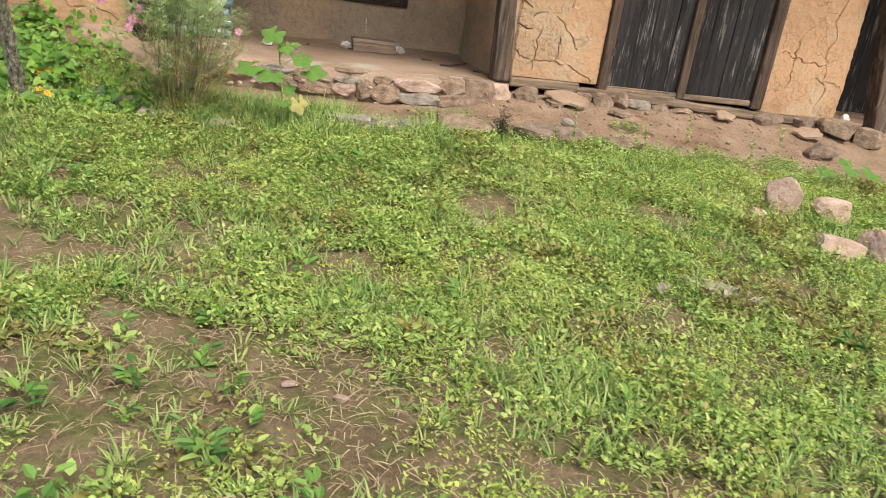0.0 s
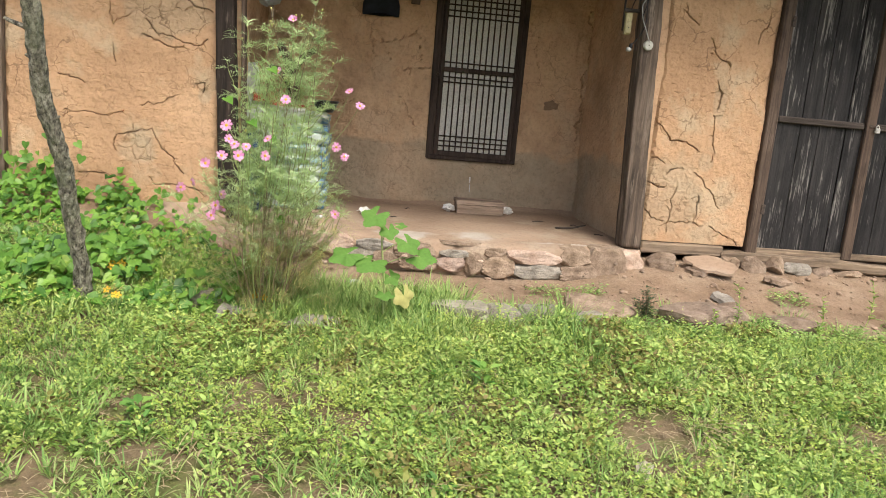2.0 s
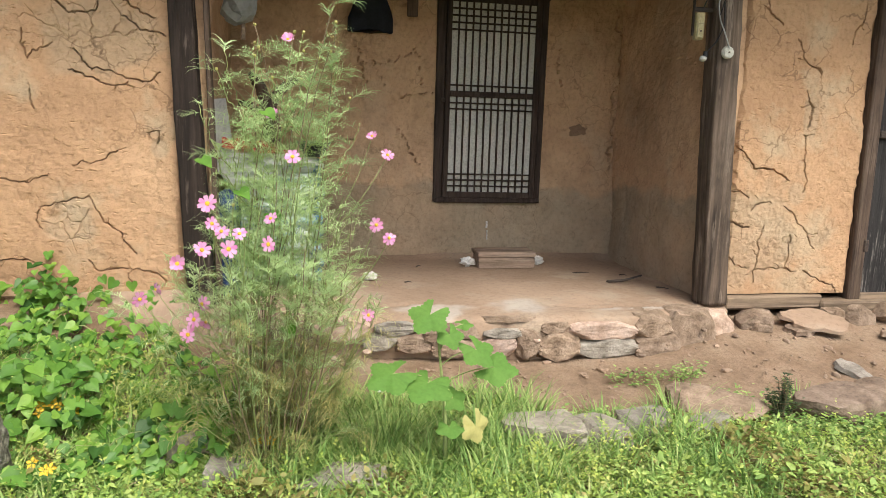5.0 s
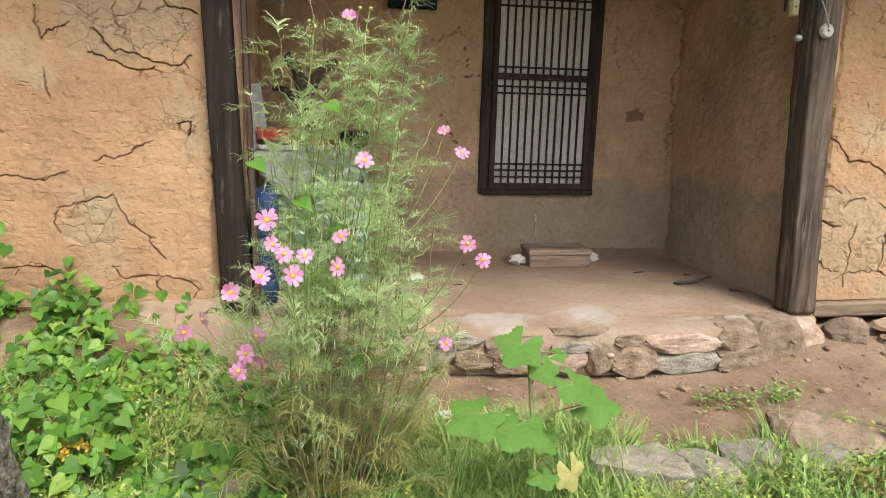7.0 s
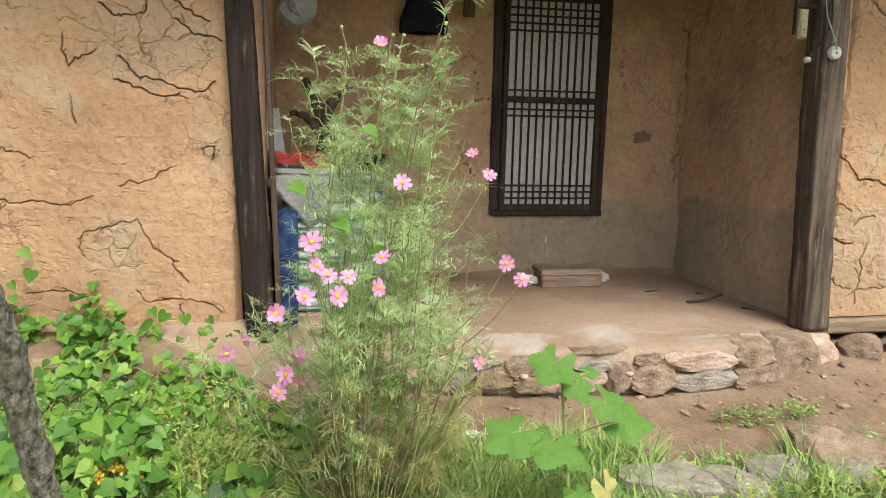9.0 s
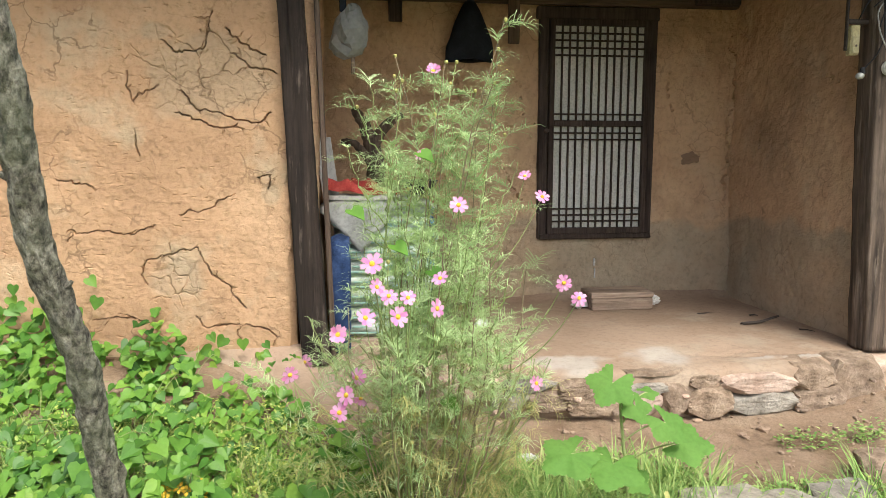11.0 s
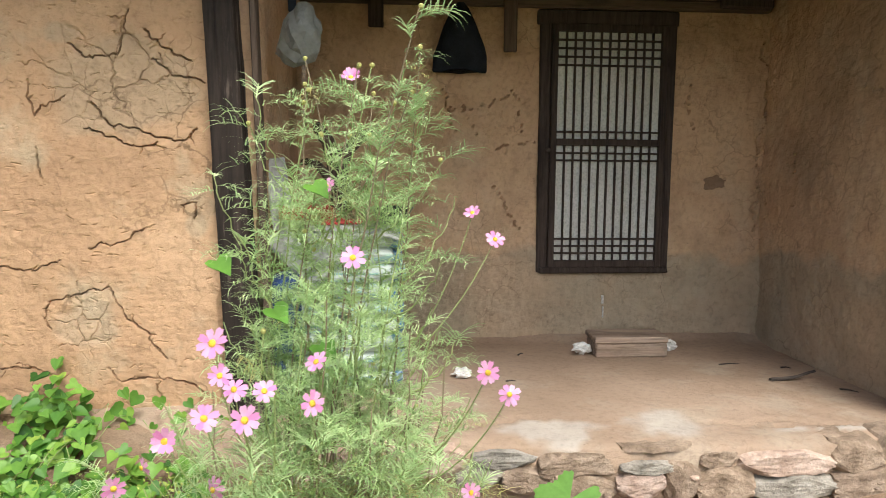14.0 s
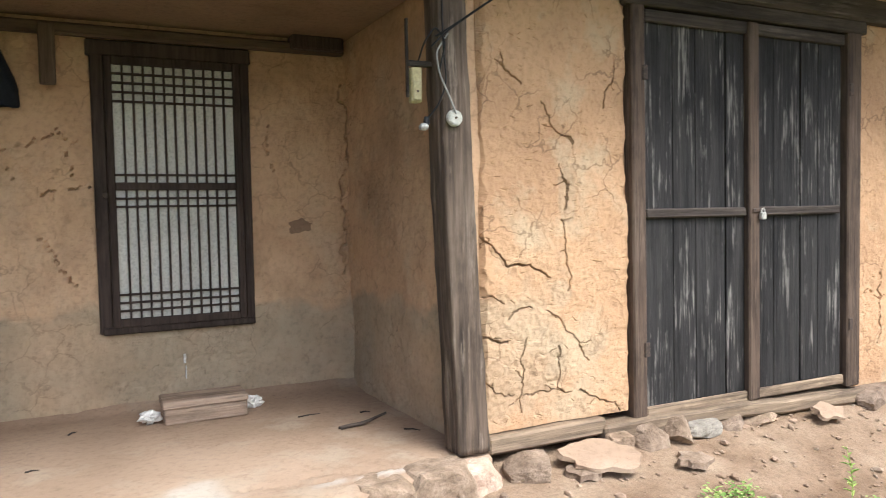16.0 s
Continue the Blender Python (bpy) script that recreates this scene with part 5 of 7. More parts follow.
    for v in bm.verts:
        v.co.z *= 0.85 if v.co.z > 0 else 1.3
    bud = bpy.data.meshes.new("bud")
    bm.to_mesh(bud)
    bm.free()
    bud.materials.append(YELLOW_LEAF)
    for p in tops[:34]:
        o = new("bud", bud)
        o.parent = plant
        o.location = Vector(p) + Vector((0, 0, 0.004)) - plant.location
    green.build("green_foliage", FEATHER, plant, base)["label"] = "fine green thread-like foliage"
    dry.build("withered_foliage", FEATHER_DRY, plant, base)["label"] = "browned withered lower foliage"
    stems.build("side_growth", STEM, plant, base)["kind"] = "stuff"
    # a creeper leaf or two caught in the bush
    for (dx, dy, dz) in ((-0.02, -0.06, 1.28), (-0.10, -0.12, 1.02), (0.0, -0.16, 0.95), (0.05, -0.1, 0.55), (-0.22, -0.1, 1.12)):
        bb = Batch()
        bb.leaves(HEART, [base + (dx, dy, dz)], [(0.5, -0.5, -0.3)], [(0, -0.6, 1)], 0.06, 0.055)
        bb.build("caught_leaf", VINE, plant, base)


build_cosmos()


def lobed_leaf(size, seed):
    """A mallow leaf: five blunt, toothed lobes round a deep notch, dished, with raised veins."""
    rng = random.Random(seed)
    bm = bmesh.new()
    n = 72
    rings = []
    centre = bm.verts.new((0, 0, 0))
    for f in (0.35, 0.7, 1.0):
        row = []
        for k in range(n):
            a = -2.75 + 5.5 * k / (n - 1)
            lobe = 0.87 + 0.13 * math.cos(a * 5.0 / 1.03)
            tooth = 0.045 * math.sin(k * 2.1) if f == 1.0 else 0
            r = 1.3 * size * f * (lobe + tooth) * (1.0 - 0.06 * abs(a))
            vein = 0.018 * size * math.cos(a * 5.0 / 1.03)
            z = size * (0.10 * f - 0.24 * f * f) + vein * f + 0.05 * size * noise.noise(Vector((a * 1.5, f * 2, seed)))
            row.append(bm.verts.new((r * math.cos(a), r * math.sin(a), z)))
        rings.append(row)
    for k in range(n - 1):
        bm.faces.new((centre, rings[0][k], rings[0][k + 1]))
        for p, q in zip(rings, rings[1:]):
            bm.faces.new((p[k], q[k], q[k + 1], p[k + 1]))
    return bm


def build_mallow(at, leaves, height, label, seed):
    plant = thing("mallow_plant", at, label, "plant")
    rng = random.Random(seed)
    b = Batch()
    top = np.array((-0.03, 0, height))
    t = np.linspace(0, 1, 10)[:, None]
    b.tube(np.concatenate([t * top * (1, 1, 1) + 0.01 * np.sin(t * 5) * np.array((1, 0, 0))]), 0.007, 0.004, 6)
    for k, (x, y, z, size, mat) in enumerate(leaves):
        p0 = top * max(0.05, min(0.95, (z - 0.06) / height))
        p1 = np.array((x, y, z))
        mid = (p0 + p1) / 2 + (0, 0, 0.03)
        b.tube((1 - t) ** 2 * p0 + 2 * t * (1 - t) * mid + t ** 2 * p1, 0.003, 0.002, 5)
        o = part("leaf", lobed_leaf(size, seed + k), mat, plant, "yellowed drooping leaf" if mat is YELLOW_LEAF else "", True)
        ang = math.atan2(y - 0.05, x) + rng.uniform(-0.3, 0.3)
        o.matrix_basis = Matrix.Translation(p1) @ Matrix.Rotation(rng.uniform(0.3, 0.6), 4, (1, 0, 0)) @ Matrix.Rotation(ang, 4, "Z") @ Matrix.Rotation(rng.uniform(-0.1, 0.3) + (1.0 if mat is YELLOW_LEAF else 0), 4, "Y")
    b.build("stem", STEM, plant)


build_mallow((0.14, 4.70, float(ground_z(0.14, 4.70))),
             ((-0.07, -0.02, 0.60, 0.066, MALLOW), (0.00, -0.03, 0.53, 0.045, MALLOW), (0.10, -0.02, 0.47, 0.062, MALLOW), (0.17, -0.01, 0.40, 0.070, MALLOW), (-0.20, -0.05, 0.40, 0.078, MALLOW),
              (-0.08, -0.07, 0.37, 0.085, MALLOW), (0.03, 0.02, 0.28, 0.045, MALLOW), (0.10, -0.05, 0.20, 0.055, YELLOW_LEAF), (0.00, -0.08, 0.21, 0.045, MALLOW), (0.06, 0.03, 0.55, 0.03, MALLOW)),
             0.60, "young mallow plant with broad lobed pale green leaves", 5)
build_mallow((4.32, 4.62, float(ground_z(4.32, 4.62))),
             ((-0.25, -0.05, 0.16, 0.060, MALLOW), (-0.08, -0.10, 0.19, 0.065, MALLOW), (0.10, -0.06, 0.18, 0.07, MALLOW), (0.22, 0.0, 0.14, 0.065, MALLOW), (0.0, 0.06, 0.21, 0.055, MALLOW)),
             0.22, "low broad-leaved plant beside the rocks", 15)


def build_trunk():
    bm = bmesh.new()
    foot, top = Vector((-1.345, 4.72, 0.27)), Vector((-1.375, 3.98, 2.35))
    rows, sides = 260, 24
    ring = []
    for k in range(rows + 1):
        t = k / rows
        c = foot.lerp(top, t) + Vector((0.014 * math.sin(t * 9) + 0.008 * math.sin(t * 23), 0.015 * math.sin(t * 7), 0))
        r = 0.038 - 0.003 * t + 0.010 * max(0, 1 - t * 14)
        row = []
        for j in range(sides):
            a = 2 * math.pi * j / sides
            p = Vector((math.cos(a), math.sin(a), 0))
            q = Vector((p.x * 1.6, p.y * 1.6, t * 26))
            plate = 0.5 + 0.9 * abs(noise.noise(Vector((p.x * 2.6, p.y * 2.6, t * 34)))) - 0.3
            bump_r = 0.14 * noise.noise(q * 1.3) + 0.10 * noise.noise(q * 3.3) + 0.42 * (plate - 0.5) + 0.16 * max(0, noise.noise(Vector((p.x, p.y, t * 9))) - 0.25)
            row.append(bm.verts.new(c + p * r * (1 + bump_r)))
        ring.append(row)
    for p, q in zip(ring, ring[1:]):
        for j in range(sides):
            bm.faces.new((p[j], p[(j + 1) % sides], q[(j + 1) % sides], q[j]))
    bm.faces.new(ring[-1])
    tree = thing("dead_tree", tuple(foot), "thin leaning dead tree trunk with flaking grey bark", "tree trunk")
    bmesh.ops.translate(bm, verts=bm.verts, vec=-foot)
    part("trunk", bm, BARK, tree)
    for z, a, ln, r in ((1.40, 180, 0.045, 0.012), (1.30, 200, 0.03, 0.010), (1.52, 190, 0.10, 0.013), (1.16, 10, 0.02, 0.008), (1.05, 5, 0.02, 0.008), (0.93, 0, 0.02, 0.009)):
        t = (z - foot.z) / (top.z - foot.z)
        c = foot.lerp(top, t) - foot
        b = Batch()
        d = np.array((math.cos(radians(a)), -0.25, 0.25))
        s = np.linspace(0, 1, 5)[:, None]
        b.tube(np.array(c) + d * (0.015 + ln * s) + np.array((0, 0, 0.01)) * s ** 2, r, r * 0.55, 7)
        b.build("branch_stub", BARK, tree)


def bark_material():
    m, n, l, p = nodes_of("flaking_grey_bark")
    a = noise_node(n, l, 42, 7, 0.75, (1, 1, 0.6))
    b = noise_node(n, l, 90, 5, 0.7)
    c = ramp(n, l, a, [(0.36, (0.025, 0.021, 0.016)), (0.44, (0.13, 0.114, 0.088)), (0.54, (0.29, 0.265, 0.205)), (0.70, (0.50, 0.47, 0.39))])
    c = mix(n, l, ramp(n, l, noise_node(n, l, 7, 4), [(0.48, grey(0)), (0.66, grey(0.55))]), c, (0.19, 0.205, 0.13))
    c = mix(n, l, 0.8, c, ramp(n, l, b, [(0.3, grey(0.35)), (0.55, grey(1.0))]), "MULTIPLY")
    l.new(c, p.inputs["Base Color"])
    p.inputs["Roughness"].default_value = 0.95
    bump(n, l, p, maths(n, l, "ADD", a, maths(n, l, "MULTIPLY", b, 0.4)), 1.0, 0.02)
    return m


BARK = bark_material()
build_trunk()


# ---- stones ----
def stone_mesh(w, d, h, seed, boxy=0.55, cuts=9, detail=4):
    """A field stone about w x d x h, resting on z = 0: a blunt block split along random planes."""
    rng = random.Random(seed)
    bm = bmesh.new()
    bmesh.ops.create_icosphere(bm, subdivisions=detail, radius=1.0)
    planes = []
    for _ in range(cuts):
        n = Vector((rng.gauss(0, 1), rng.gauss(0, 1), rng.gauss(0, 0.8))).normalized()
        planes.append((n, rng.uniform(0.52, 0.92)))
    off = Vector((seed * 1.7, seed * 0.3, seed * 0.9))
    for v in bm.verts:
        p = v.co.normalized()
        m = max(abs(p.x), abs(p.y), abs(p.z))
        p = p * (1 - boxy) + p / m * boxy * 0.92
        for n, c in planes:
            k = p.dot(n) - c
            if k > 0:
                p = p - n * k * 0.92
        p = p * (1 + 0.07 * noise.noise(p * 2.1 + off) + 0.035 * noise.noise(p * 6 + off) + 0.02 * noise.noise(p * 14 + off))
        v.co = Vector((p.x * w / 1.75, p.y * d / 1.75, p.z * h / 1.7 + h * 0.48))
    return bm


def block_mesh(w, d, h, seed):
    """A split walling stone: flat bedded faces, chipped corners and faint strata, resting on z = 0."""
    rng = random.Random(seed)
    bm = bmesh.new()
    bmesh.ops.create_icosphere(bm, subdivisions=4, radius=1.0)
    chops = []
    for _ in range(12):
        n = Vector((rng.choice((-1, 1)) * rng.uniform(0.2, 1), rng.uniform(-1, 0.3), rng.choice((-1, 1)) * rng.uniform(0.2, 1))).normalized()
        chops.append((n, rng.uniform(1.16, 1.42)))
    tilt, off = rng.uniform(-0.12, 0.12), Vector((seed * 1.7, seed * 0.3, seed * 0.9))
    for v in bm.verts:
        p = v.co.normalized()
        p = p / max(abs(p.x), abs(p.y), abs(p.z))
        for n, c in chops:
            k = p.dot(n) - c
            if k > 0:
                p = p - n * k
        p.z += tilt * p.x
        layer = noise.noise(Vector((p.x * 1.2, p.y, p.z * 7)) + off)
        p = p * (1 + 0.07 * noise.noise(p * 1.7 + off) + 0.03 * noise.noise(p * 5 + off) + 0.012 * noise.noise(p * 15 + off)) + Vector((0, 0.008 * layer, 0))
        v.co = Vector((p.x * w / 2, p.y * d / 2, p.z * h / 2 + h / 2))
    return bm


def slab_mesh(w, d, h, seed, sides=19):
    """A thin flake with a broken outline."""
    rng = random.Random(seed)
    bm = bmesh.new()
    top, low = [], []
    for k in range(sides):
        a = 2 * math.pi * k / sides
        r = 1 + rng.uniform(-0.16, 0.10) + 0.16 * math.sin(2 * a + seed) * math.cos(3 * a - seed)
        x, y = w / 2 * r * math.cos(a), d / 2 * r * math.sin(a)
        top.append(bm.verts.new((x * 0.96, y * 0.96, h + rng.uniform(-0.2, 0.1) * h)))
        low.append(bm.verts.new((x, y, rng.uniform(0, 0.25) * h)))
    c = bm.verts.new((0, 0, h * 1.05))
    for k in range(sides):
        j = (k + 1) % sides
        bm.faces.new((low[k], low[j], top[j], top[k]))
        bm.faces.new((top[k], top[j], c))
    bm.faces.new(low[::-1])
    bmesh.ops.subdivide_edges(bm, edges=bm.edges[:], cuts=1, use_grid_fill=True)
    for v in bm.verts:
        v.co += Vector((1, 1, 0.25)) * 0.012 * noise.noise(v.co * 25 + Vector((seed, 0, 0)))
    return bm


def build_porch_edge():
    """The dry-laid stone front of the porch floor: x from, x to, z from, z to, how far it stands out."""
    wall = thing("porch_edge", (0.6, 5.80, 0.25), "dry-laid rough stone edging under the clay porch floor", "stone edging", kind="structure")
    rows = ((-0.52, -0.28, 0.30, 0.42, 5.88), (-0.30, -0.02, 0.34, 0.47, 5.86), (-0.05, 0.14, 0.31, 0.40, 5.85), (0.11, 0.28, 0.30, 0.39, 5.82), (0.25, 0.52, 0.37, 0.46, 5.80), (0.28, 0.54, 0.28, 0.37, 5.80),
            (0.54, 0.72, 0.28, 0.38, 5.77), (0.55, 0.74, 0.38, 0.43, 5.77), (0.72, 0.85, 0.27, 0.42, 5.77), (0.84, 1.05, 0.26, 0.395, 5.755), (0.84, 0.99, 0.39, 0.465, 5.78), (1.00, 1.37, 0.365, 0.455, 5.765),
            (1.04, 1.39, 0.26, 0.365, 5.765), (1.37, 1.57, 0.36, 0.485, 5.78), (1.38, 1.63, 0.24, 0.37, 5.77), (1.57, 1.84, 0.26, 0.485, 5.80), (1.79, 1.98, 0.29, 0.47, 5.84), (0.0, 0.26, 0.39, 0.46, 5.84))
    for k, (x0, x1, z0, z1, y) in enumerate(rows):
        o = part("stone", block_mesh((x1 - x0) * 1.03, 0.19, (z1 - z0) * 1.05, 200 + k), (STONE, STONE_GREY, STONE, STONE_PINK, STONE)[(k * 3) % 5], wall)
        o.location = Vector(((x0 + x1) / 2, y + 0.06, z0)) - wall.location
        o.rotation_euler = (0, radians(random.uniform(-4, 4)), radians(random.uniform(-5, 5)))
    o = part("slab", slab_mesh(0.34, 0.24, 0.024, 3), STONE, wall)
    o.location = Vector((0.68, 5.86, 0.464)) - wall.location
    # pebbles and crumbs wedged in the joints
    for k in range(14):
        o = part("chip", stone_mesh(random.uniform(0.02, 0.045), 0.035, random.uniform(0.014, 0.028), 300 + k, 0.4, 5, 2), STONE if k % 2 else STONE_PINK, wall)
        o.location = Vector((random.uniform(-0.3, 2.0), 5.73 + random.uniform(0, 0.04), random.uniform(0.27, 0.40))) - wall.location


build_porch_edge()


def lone_stone(name, label, mesh, mat, at, turn=0.0, tilt=(0, 0), category="stone", group=""):
    o = link_mesh(name, mesh, mat)
    o.matrix_world = pose(*at, tilt[0], tilt[1], turn)
    tagged(o, label, category, group)
    return o


def gz(x, y):
    return float(ground_z(x, y))


def build_stones():
    g = "half-buried kerb stones"
    for k, (x, y, w, d, h, mat) in enumerate(((0.60, 4.90, 0.30, 0.24, 0.17, STONE_GREY), (0.78, 4.82, 0.22, 0.22, 0.13, STONE_GREY), (1.01, 4.88, 0.24, 0.20, 0.12, STONE_GREY), (1.28, 4.86, 0.22, 0.16, 0.10, STONE_GREY),
                                              (1.42, 5.02, 0.34, 0.28, 0.15, STONE), (1.95, 5.02, 0.38, 0.26, 0.13, STONE), (2.24, 5.08, 0.24, 0.2, 0.13, STONE), (2.62, 5.0, 0.26, 0.16, 0.10, STONE),
                                              (-0.62, 4.72, 0.20, 0.16, 0.12, STONE_GREY), (-0.78, 4.92, 0.16, 0.14, 0.13, STONE_GREY), (-0.22, 4.66, 0.26, 0.14, 0.10, STONE_GREY))):
        lone_stone("kerb_stone", "weathered flat-topped stone half buried in the grass", stone_mesh(w * 1.12, d * 1.12, h * 1.1, 400 + k, 0.7, 8), mat, (x, y, gz(x, y) - h * 0.30), 13 * k % 40 - 20, (4, -3), group=g)
    # stones and flakes along the wall foot
    for k, (x, y, w, d, h, mat) in enumerate(((2.12, 5.86, 0.18, 0.14, 0.12, STONE), (2.86, 5.93, 0.19, 0.14, 0.11, STONE), (3.00, 5.90, 0.15, 0.13, 0.13, STONE), (3.16, 5.95, 0.24, 0.14, 0.085, STONE_GREY),
                                              (3.40, 5.96, 0.18, 0.14, 0.07, STONE), (3.62, 5.96, 0.24, 0.14, 0.06, STONE), (2.66, 5.93, 0.16, 0.14, 0.10, STONE), (4.5, 5.95, 0.3, 0.16, 0.10, STONE), (4.85, 5.93, 0.26, 0.16, 0.12, STONE),
                                              (5.12, 5.78, 0.34, 0.26, 0.18, STONE), (5.40, 5.72, 0.28, 0.24, 0.16, STONE), (4.72, 5.45, 0.28, 0.2, 0.12, STONE))):
        lone_stone("foundation_stone", "rough brown stone wedged under the timber sill", stone_mesh(w, d, h, 430 + k, 0.65, 8), mat, (x, y, gz(x, y) - 0.02), 17 * k % 30 - 15, group="stones under the sill")
    for k, (x, y, z, w, d, h, tilt, mat, lab) in enumerate((
            (2.46, 5.80, 0.415, 0.37, 0.20, 0.022, (22, 4), MUD_FLOOR, "broken flat flake of fallen clay plaster"), (2.38, 5.80, 0.365, 0.17, 0.13, 0.035, (14, -3), STONE, "flat broken stone under the plaster flake"),
            (2.92, 5.72, 0.345, 0.23, 0.14, 0.03, (8, 6), STONE, "flat brown stone lying on the bare bank"), (3.98, 5.84, 0.40, 0.22, 0.12, 0.02, (35, 5), MUD_FLOOR, "broken flat flake of fallen clay plaster"),
            (2.36, 5.35, 0.275, 0.16, 0.20, 0.03, (16, 5), STONE_GREY, "flat pale stone sunk in the bare bank"), (4.78, 5.72, 0.33, 0.26, 0.18, 0.03, (24, -5), MUD_FLOOR, "flat pale flake leaning on the wall foot"))):
        lone_stone("stone_flake", lab, slab_mesh(w, d, h, 460 + k), mat, (x, y, z), 23 * k % 50 - 25, tilt)
    # loose rocks at the yard's edge
    for k, (x, y, w, d, h, tilt) in enumerate(((3.24, 3.86, 0.20, 0.17, 0.27, (6, -16)), (3.54, 3.82, 0.30, 0.19, 0.17, (0, 6)), (3.14, 3.28, 0.32, 0.20, 0.13, (0, 5)), (3.40, 3.24, 0.34, 0.20, 0.20, (0, 22)), (2.91, 3.70, 0.11, 0.09, 0.10, (0, 0)))):
        lone_stone("rock", "pinkish-brown loose rock lying in the weeds", stone_mesh(w * 1.0, d * 1.0, h * 1.0, 480 + k, 0.2, 12), STONE_PINK, (x, y, gz(x, y) - 0.025), 31 * k % 60 - 30, tilt, "rock", "loose rocks in the yard")
    for k, (x, y, w, d, mat) in enumerate(((2.10, 2.80, 0.42, 0.14, CEMENT), (2.32, 2.52, 0.14, 0.08, CEMENT), (1.83, 2.80, 0.16, 0.05, CEMENT), (1.08, 3.42, 0.15, 0.06, CEMENT))):
        lone_stone("flat_stone", "thin pale grey stone lying flat in the weeds", slab_mesh(w, d, 0.022, 500 + k), mat, (x, y, gz(x, y) + 0.008), -32 if k == 0 else 20 * k, (5, 3))
    for k, (x, y) in enumerate(((0.13, 2.04), (0.28, 1.95))):
        lone_stone("pebble", "small pink pebble on the bare soil", stone_mesh(0.05, 0.035, 0.02, 510 + k, 0.4, 6, 3), STONE_PINK, (x, y, gz(x, y) - 0.002), 40 * k, category="pebble")
    # gravel crumbs on the bare bank
    rng = random.Random(77)
    bm = bmesh.new()
    for k in range(600):
        x, y = rng.uniform(0.2, 4.9), 5.15 + 0.8 * rng.random()
        s = rng.uniform(0.004, 0.014) * (2 if rng.random() < 0.06 else 1)
        bmesh.ops.create_icosphere(bm, subdivisions=1, radius=s, matrix=Matrix.Translation((x, y, gz(x, y) + s * 0.2)) @ Matrix.Rotation(rng.uniform(0, 3), 4, (rng.random(), rng.random(), 1)) @ Matrix.Diagonal((1.3, 0.9, 0.6, 1)))
    tagged(link_mesh("bank_gravel", bm, MUD_FLOOR), "loose crumbs of clay and gravel on the bank", "gravel", kind="stuff")


build_stones()


def build_bank_growth():
    """Grass tufts, a small dark shrub and tall thin weeds along the bank."""
    rng = np.random.RandomState(51)
    for x, y, k, h, lab in ((1.22, 5.02, 90, 0.20, "tall"), (0.52, 4.84, 90, 0.20, "tall"), (0.30, 4.80, 110, 0.22, "tall"), (1.46, 4.84, 60, 0.13, "low"), (1.85, 5.08, 50, 0.12, "low"), (0.88, 5.02, 70, 0.12, "low"), (2.35, 4.92, 60, 0.13, "low"),
                            (2.95, 5.0, 50, 0.12, "low"), (-0.12, 4.74, 100, 0.22, "tall"), (-0.05, 4.9, 90, 0.22, "tall"), (-0.55, 4.56, 80, 0.16, "tall"), (2.7, 5.15, 40, 0.10, "low"), (3.4, 5.05, 50, 0.12, "low")):
        b = Batch()
        a = rng.uniform(0, 6.283, k)
        r = 0.07 * np.sqrt(rng.uniform(0, 1, k))
        px, py = x + 1.4 * r * np.cos(a), y + r * np.sin(a)
        lean = rng.uniform(0.1, 1.0, k)
        b.leaves(BLADE, np.stack([px, py, ground_z(px, py)], -1), np.stack([np.cos(a) * lean, np.sin(a) * lean, np.ones(k)], -1), np.stack([-0.2 * np.cos(a), -0.2 * np.sin(a), np.ones(k)], -1), h * rng.uniform(0.5, 1.15, k), 0.0042)
        o = b.build("grass_tuft", GRASS, None, (x, y, gz(x, y)))
        o.location = (x, y, gz(x, y))
        tagged(o, lab + " tuft of green grass beside the kerb stones", "grass tuft", "grass tufts along the bank")
    # sprawling low weeds between the stones
    b = Batch()
    x, y = scatter(rng, 2600, 0.2, 4.6, 4.75, 5.45)
    ok = soft_noise(x, y, 3.1, 91) + 0.9 * (y < 5.05) > 0.22 + 0.5 * (y > 5.2)
    x, y = np.repeat(x[ok], 12), np.repeat(y[ok], 12)
    n = len(x)
    px, py = x + rng.normal(0, 0.03, n), y + rng.normal(0, 0.03, n)
    a = rng.uniform(0, 6.283, n)
    s = rng.uniform(0.010, 0.028, n)
    b.leaves(OVAL, np.stack([px, py, ground_z(px, py) + rng.uniform(0.005, 0.065, n)], -1), np.stack([np.cos(a), np.sin(a), rng.uniform(-0.2, 0.6, n)], -1), np.tile((0, 0, 1.0), (n, 1)) + rng.normal(0, 0.2, (n, 3)), s, s * 0.6)
    tagged(b.build("bank_weeds", GRASS), "small green weeds between the kerb stones", "weeds", kind="stuff")
    # the dark little shrub
    sx, sy = 1.66, 4.92
    shrub = thing("small_shrub", (sx, sy, gz(sx, sy)), "small dark-leaved shrub between the kerb stones", "shrub")
    b, c = Batch(), Batch()
    for k in range(26):
        a, ln = rng.uniform(0, 6.283), rng.uniform(0.10, 0.24)
        tip = np.array((0.10 * math.cos(a) * rng.uniform(0.3, 1), 0.08 * math.sin(a) * rng.uniform(0.3, 1), ln))
        t = np.linspace(0, 1, 6)[:, None]
        c.tube(tip * t + np.array((0, 0, 0.0)), 0.002, 0.001, 3)
        m = 16
        tt = rng.uniform(0.3, 1.05, m)
        aa = rng.uniform(0, 6.283, m)
        b.leaves(OVAL, tip * tt[:, None], np.stack([np.cos(aa), np.sin(aa), rng.uniform(-0.2, 0.6, m)], -1), np.tile((0, 0, 1.0), (m, 1)), rng.uniform(0.012, 0.026, m), 0.011)
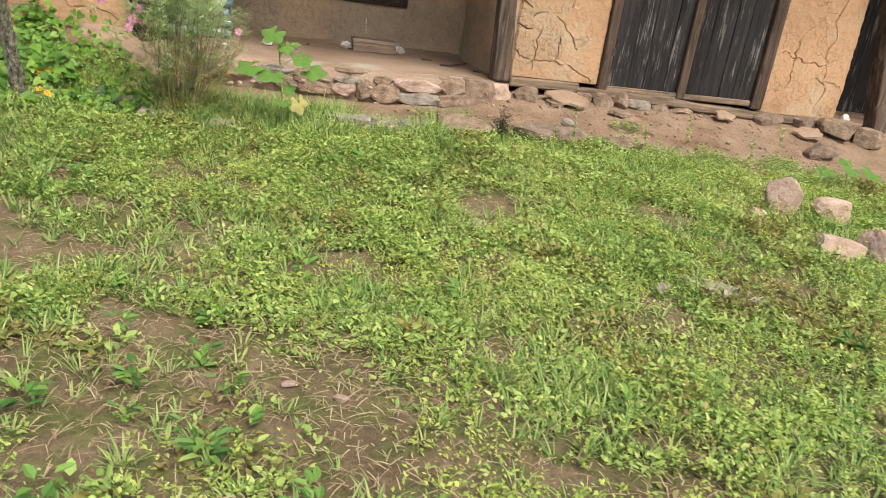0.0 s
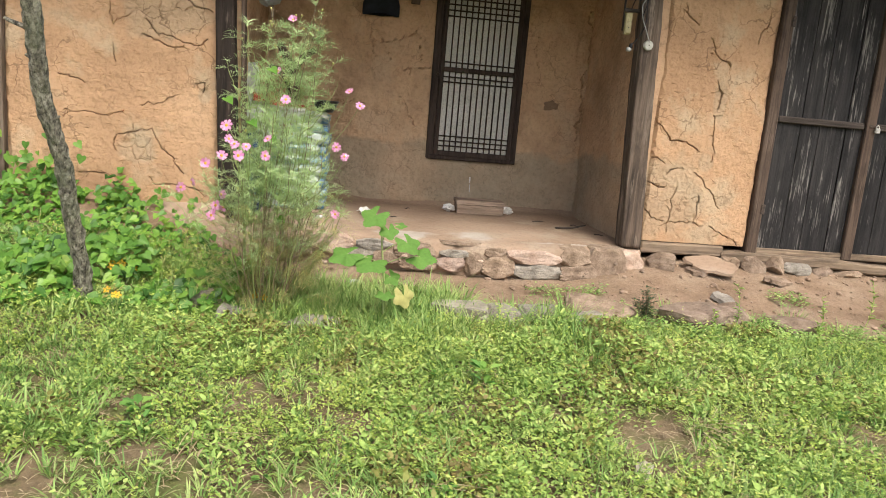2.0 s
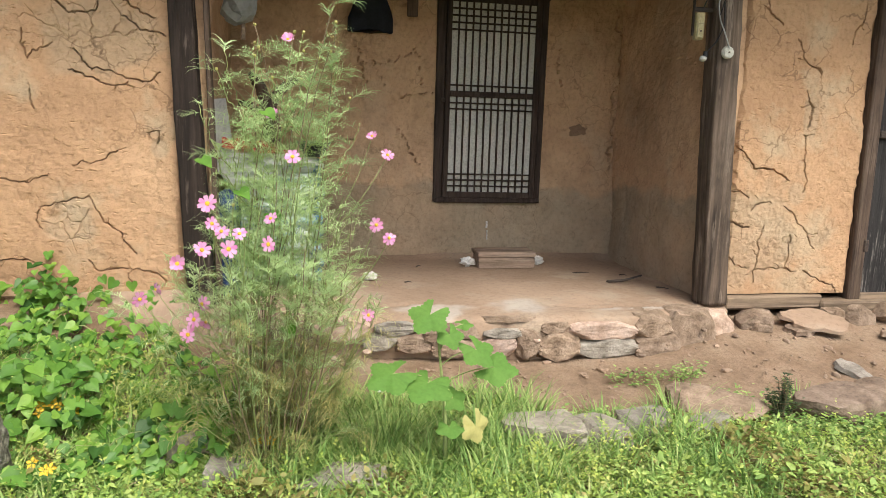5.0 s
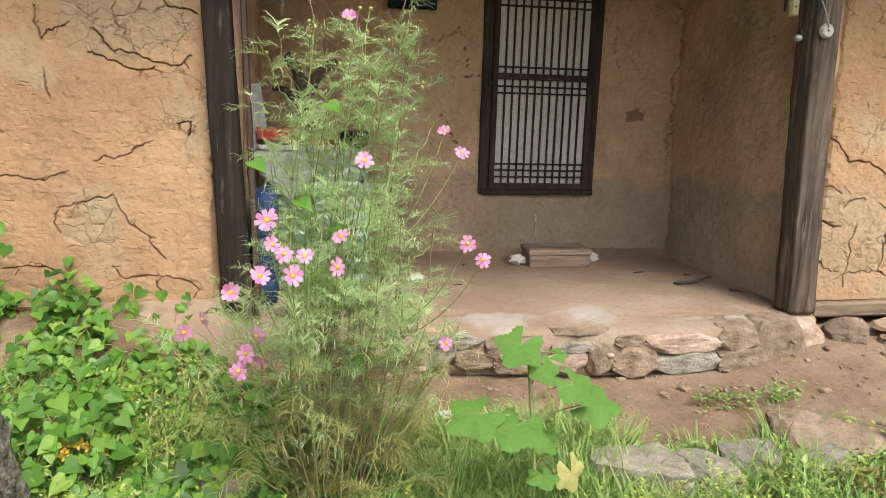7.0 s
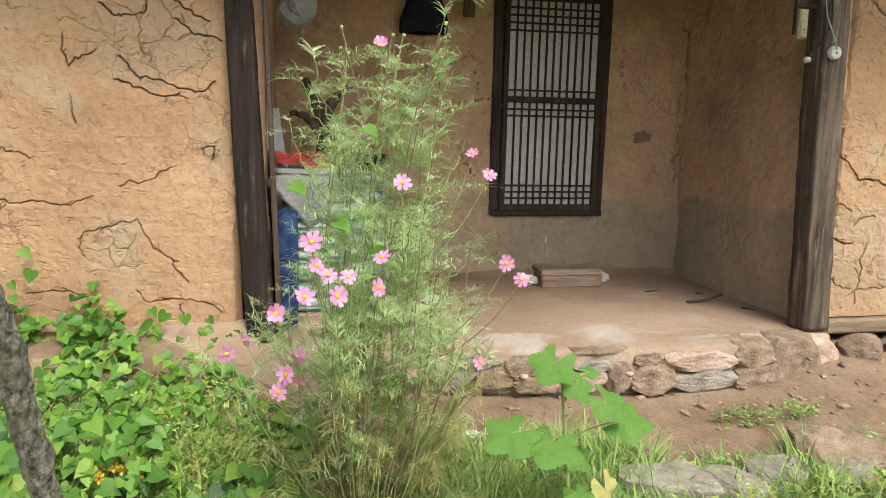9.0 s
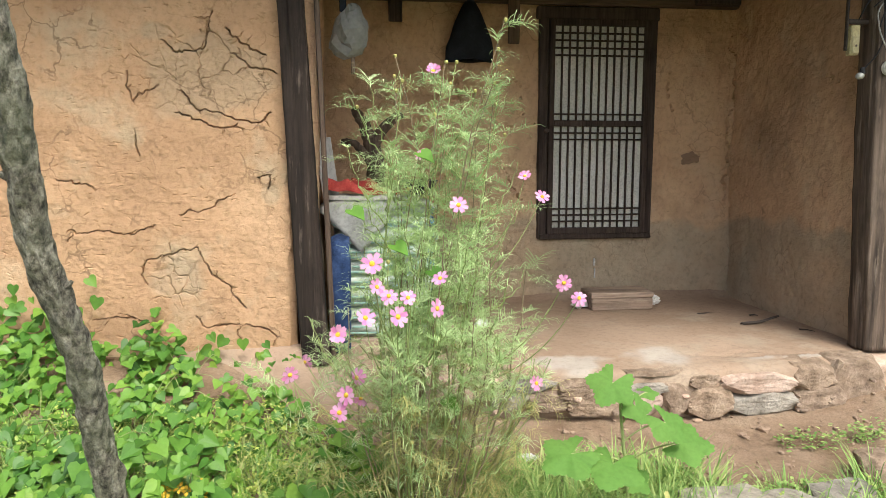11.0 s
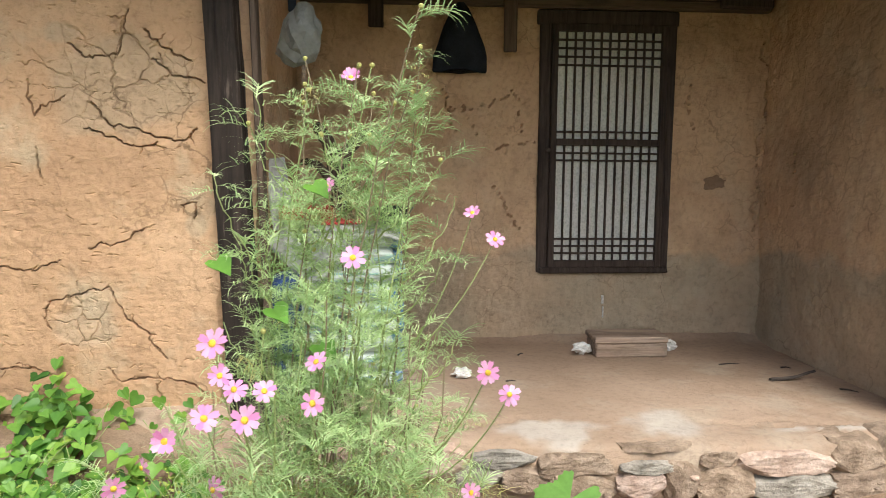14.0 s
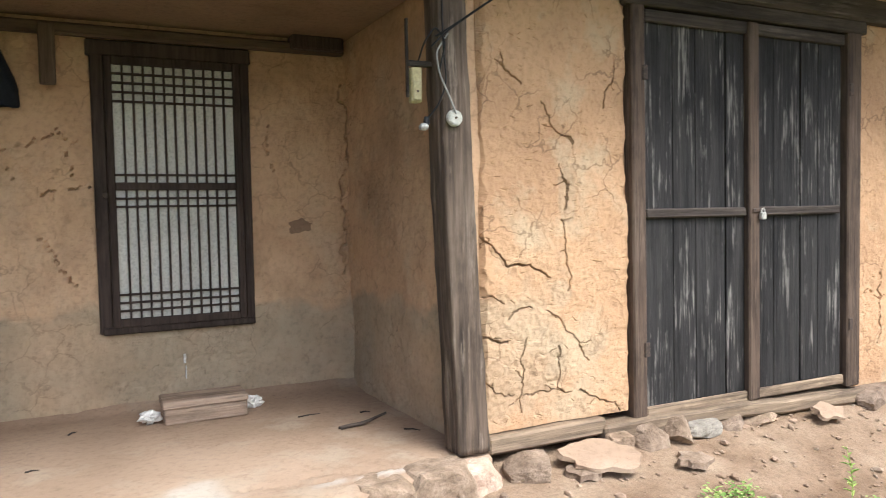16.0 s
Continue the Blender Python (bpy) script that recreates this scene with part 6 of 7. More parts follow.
    b.build("foliage", SHRUB, shrub)
    c.build("branch_growth", STEM_DRY, shrub)["kind"] = "stuff"
    # upright thin weeds
    for x, y, h in ((2.08, 4.72, 0.34), (2.75, 4.95, 0.26), (3.25, 5.2, 0.30), (1.9, 4.62, 0.22), (3.7, 5.0, 0.26), (2.5, 4.6, 0.2), (4.1, 5.2, 0.3)):
        w = thing("tall_weed", (x, y, gz(x, y)), "thin upright green weed with narrow leaves", "weed", "upright weeds on the bank")
        b = Batch()
        t = np.linspace(0, 1, 8)[:, None]
        axis = np.concatenate([0.03 * np.sin(3 * t), 0.02 * t, h * t], 1)
        b.tube(axis, 0.0028, 0.0012, 4)
        k = 34
        s = rng.uniform(0.15, 1, k)
        a = rng.uniform(0, 6.283, k)
        b.leaves(OVAL, np.stack([0.03 * np.sin(3 * s), 0.02 * s, h * s], -1), np.stack([np.cos(a), np.sin(a), rng.uniform(0.1, 0.7, k)], -1), np.tile((0, 0, 1.0), (k, 1)), rng.uniform(0.02, 0.045, k), 0.011)
        b.build("shoot", WEED, w)


SHRUB = leaf_material("dark_shrub_leaves", [(0.12, (0.03, 0.05, 0.022)), (0.5, (0.055, 0.085, 0.035)), (0.95, (0.10, 0.13, 0.05))], 0.2)
build_bank_growth()


# ---- things on the porch ----
def sack_material(name, base, ink, ink2, cover):
    m, n, l, p = nodes_of(name)
    oi = n.new("ShaderNodeObjectInfo")
    c = ramp(n, l, noise_node(n, l, 9, 4, 0.5, (0.6, 0.6, 3.0), shift=True), [(0.30, base), (cover, base), (cover + 0.04, ink), (cover + 0.16, ink2), (1.0, ink2)])
    weave = noise_node(n, l, 220, 2, 0.5, (1, 1, 0.3))
    c = mix(n, l, 0.5, c, ramp(n, l, noise_node(n, l, 14, 5), [(0.3, grey(0.6)), (0.6, grey(1))]), "MULTIPLY")
    l.new(c, p.inputs["Base Color"])
    p.inputs["Roughness"].default_value = 0.45
    bump(n, l, p, maths(n, l, "ADD", weave, maths(n, l, "MULTIPLY", noise_node(n, l, 24, 4), 2.0)), 0.5, 0.004)
    return m


SACK_PALE = sack_material("printed_pale_sack", (0.46, 0.51, 0.45), (0.32, 0.46, 0.38), (0.22, 0.38, 0.38), 0.58)
SACK_BLUE = sack_material("printed_blue_sack", (0.10, 0.22, 0.36), (0.36, 0.46, 0.46), (0.04, 0.10, 0.24), 0.50)
SHEET = rough_material("grey_plastic_sheet", (0.60, 0.60, 0.56), (0.72, 0.72, 0.68), (0.80, 0.80, 0.76), 8, 60, 0.5, 0.004, 0.4, 0.4)
BLUE_CLOTH = rough_material("dark_blue_cloth", (0.012, 0.022, 0.06), (0.025, 0.05, 0.13), (0.06, 0.10, 0.22), 14, 90, 0.8, 0.006)
BLACK_CLOTH = rough_material("black_bag_cloth", (0.008, 0.010, 0.016), (0.014, 0.018, 0.026), (0.024, 0.030, 0.042), 10, 120, 0.75, 0.003)
RED = rough_material("faded_red_canvas", (0.30, 0.035, 0.03), (0.42, 0.06, 0.05), (0.50, 0.11, 0.09), 20, 120, 0.8, 0.003)
RUBBER = rough_material("white_rubber", (0.52, 0.50, 0.46), (0.62, 0.60, 0.56), (0.68, 0.66, 0.62), 30, 120, 0.7, 0.002)
DRIFTWOOD = wood_material("dark_root_wood", (0.05, 0.034, 0.026), (0.14, 0.098, 0.072), (0.28, 0.21, 0.16), "Z", 18, 0.5)
BOARD = rough_material("pale_board", (0.50, 0.49, 0.46), (0.60, 0.59, 0.56), (0.68, 0.67, 0.64), 4, 50, 0.6, 0.002, 0.3)
WHITE_PAPER = rough_material("crumpled_white_paper", (0.66, 0.65, 0.62), (0.76, 0.75, 0.72), (0.82, 0.81, 0.79), 30, 90, 0.85, 0.003)
PLASTIC_BROWN = rough_material("dark_glazed_plastic", (0.01, 0.01, 0.01), (0.018, 0.017, 0.018), (0.03, 0.03, 0.03), 12, 90, 0.3, 0.001, 0.2, 0.5)
YELLOWED = rough_material("yellowed_plastic", (0.36, 0.31, 0.15), (0.46, 0.40, 0.21), (0.52, 0.47, 0.28), 20, 90, 0.5, 0.001, 0.2, 0.4)
PORCELAIN = rough_material("white_porcelain", (0.34, 0.34, 0.31), (0.46, 0.46, 0.42), (0.55, 0.55, 0.51), 30, 90, 0.3, 0.001, 0.2, 0.5)
CABLE = rough_material("black_cable", (0.012, 0.012, 0.013), (0.02, 0.02, 0.022), (0.04, 0.04, 0.04), 30, 90, 0.6, 0.001)
CABLE_GREY = rough_material("grey_cable", (0.26, 0.26, 0.25), (0.36, 0.36, 0.34), (0.45, 0.45, 0.43), 30, 90, 0.6, 0.001)


def pillow(w, d, h, seed, sag=0.15, cuts=7):
    """A filled or folded sack: a soft block with bulging faces and creases, resting on z = 0."""
    bm = bmesh.new()
    bmesh.ops.create_cube(bm, size=2.0)
    bmesh.ops.subdivide_edges(bm, edges=bm.edges[:], cuts=cuts, use_grid_fill=True)
    off = Vector((seed * 3.1, seed * 1.3, seed * 0.7))
    for v in bm.verts:
        x, y, z = v.co
        ex = (1 - 0.10 * z * z) * (1 - 0.05 * y * y)
        q = Vector((x * ex, y * (1 - 0.10 * z * z) * (1 - 0.05 * x * x), z * (1 - sag * (x * x + y * y) * 0.5)))
        f = noise.noise(Vector((q.x * 2.2, q.y * 2.2, q.z * 1.2)) + off)
        f2 = noise.noise(Vector((q.x * 5, q.y * 5, q.z * 2)) - off)
        q *= 1 + 0.05 * f
        v.co = Vector((q.x * w / 2, q.y * d / 2, (q.z + 1) * h / 2 + 0.006 * f2))
    lo = min(v.co.z for v in bm.verts)
    for v in bm.verts:
        v.co.z -= lo
    return bm


def crumple(size, seed, flat=0.6):
    rng = random.Random(seed)
    bm = bmesh.new()
    bmesh.ops.create_icosphere(bm, subdivisions=3, radius=size)
    off = Vector((seed * 2.3, seed, 0))
    for v in bm.verts:
        n = v.co.normalized()
        r = 0.72 + 0.5 * abs(noise.noise(n * 1.9 + off)) + 0.30 * noise.cell(n * 2.6 + off)
        v.co = Vector((n.x * size * r * 1.1, n.y * size * r * 0.8, n.z * size * r * flat))
    lo = min(v.co.z for v in bm.verts)
    for v in bm.verts:
        v.co.z -= lo + 0.001
    return bm


def floor_at(x, y):
    return FLOOR + 0.03 * max(0.0, min(1.0, 0.1 - x))


def build_sacks():
    x0, y0 = -0.525, 6.64
    base = floor_at(x0, y0) - 0.004
    o = link_mesh("pallet_board", boxed((-0.27, -0.36, 0), (0.345, 0.42, 0.035), 0.004, 0.004), WOOD_BLOCK)
    o.location = (x0, y0 + 0.02, base)
    tagged(o, "grey-brown wooden board under a stack of sacks", "board")
    z = base + 0.034
    hs = (0.085, 0.075, 0.082, 0.070, 0.080, 0.072, 0.078, 0.070, 0.066)
    for k, h in enumerate(hs):
        sack = thing("folded_sack", (x0 + 0.012 * math.sin(k * 2.3), y0 + 0.014 * math.cos(k * 1.7), z), "folded pale woven-plastic sack with green printing in a stack", "sack", "stack of folded sacks")
        part("body", pillow(0.50, 0.66, h + 0.012, 600 + k), SACK_PALE, sack)
        part("side_fold", pillow(0.09, 0.60, h * 0.92, 640 + k), SACK_BLUE, sack, "blue-printed folded side").location = (0.235, 0.02, 0.002)
        for j in range(2):
            part("printed_band", boxed((-0.20 + 0.05 * j, -0.333, h * (0.28 + 0.36 * j)), (0.08 + 0.08 * j - 0.02 * (k % 3), -0.322, h * (0.40 + 0.36 * j)), 0.002), SACK_TEAL, sack)
        z += h
    top = z + 0.008
    # the plastic sheet spread over the stack, a corner hanging in front
    bm = bmesh.new()
    nx, ny = 26, 30
    grid = {}
    for i in range(nx + 1):
        for j in range(ny + 1):
            u, v = i / nx, j / ny
            x = -0.30 + 0.58 * u
            drop = 0.02 + 0.24 * max(0.0, 1 - abs(u - 0.34) / 0.36)
            s = -0.34 - drop + v * (0.70 + drop)
            if s < -0.345:
                y, zz = -0.352 - 0.03 * noise.noise(Vector((x * 9, s * 5, 0))), (s + 0.345)
            else:
                y, zz = s, 0.0
            zz += 0.010 * noise.noise(Vector((x * 12, s * 12, 4))) - 0.025 * max(0, abs(2 * u - 1) - 0.8) * 5
            grid[i, j] = bm.verts.new((x, y, zz + 0.012))
    for i in range(nx):
        for j in range(ny):
            bm.faces.new((grid[i, j], grid[i + 1, j], grid[i + 1, j + 1], grid[i, j + 1]))
    bmesh.ops.solidify(bm, geom=bm.faces[:], thickness=0.003)
    o = link_mesh("plastic_sheet", bm, SHEET, smooth=True)
    o.location = (x0, y0, top - 0.006)
    tagged(o, "grey-white plastic sheet draped over the sacks", "sheet")
    top += 0.010
    # canvas shoes
    for k, (dx, dy, turn) in enumerate(((-0.13, -0.22, 84), (-0.02, -0.16, 70))):
        shoe = thing("canvas_shoe", pose(x0 + dx, y0 + dy, top, 0, 0, turn), "worn red canvas shoe with a white rubber sole", "shoe", "pair of shoes")
        outline = lambda t: (0.045 + 0.010 * math.sin(t * 6.0)) * (1 - max(0, (abs(2 * t - 1) - 0.72) / 0.28) ** 2 * 0.75)
        bm = bmesh.new()
        rows = []
        for i in range(17):
            t = i / 16
            w = outline(t)
            rise = 0.030 + 0.062 * min(1, max(0, (t - 0.28) / 0.34)) - 0.018 * math.exp(-((t - 0.80) / 0.10) ** 2)
            rows.append([bm.verts.new((w * math.cos(a), -0.13 + 0.26 * t, 0.016 + rise * (0.35 + 0.65 * math.sin(a)))) for a in [math.pi * j / 8 for j in range(9)]])
        for a, b in zip(rows, rows[1:]):
            for j in range(8):
                bm.faces.new((a[j], a[j + 1], b[j + 1], b[j]))
        bm.faces.new(rows[0])
        bm.faces.new(rows[-1][::-1])
        part("upper", bm, RED, shoe, "faded red canvas upper", True)
        bm = bmesh.new()
        lo = [bm.verts.new((s * (outline(i / 16) + 0.004), -0.134 + 0.268 * i / 16, 0.0)) for s in (1,) for i in range(17)] + [bm.verts.new((-(outline(i / 16) + 0.004), -0.134 + 0.268 * i / 16, 0.0)) for i in range(16, -1, -1)]
        f = bm.faces.new(lo)
        ext = bmesh.ops.extrude_face_region(bm, geom=[f])
        bmesh.ops.translate(bm, verts=[e for e in ext["geom"] if isinstance(e, bmesh.types.BMVert)], vec=(0, 0, 0.022))
        part("sole", bm, RUBBER, shoe, "white rubber sole")
        for j in range(4):
            part("lace", boxed((-0.022, -0.03 + 0.022 * j, 0.062 + 0.005 * j), (0.022, -0.024 + 0.022 * j, 0.068 + 0.005 * j), 0.002), RUBBER, shoe)
    # a forked root
    root = thing("forked_root", Matrix.Translation((x0 - 0.02, y0 + 0.10, top)) @ Matrix.Scale(1.0, 4), "dark forked piece of root wood standing upright", "root wood")
    for pts, r0, r1 in ((((0, 0, 0), (0.015, 0, 0.12), (0.005, 0, 0.22), (-0.015, 0.0, 0.32)), 0.056, 0.045), (((-0.01, 0, 0.26), (-0.035, -0.01, 0.36), (-0.09, -0.02, 0.45), (-0.10, -0.02, 0.47)), 0.042, 0.020),
                        (((0.0, 0, 0.28), (0.05, 0, 0.36), (0.12, 0.01, 0.43), (0.16, 0.01, 0.44)), 0.036, 0.018), (((-0.01, -0.01, 0.18), (-0.08, -0.03, 0.27), (-0.15, -0.03, 0.30), (-0.17, -0.03, 0.29)), 0.026, 0.012)):
        b = Batch()
        p = np.array(pts)
        t = np.linspace(0, 3, 19)
        q = np.stack([np.interp(t, range(4), p[:, i]) for i in range(3)], -1)
        q[1:-1] = (q[:-2] + q[1:-1] + q[2:]) / 3 + np.random.RandomState(len(q)).normal(0, 0.003, q[1:-1].shape)
        b.tube(q, r0, r1, 10)
        o = b.build("branch", DRIFTWOOD, root)
        o.data.shade_smooth()
    # a tangle of dry roots beside the shoes
    b = Batch()
    rng = np.random.RandomState(9)
    for k in range(40):
        c = np.array((0.06, -0.16, 0.03))
        a = rng.uniform(0, 6.283, 6)
        b.tube(c + np.stack([0.07 * np.cos(a), 0.05 * np.sin(a), rng.uniform(-0.025, 0.05, 6)], -1), 0.0016, 0.001, 3)
    o = b.build("dry_roots", STRAW)
    o.location = (x0, y0, top + 0.004)
    tagged(o, "tangle of thin dry brown roots on the sheet", "roots")
    # a dark bowl
    bm = bmesh.new()
    prof = ((0.0, 0.0), (0.055, 0.0), (0.075, 0.03), (0.095, 0.075), (0.105, 0.085), (0.098, 0.088), (0.085, 0.075), (0.06, 0.02), (0.0, 0.012))
    prev = None
    for r, zz in prof:
        ring = [bm.verts.new((r * math.cos(2 * math.pi * j / 28), r * math.sin(2 * math.pi * j / 28), zz)) for j in range(28)] if r else [bm.verts.new((0, 0, zz))]
        if prev:
            for j in range(28):
                a, b2 = prev[j % len(prev)], prev[(j + 1) % len(prev)]
                c, d = ring[j % len(ring)], ring[(j + 1) % len(ring)]
                bm.faces.new([q for i, q in enumerate((a, b2, d, c)) if q not in (a, b2, d, c)[:i]])
        prev = ring
    o = link_mesh("bowl", bm, PLASTIC_BROWN, smooth=True)
    o.location = (x0 + 0.235, y0 + 0.12, top - 0.002)
    tagged(o, "shiny black bowl on top of the sacks", "bowl")
    # a pale board leaning in the corner by the post
    o = link_mesh("leaning_board", boxed((-0.075, -0.006, 0), (0.075, 0.006, 0.31), 0.002), BOARD)
    o.matrix_world = pose(x0 - 0.245, y0 - 0.15, top + 0.002, -6, -5, 62)
    tagged(o, "pale grey board propped upright on the sacks", "board")
    # dark blue clothing pushed down beside the stack
    o = link_mesh("blue_cloth", pillow(0.11, 0.30, 0.56, 31, 0.1), BLUE_CLOTH, smooth=True)
    o.location = (-0.79 + 0.055, 6.24, floor_at(-0.78, 6.3) - 0.004)
    tagged(o, "dark blue cloth bundle between the post and sacks", "cloth")
    # a torn white scrap at the stack's foot
    o = link_mesh("paper_scrap", crumple(0.035, 8, 0.5), WHITE_PAPER)
    o.location = (-0.28, 6.30, FLOOR - 0.002)
    tagged(o, "torn white scrap against the stack of sacks", "paper scrap")


SACK_TEAL = rough_material("teal_print", (0.22, 0.38, 0.33), (0.28, 0.44, 0.38), (0.34, 0.48, 0.42), 20, 90, 0.5, 0.001)
build_sacks()


def build_porch_clutter():
    # a low wooden step under the lattice door
    step = thing("wooden_step", pose(1.015, 7.13, floor_at(1.0, 7.1) + 0.001, 0, 0, -1), "old low wooden step block with a split top", "step")
    part("top", boxed((-0.205, -0.10, 0.075), (0.205, 0.115, 0.112), 0.006, 0.003), WOOD_BLOCK, step)
    part("front", boxed((-0.195, -0.095, 0.0), (0.20, -0.07, 0.074), 0.004, 0.003), WOOD_BLOCK, step)
    part("side", boxed((-0.195, -0.069, 0.0), (-0.17, 0.11, 0.074), 0.004, 0.003), WOOD_BLOCK, step)
    part("side", boxed((0.175, -0.069, 0.0), (0.20, 0.11, 0.074), 0.004, 0.003), WOOD_BLOCK, step)
    for x, y, s, k in ((0.755, 7.10, 0.050, 3), (1.265, 7.17, 0.055, 5)):
        o = link_mesh("crumpled_paper", crumple(s, k, 0.65), WHITE_PAPER)
        o.location = (x, y, floor_at(x, y) + (0.0 if k == 3 else 0.0))
        tagged(o, "crumpled white tissue on the clay floor beside the step", "paper")
    o = link_mesh("paper_cup", crumple(0.045, 12, 0.6), WHITE_PAPER)
    o.location = (0.045, 6.66, floor_at(0, 6.66))
    tagged(o, "crushed white paper cup lying on the floor", "paper cup")
    b = Batch()
    t = np.linspace(0, 1, 9)[:, None]
    b.tube(np.concatenate([0.25 * t, 0.04 * t + 0.006 * np.sin(9 * t), 0.012 + 0.03 * t ** 2], 1), 0.011, 0.006, 7)
    o = b.build("stick", WOOD_RAIL)
    o.location = (1.53, 6.53, floor_at(1.5, 6.5))
    tagged(o, "short dark stick lying on the porch floor", "stick")
    for k, (x, y, ln, a) in enumerate(((1.42, 6.85, 0.12, 0.1), (1.72, 6.78, 0.05, -0.3), (0.25, 6.60, 0.05, 0.2), (1.80, 6.40, 0.08, -0.8), (0.40, 7.1, 0.05, 0.8))):
        b = Batch()
        b.tube(np.array([(0, 0, 0.004), (ln * 0.5 * math.cos(a), ln * 0.5 * math.sin(a), 0.008), (ln * math.cos(a), ln * math.sin(a), 0.004)]), 0.005, 0.002, 5)
        o = b.build("twig", WOOD_RAIL)
        o.location = (x, y, floor_at(x, y))
        tagged(o, "small dark twig on the clay floor", "twig", "twigs on the porch floor")
    # black cloth bag on the back wall
    bm = bmesh.new()
    rows = []
    for i in range(15):
        t = i / 14
        w = 0.022 + 0.132 * min(1, (t * 1.25)) ** 0.75
        d = 0.02 + 0.045 * math.sin(math.pi * min(1, 0.15 + t * 0.8))
        z = -0.37 * t
        rows.append([bm.verts.new((w * math.cos(a) * (1 + 0.05 * noise.noise(Vector((a, t * 4, 1)))), d * math.sin(a) - d * 0.9 - 0.003, z + 0.012 * math.sin(a * 3) * t)) for a in [2 * math.pi * j / 20 for j in range(20)]])
    for a, b2 in zip(rows, rows[1:]):
        for j in range(20):
            bm.faces.new((a[j], a[(j + 1) % 20], b2[(j + 1) % 20], b2[j]))
    bm.faces.new(rows[0])
    bm.faces.new(rows[-1][::-1])
    bag = thing("hanging_bag", (0.095, BACK - 0.014, 2.42), "black cloth bag hanging on the clay back wall", "bag")
    part("bag_body", bm, BLACK_CLOTH, bag, smooth=True)
    part("loop", boxed((-0.012, -0.03, -0.01), (0.012, -0.012, 0.06), 0.004), BLACK_CLOTH, bag)
    # wooden pegs and slats hanging from the back beam
    for x, w, h, mat, lab in ((-0.375, 0.085, 0.18, WOOD_LATTICE, "dark board hanging from the back beam"), (0.375, 0.075, 0.30, WOOD_STILE, "brown slat hanging from the back beam")):
        o = link_mesh("wooden_board", boxed((-w / 2, -0.02, -h), (w / 2, 0, 0), 0.006, 0.003), mat)
        o.location = (x, 7.388, 2.455)
        tagged(o, lab, "slat")
    # a clear plastic bag hung inside the left post
    bm = bmesh.new()
    bmesh.ops.create_icosphere(bm, subdivisions=3, radius=1)
    for v in bm.verts:
        n = v.co.copy()
        r = 1 + 0.28 * noise.noise(n * 1.7) + 0.22 * abs(noise.noise(n * 3.7)) - 0.1 * noise.cell(n * 2.4)
        v.co = Vector((n.x * 0.085 * r * (1 - 0.35 * n.z), n.y * 0.05 * r, n.z * 0.115 * r + 0.25 * n.x * 0.085))
    bag = thing("plastic_bag", (-0.665, 6.28, 2.04), "grey translucent plastic bag hanging inside the post", "bag")
    part("bag_body", bm, SHEET_THIN, bag)
    part("handle", boxed((-0.05, -0.01, 0.09), (-0.02, 0.01, 0.42), 0.004, 0.004), BLACK_CLOTH, bag, "dark strap from the beam")
    part("tag", boxed((0.0, -0.008, -0.20), (0.02, 0.008, -0.10), 0.004), WOOD_SILL, bag, "short wooden handle end")
    # a scar where the plaster has come away
    for x, z, w, h, k in ((1.635, 1.44, 0.13, 0.08, 31), (1.60, 1.415, 0.07, 0.05, 34)):
        o = link_mesh("plaster_scar", slab_mesh(w, h, 0.004, k, 25), MUD_CEILING)
        o.matrix_world = pose(x, BACK - 0.004, z, 90, 0, 0)
        tagged(o, "dark scar where wall plaster has come away", "plaster scar", kind="structure")
    # white smear of chalk or lime on the wall
    for x, z, w, h in ((0.97, 0.735, 0.012, 0.05), (0.975, 0.66, 0.006, 0.07)):
        o = link_mesh("lime_smear", boxed((-w / 2, -0.005, -h / 2), (w / 2, 0.01, h / 2), 0.002), WHITE_PAPER)
        o.location = (x, BACK - 0.004, z)
        tagged(o, "small white smear dried on the clay wall", "smear")


SHEET_THIN = leaf_material("thin_plastic_film", [(0.1, (0.22, 0.22, 0.20)), (0.9, (0.38, 0.38, 0.35))], 0.4, 0.3, 6, 0.5)
build_porch_clutter()


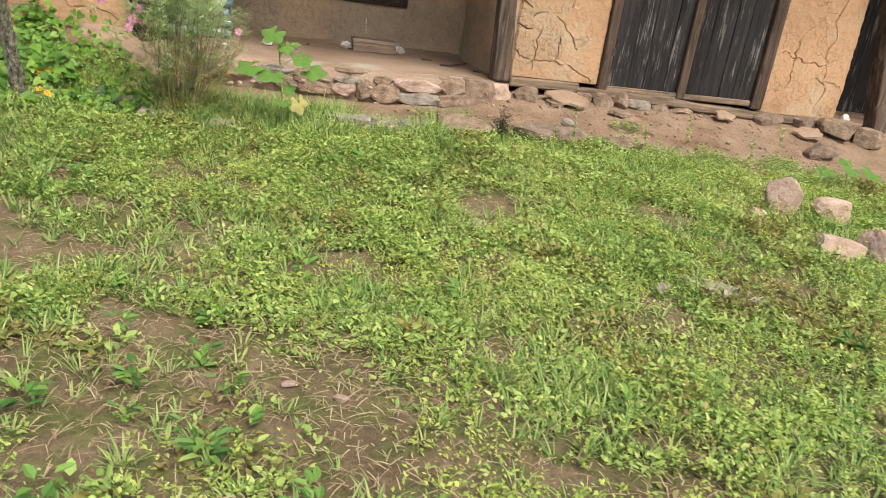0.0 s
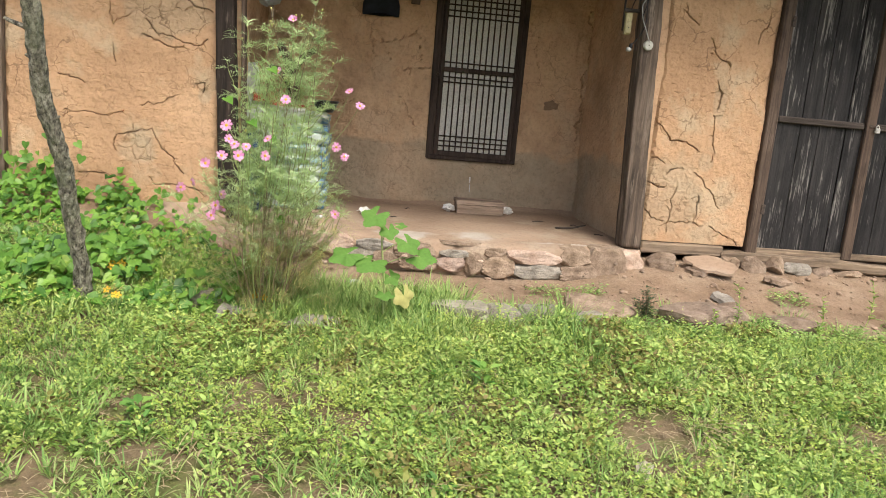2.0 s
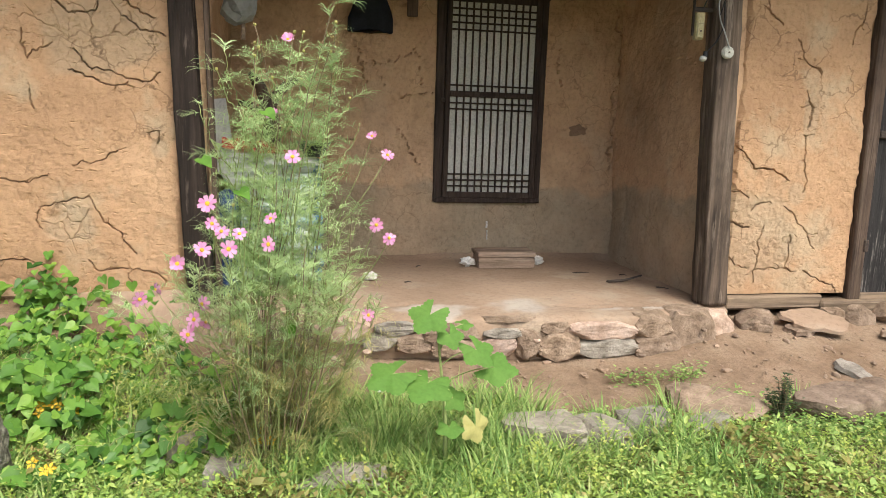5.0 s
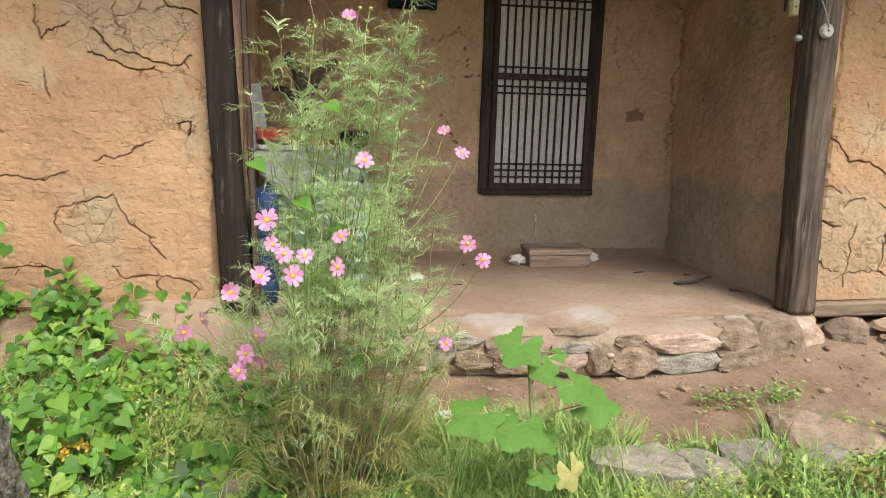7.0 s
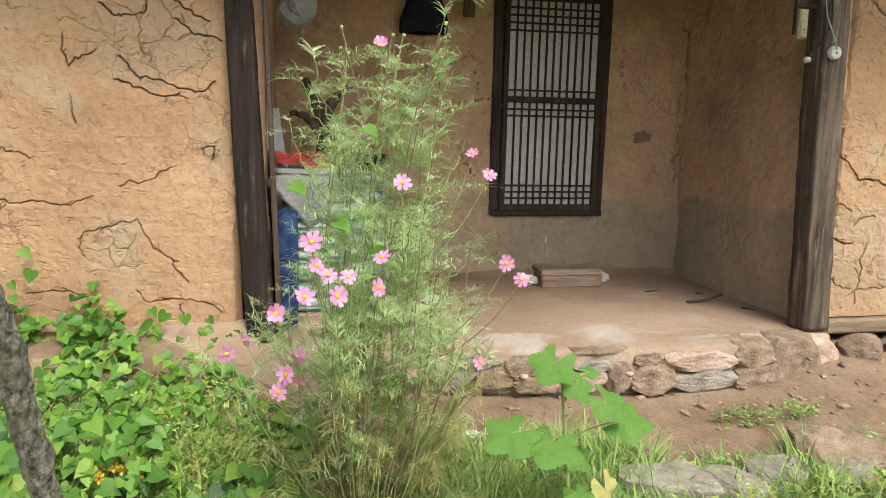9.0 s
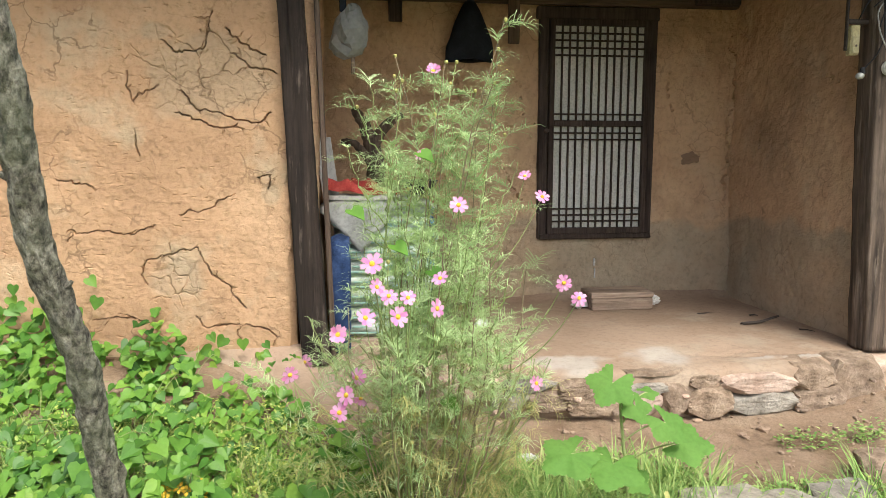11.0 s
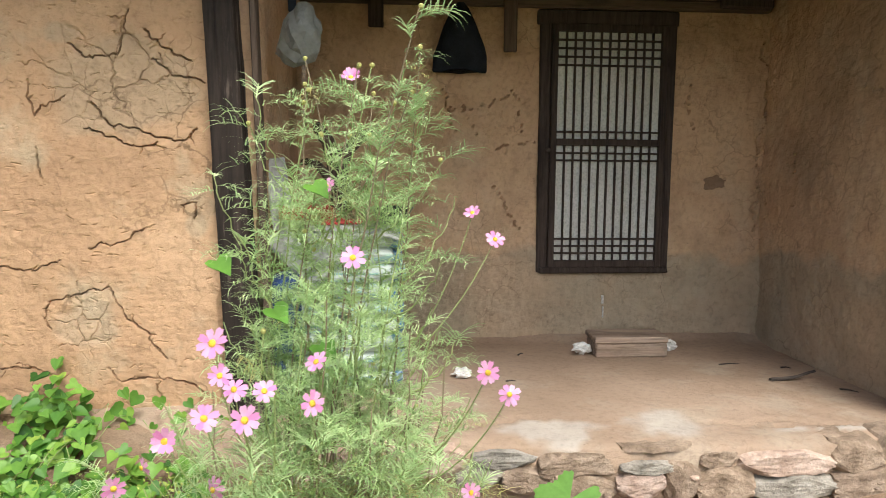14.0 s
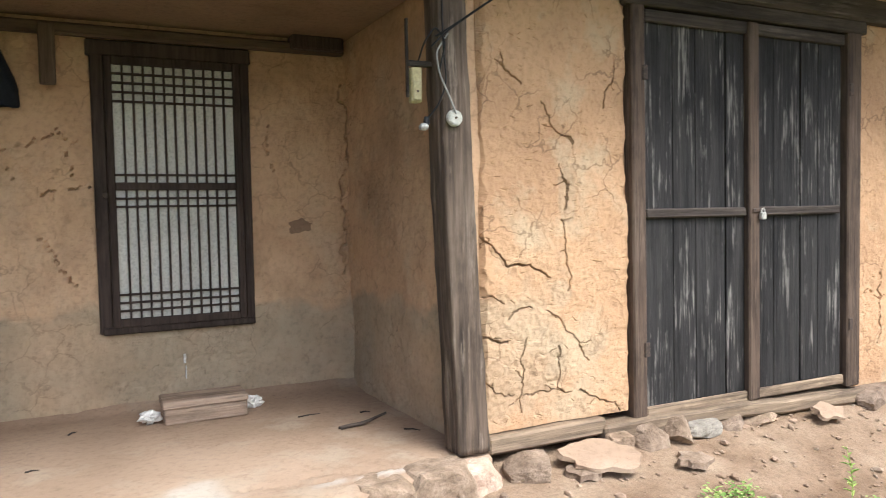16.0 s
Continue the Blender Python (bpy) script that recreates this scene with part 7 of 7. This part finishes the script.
def build_electrics():
    box = thing("fuse_box", Matrix.Translation((1.705, 5.985, 2.00)) @ Matrix.Diagonal((0.72, 0.72, 0.78, 1)), "yellowed plastic fuse holder hanging beside the post", "fuse box")
    part("case", boxed((-0.032, -0.03, -0.09), (0.032, 0.03, 0.09), 0.008, 0.002), YELLOWED, box)
    part("lid", boxed((-0.026, -0.038, -0.08), (0.026, -0.029, 0.02), 0.005), YELLOWED, box)
    part("screw", boxed((-0.006, -0.042, -0.04), (0.006, -0.036, -0.028), 0.002), METAL_DARK, box)
    part("bracket", boxed((-0.045, 0.0, -0.06), (-0.034, 0.03, 0.34), 0.004, 0.002), WOOD_RAIL, box)
    part("bracket", boxed((-0.034, 0.0, 0.10), (0.14, 0.03, 0.13), 0.004, 0.002), WOOD_RAIL, box)
    ins = thing("porcelain_insulator", (1.835, 5.895, 1.865), "round white porcelain insulator fixed to the post", "insulator")
    bm = bmesh.new()
    bmesh.ops.create_cone(bm, segments=18, radius1=0.036, radius2=0.030, depth=0.022, cap_ends=True, matrix=Matrix.Rotation(radians(90), 4, "X"))
    bmesh.ops.bevel(bm, geom=bm.edges[:], offset=0.004, segments=2, affect="EDGES")
    part("disc", bm, PORCELAIN, ins)
    bm = bmesh.new()
    bmesh.ops.create_cone(bm, segments=10, radius1=0.005, radius2=0.004, depth=0.012, cap_ends=True, matrix=Matrix.Translation((0, -0.012, 0)) @ Matrix.Rotation(radians(90), 4, "X"))
    part("bolt", bm, METAL_DARK, ins)
    bulb = thing("lamp_socket", (1.715, 5.93, 1.83), "small white lamp socket dangling on a wire", "lamp socket")
    bm = bmesh.new()
    bmesh.ops.create_uvsphere(bm, u_segments=12, v_segments=8, radius=0.020)
    for v in bm.verts:
        v.co.z *= 0.8
    part("cap", bm, PORCELAIN, bulb, smooth=True)
    bm = bmesh.new()
    bmesh.ops.create_cone(bm, segments=10, radius1=0.014, radius2=0.010, depth=0.03, cap_ends=True, matrix=Matrix.Translation((0.012, 0, 0.025)))
    part("collar", bm, CABLE, bulb)
    wires = (((1.73, 5.93, 1.86), (1.77, 5.90, 1.92), (1.80, 5.89, 2.0), (1.79, 5.90, 2.18), (1.80, 5.92, 2.46)), ((1.835, 5.88, 1.88), (1.80, 5.88, 1.96), (1.77, 5.89, 2.03), (1.76, 5.90, 2.12), (1.82, 5.91, 2.2)),
             ((1.76, 5.90, 2.18), (1.85, 5.86, 2.24), (2.02, 5.80, 2.36), (2.2, 5.75, 2.48), (2.5, 5.7, 2.62)), ((1.74, 5.90, 2.14), (1.80, 5.88, 2.20), (1.98, 5.82, 2.33), (2.15, 5.76, 2.43), (2.5, 5.66, 2.60)),
             ((1.71, 5.96, 2.09), (1.72, 5.92, 2.16), (1.76, 5.90, 2.22), (1.80, 5.89, 2.16), (1.77, 5.89, 2.05)))
    for k, pts in enumerate(wires):
        p = np.array(pts)
        t = np.linspace(0, 4, 33)
        q = np.stack([np.interp(t, range(5), p[:, i]) for i in range(3)], -1)
        for _ in range(4):
            q[1:-1] = (q[:-2] + 2 * q[1:-1] + q[2:]) / 4
        b = Batch()
        b.tube(q, 0.0035, 0.0035, 6)
        o = b.build("electric_cable", CABLE_GREY if k in (1,) else CABLE)
        tagged(o, "pale twisted cable on the post" if k == 1 else "thin black cable looped round the post", "cable", "cables on the post")


build_electrics()


def build_shed_corner():
    o = link_mesh("shed_post", post_mesh(0.17, 0.16, 2.3, -0.20, 14), WOOD_POST, smooth=True)
    o.location = (5.745, 6.0, 0.32)
    tagged(o, "grey leaning timber post of the open shed", "post")
    o = link_mesh("white_cup", crumple(0.06, 21, 1.2), WHITE_PAPER)
    o.location = (5.30, 5.93, gz(5.3, 5.93) + 0.0)
    tagged(o, "crushed white container by the sill's end", "container")
    lone_stone("post_stone", "rounded stone under the shed post", stone_mesh(0.36, 0.34, 0.24, 520, 0.4, 8), STONE, (5.76, 6.0, 0.09))


build_shed_corner()


def build_small_blooms():
    """Yellow blossoms low among the creepers, and litter at the foot of the cosmos."""
    bm = bmesh.new()
    for k in range(5):
        a = 2 * math.pi * k / 5
        ring = [bm.verts.new((r * math.cos(a + b), r * math.sin(a + b), z)) for r, b, z in ((0.003, 0, 0), (0.014, -0.5, 0.004), (0.022, 0.0, 0.002), (0.014, 0.5, 0.004))]
        bm.faces.new(ring)
    bloom = bpy.data.meshes.new("blossom")
    bm.to_mesh(bloom)
    bm.free()
    bloom.materials.append(POLLEN)
    for k, (x, y, z) in enumerate(BLOOMS):
        plant = thing("yellow_wildflower", (x, y, gz(x, y)), "low wildflower with small orange-yellow blossoms among creepers", "flower", "yellow wildflowers")
        h = max(0.10, z - gz(x, y))
        for j in range(3):
            top = np.array((0.03 * math.cos(2.2 * j + k), 0.025 * math.sin(2.2 * j + k), h * (1 - 0.12 * j)))
            b = Batch()
            t = np.linspace(0, 1, 6)[:, None]
            b.tube(top * t + np.array((0.01, 0, 0)) * np.sin(3.14 * t), 0.002, 0.0013, 4)
            b.build("stem", STEM, plant)
            o = new("blossom", bloom)
            o.parent = plant
            o.matrix_basis = Matrix.Translation(Vector(top)) @ Vector((0.2 * j - 0.2, -0.7, 0.7)).to_track_quat("Z", "Y").to_matrix().to_4x4() @ Matrix.Rotation(k + j, 4, "Z")
    o = link_mesh("paper_scrap", crumple(0.04, 44, 0.35), SCRAP)
    o.location = (SCRAP_AT[0], SCRAP_AT[1], gz(*SCRAP_AT) + 0.035)
    tagged(o, "torn white paper scrap lying in the grass", "paper scrap")


BLOOMS = ((-1.275, 4.984, 0.4), (-1.193, 5.001, 0.4), (-0.506, 4.817, 0.33), (-1.162, 4.591, 0.36))
SCRAP_AT = (-0.004, 5.383)
SCRAP = rough_material("weathered_white_paper", (0.55, 0.55, 0.52), (0.66, 0.66, 0.63), (0.74, 0.74, 0.71), 30, 90, 0.85, 0.003)
build_small_blooms()
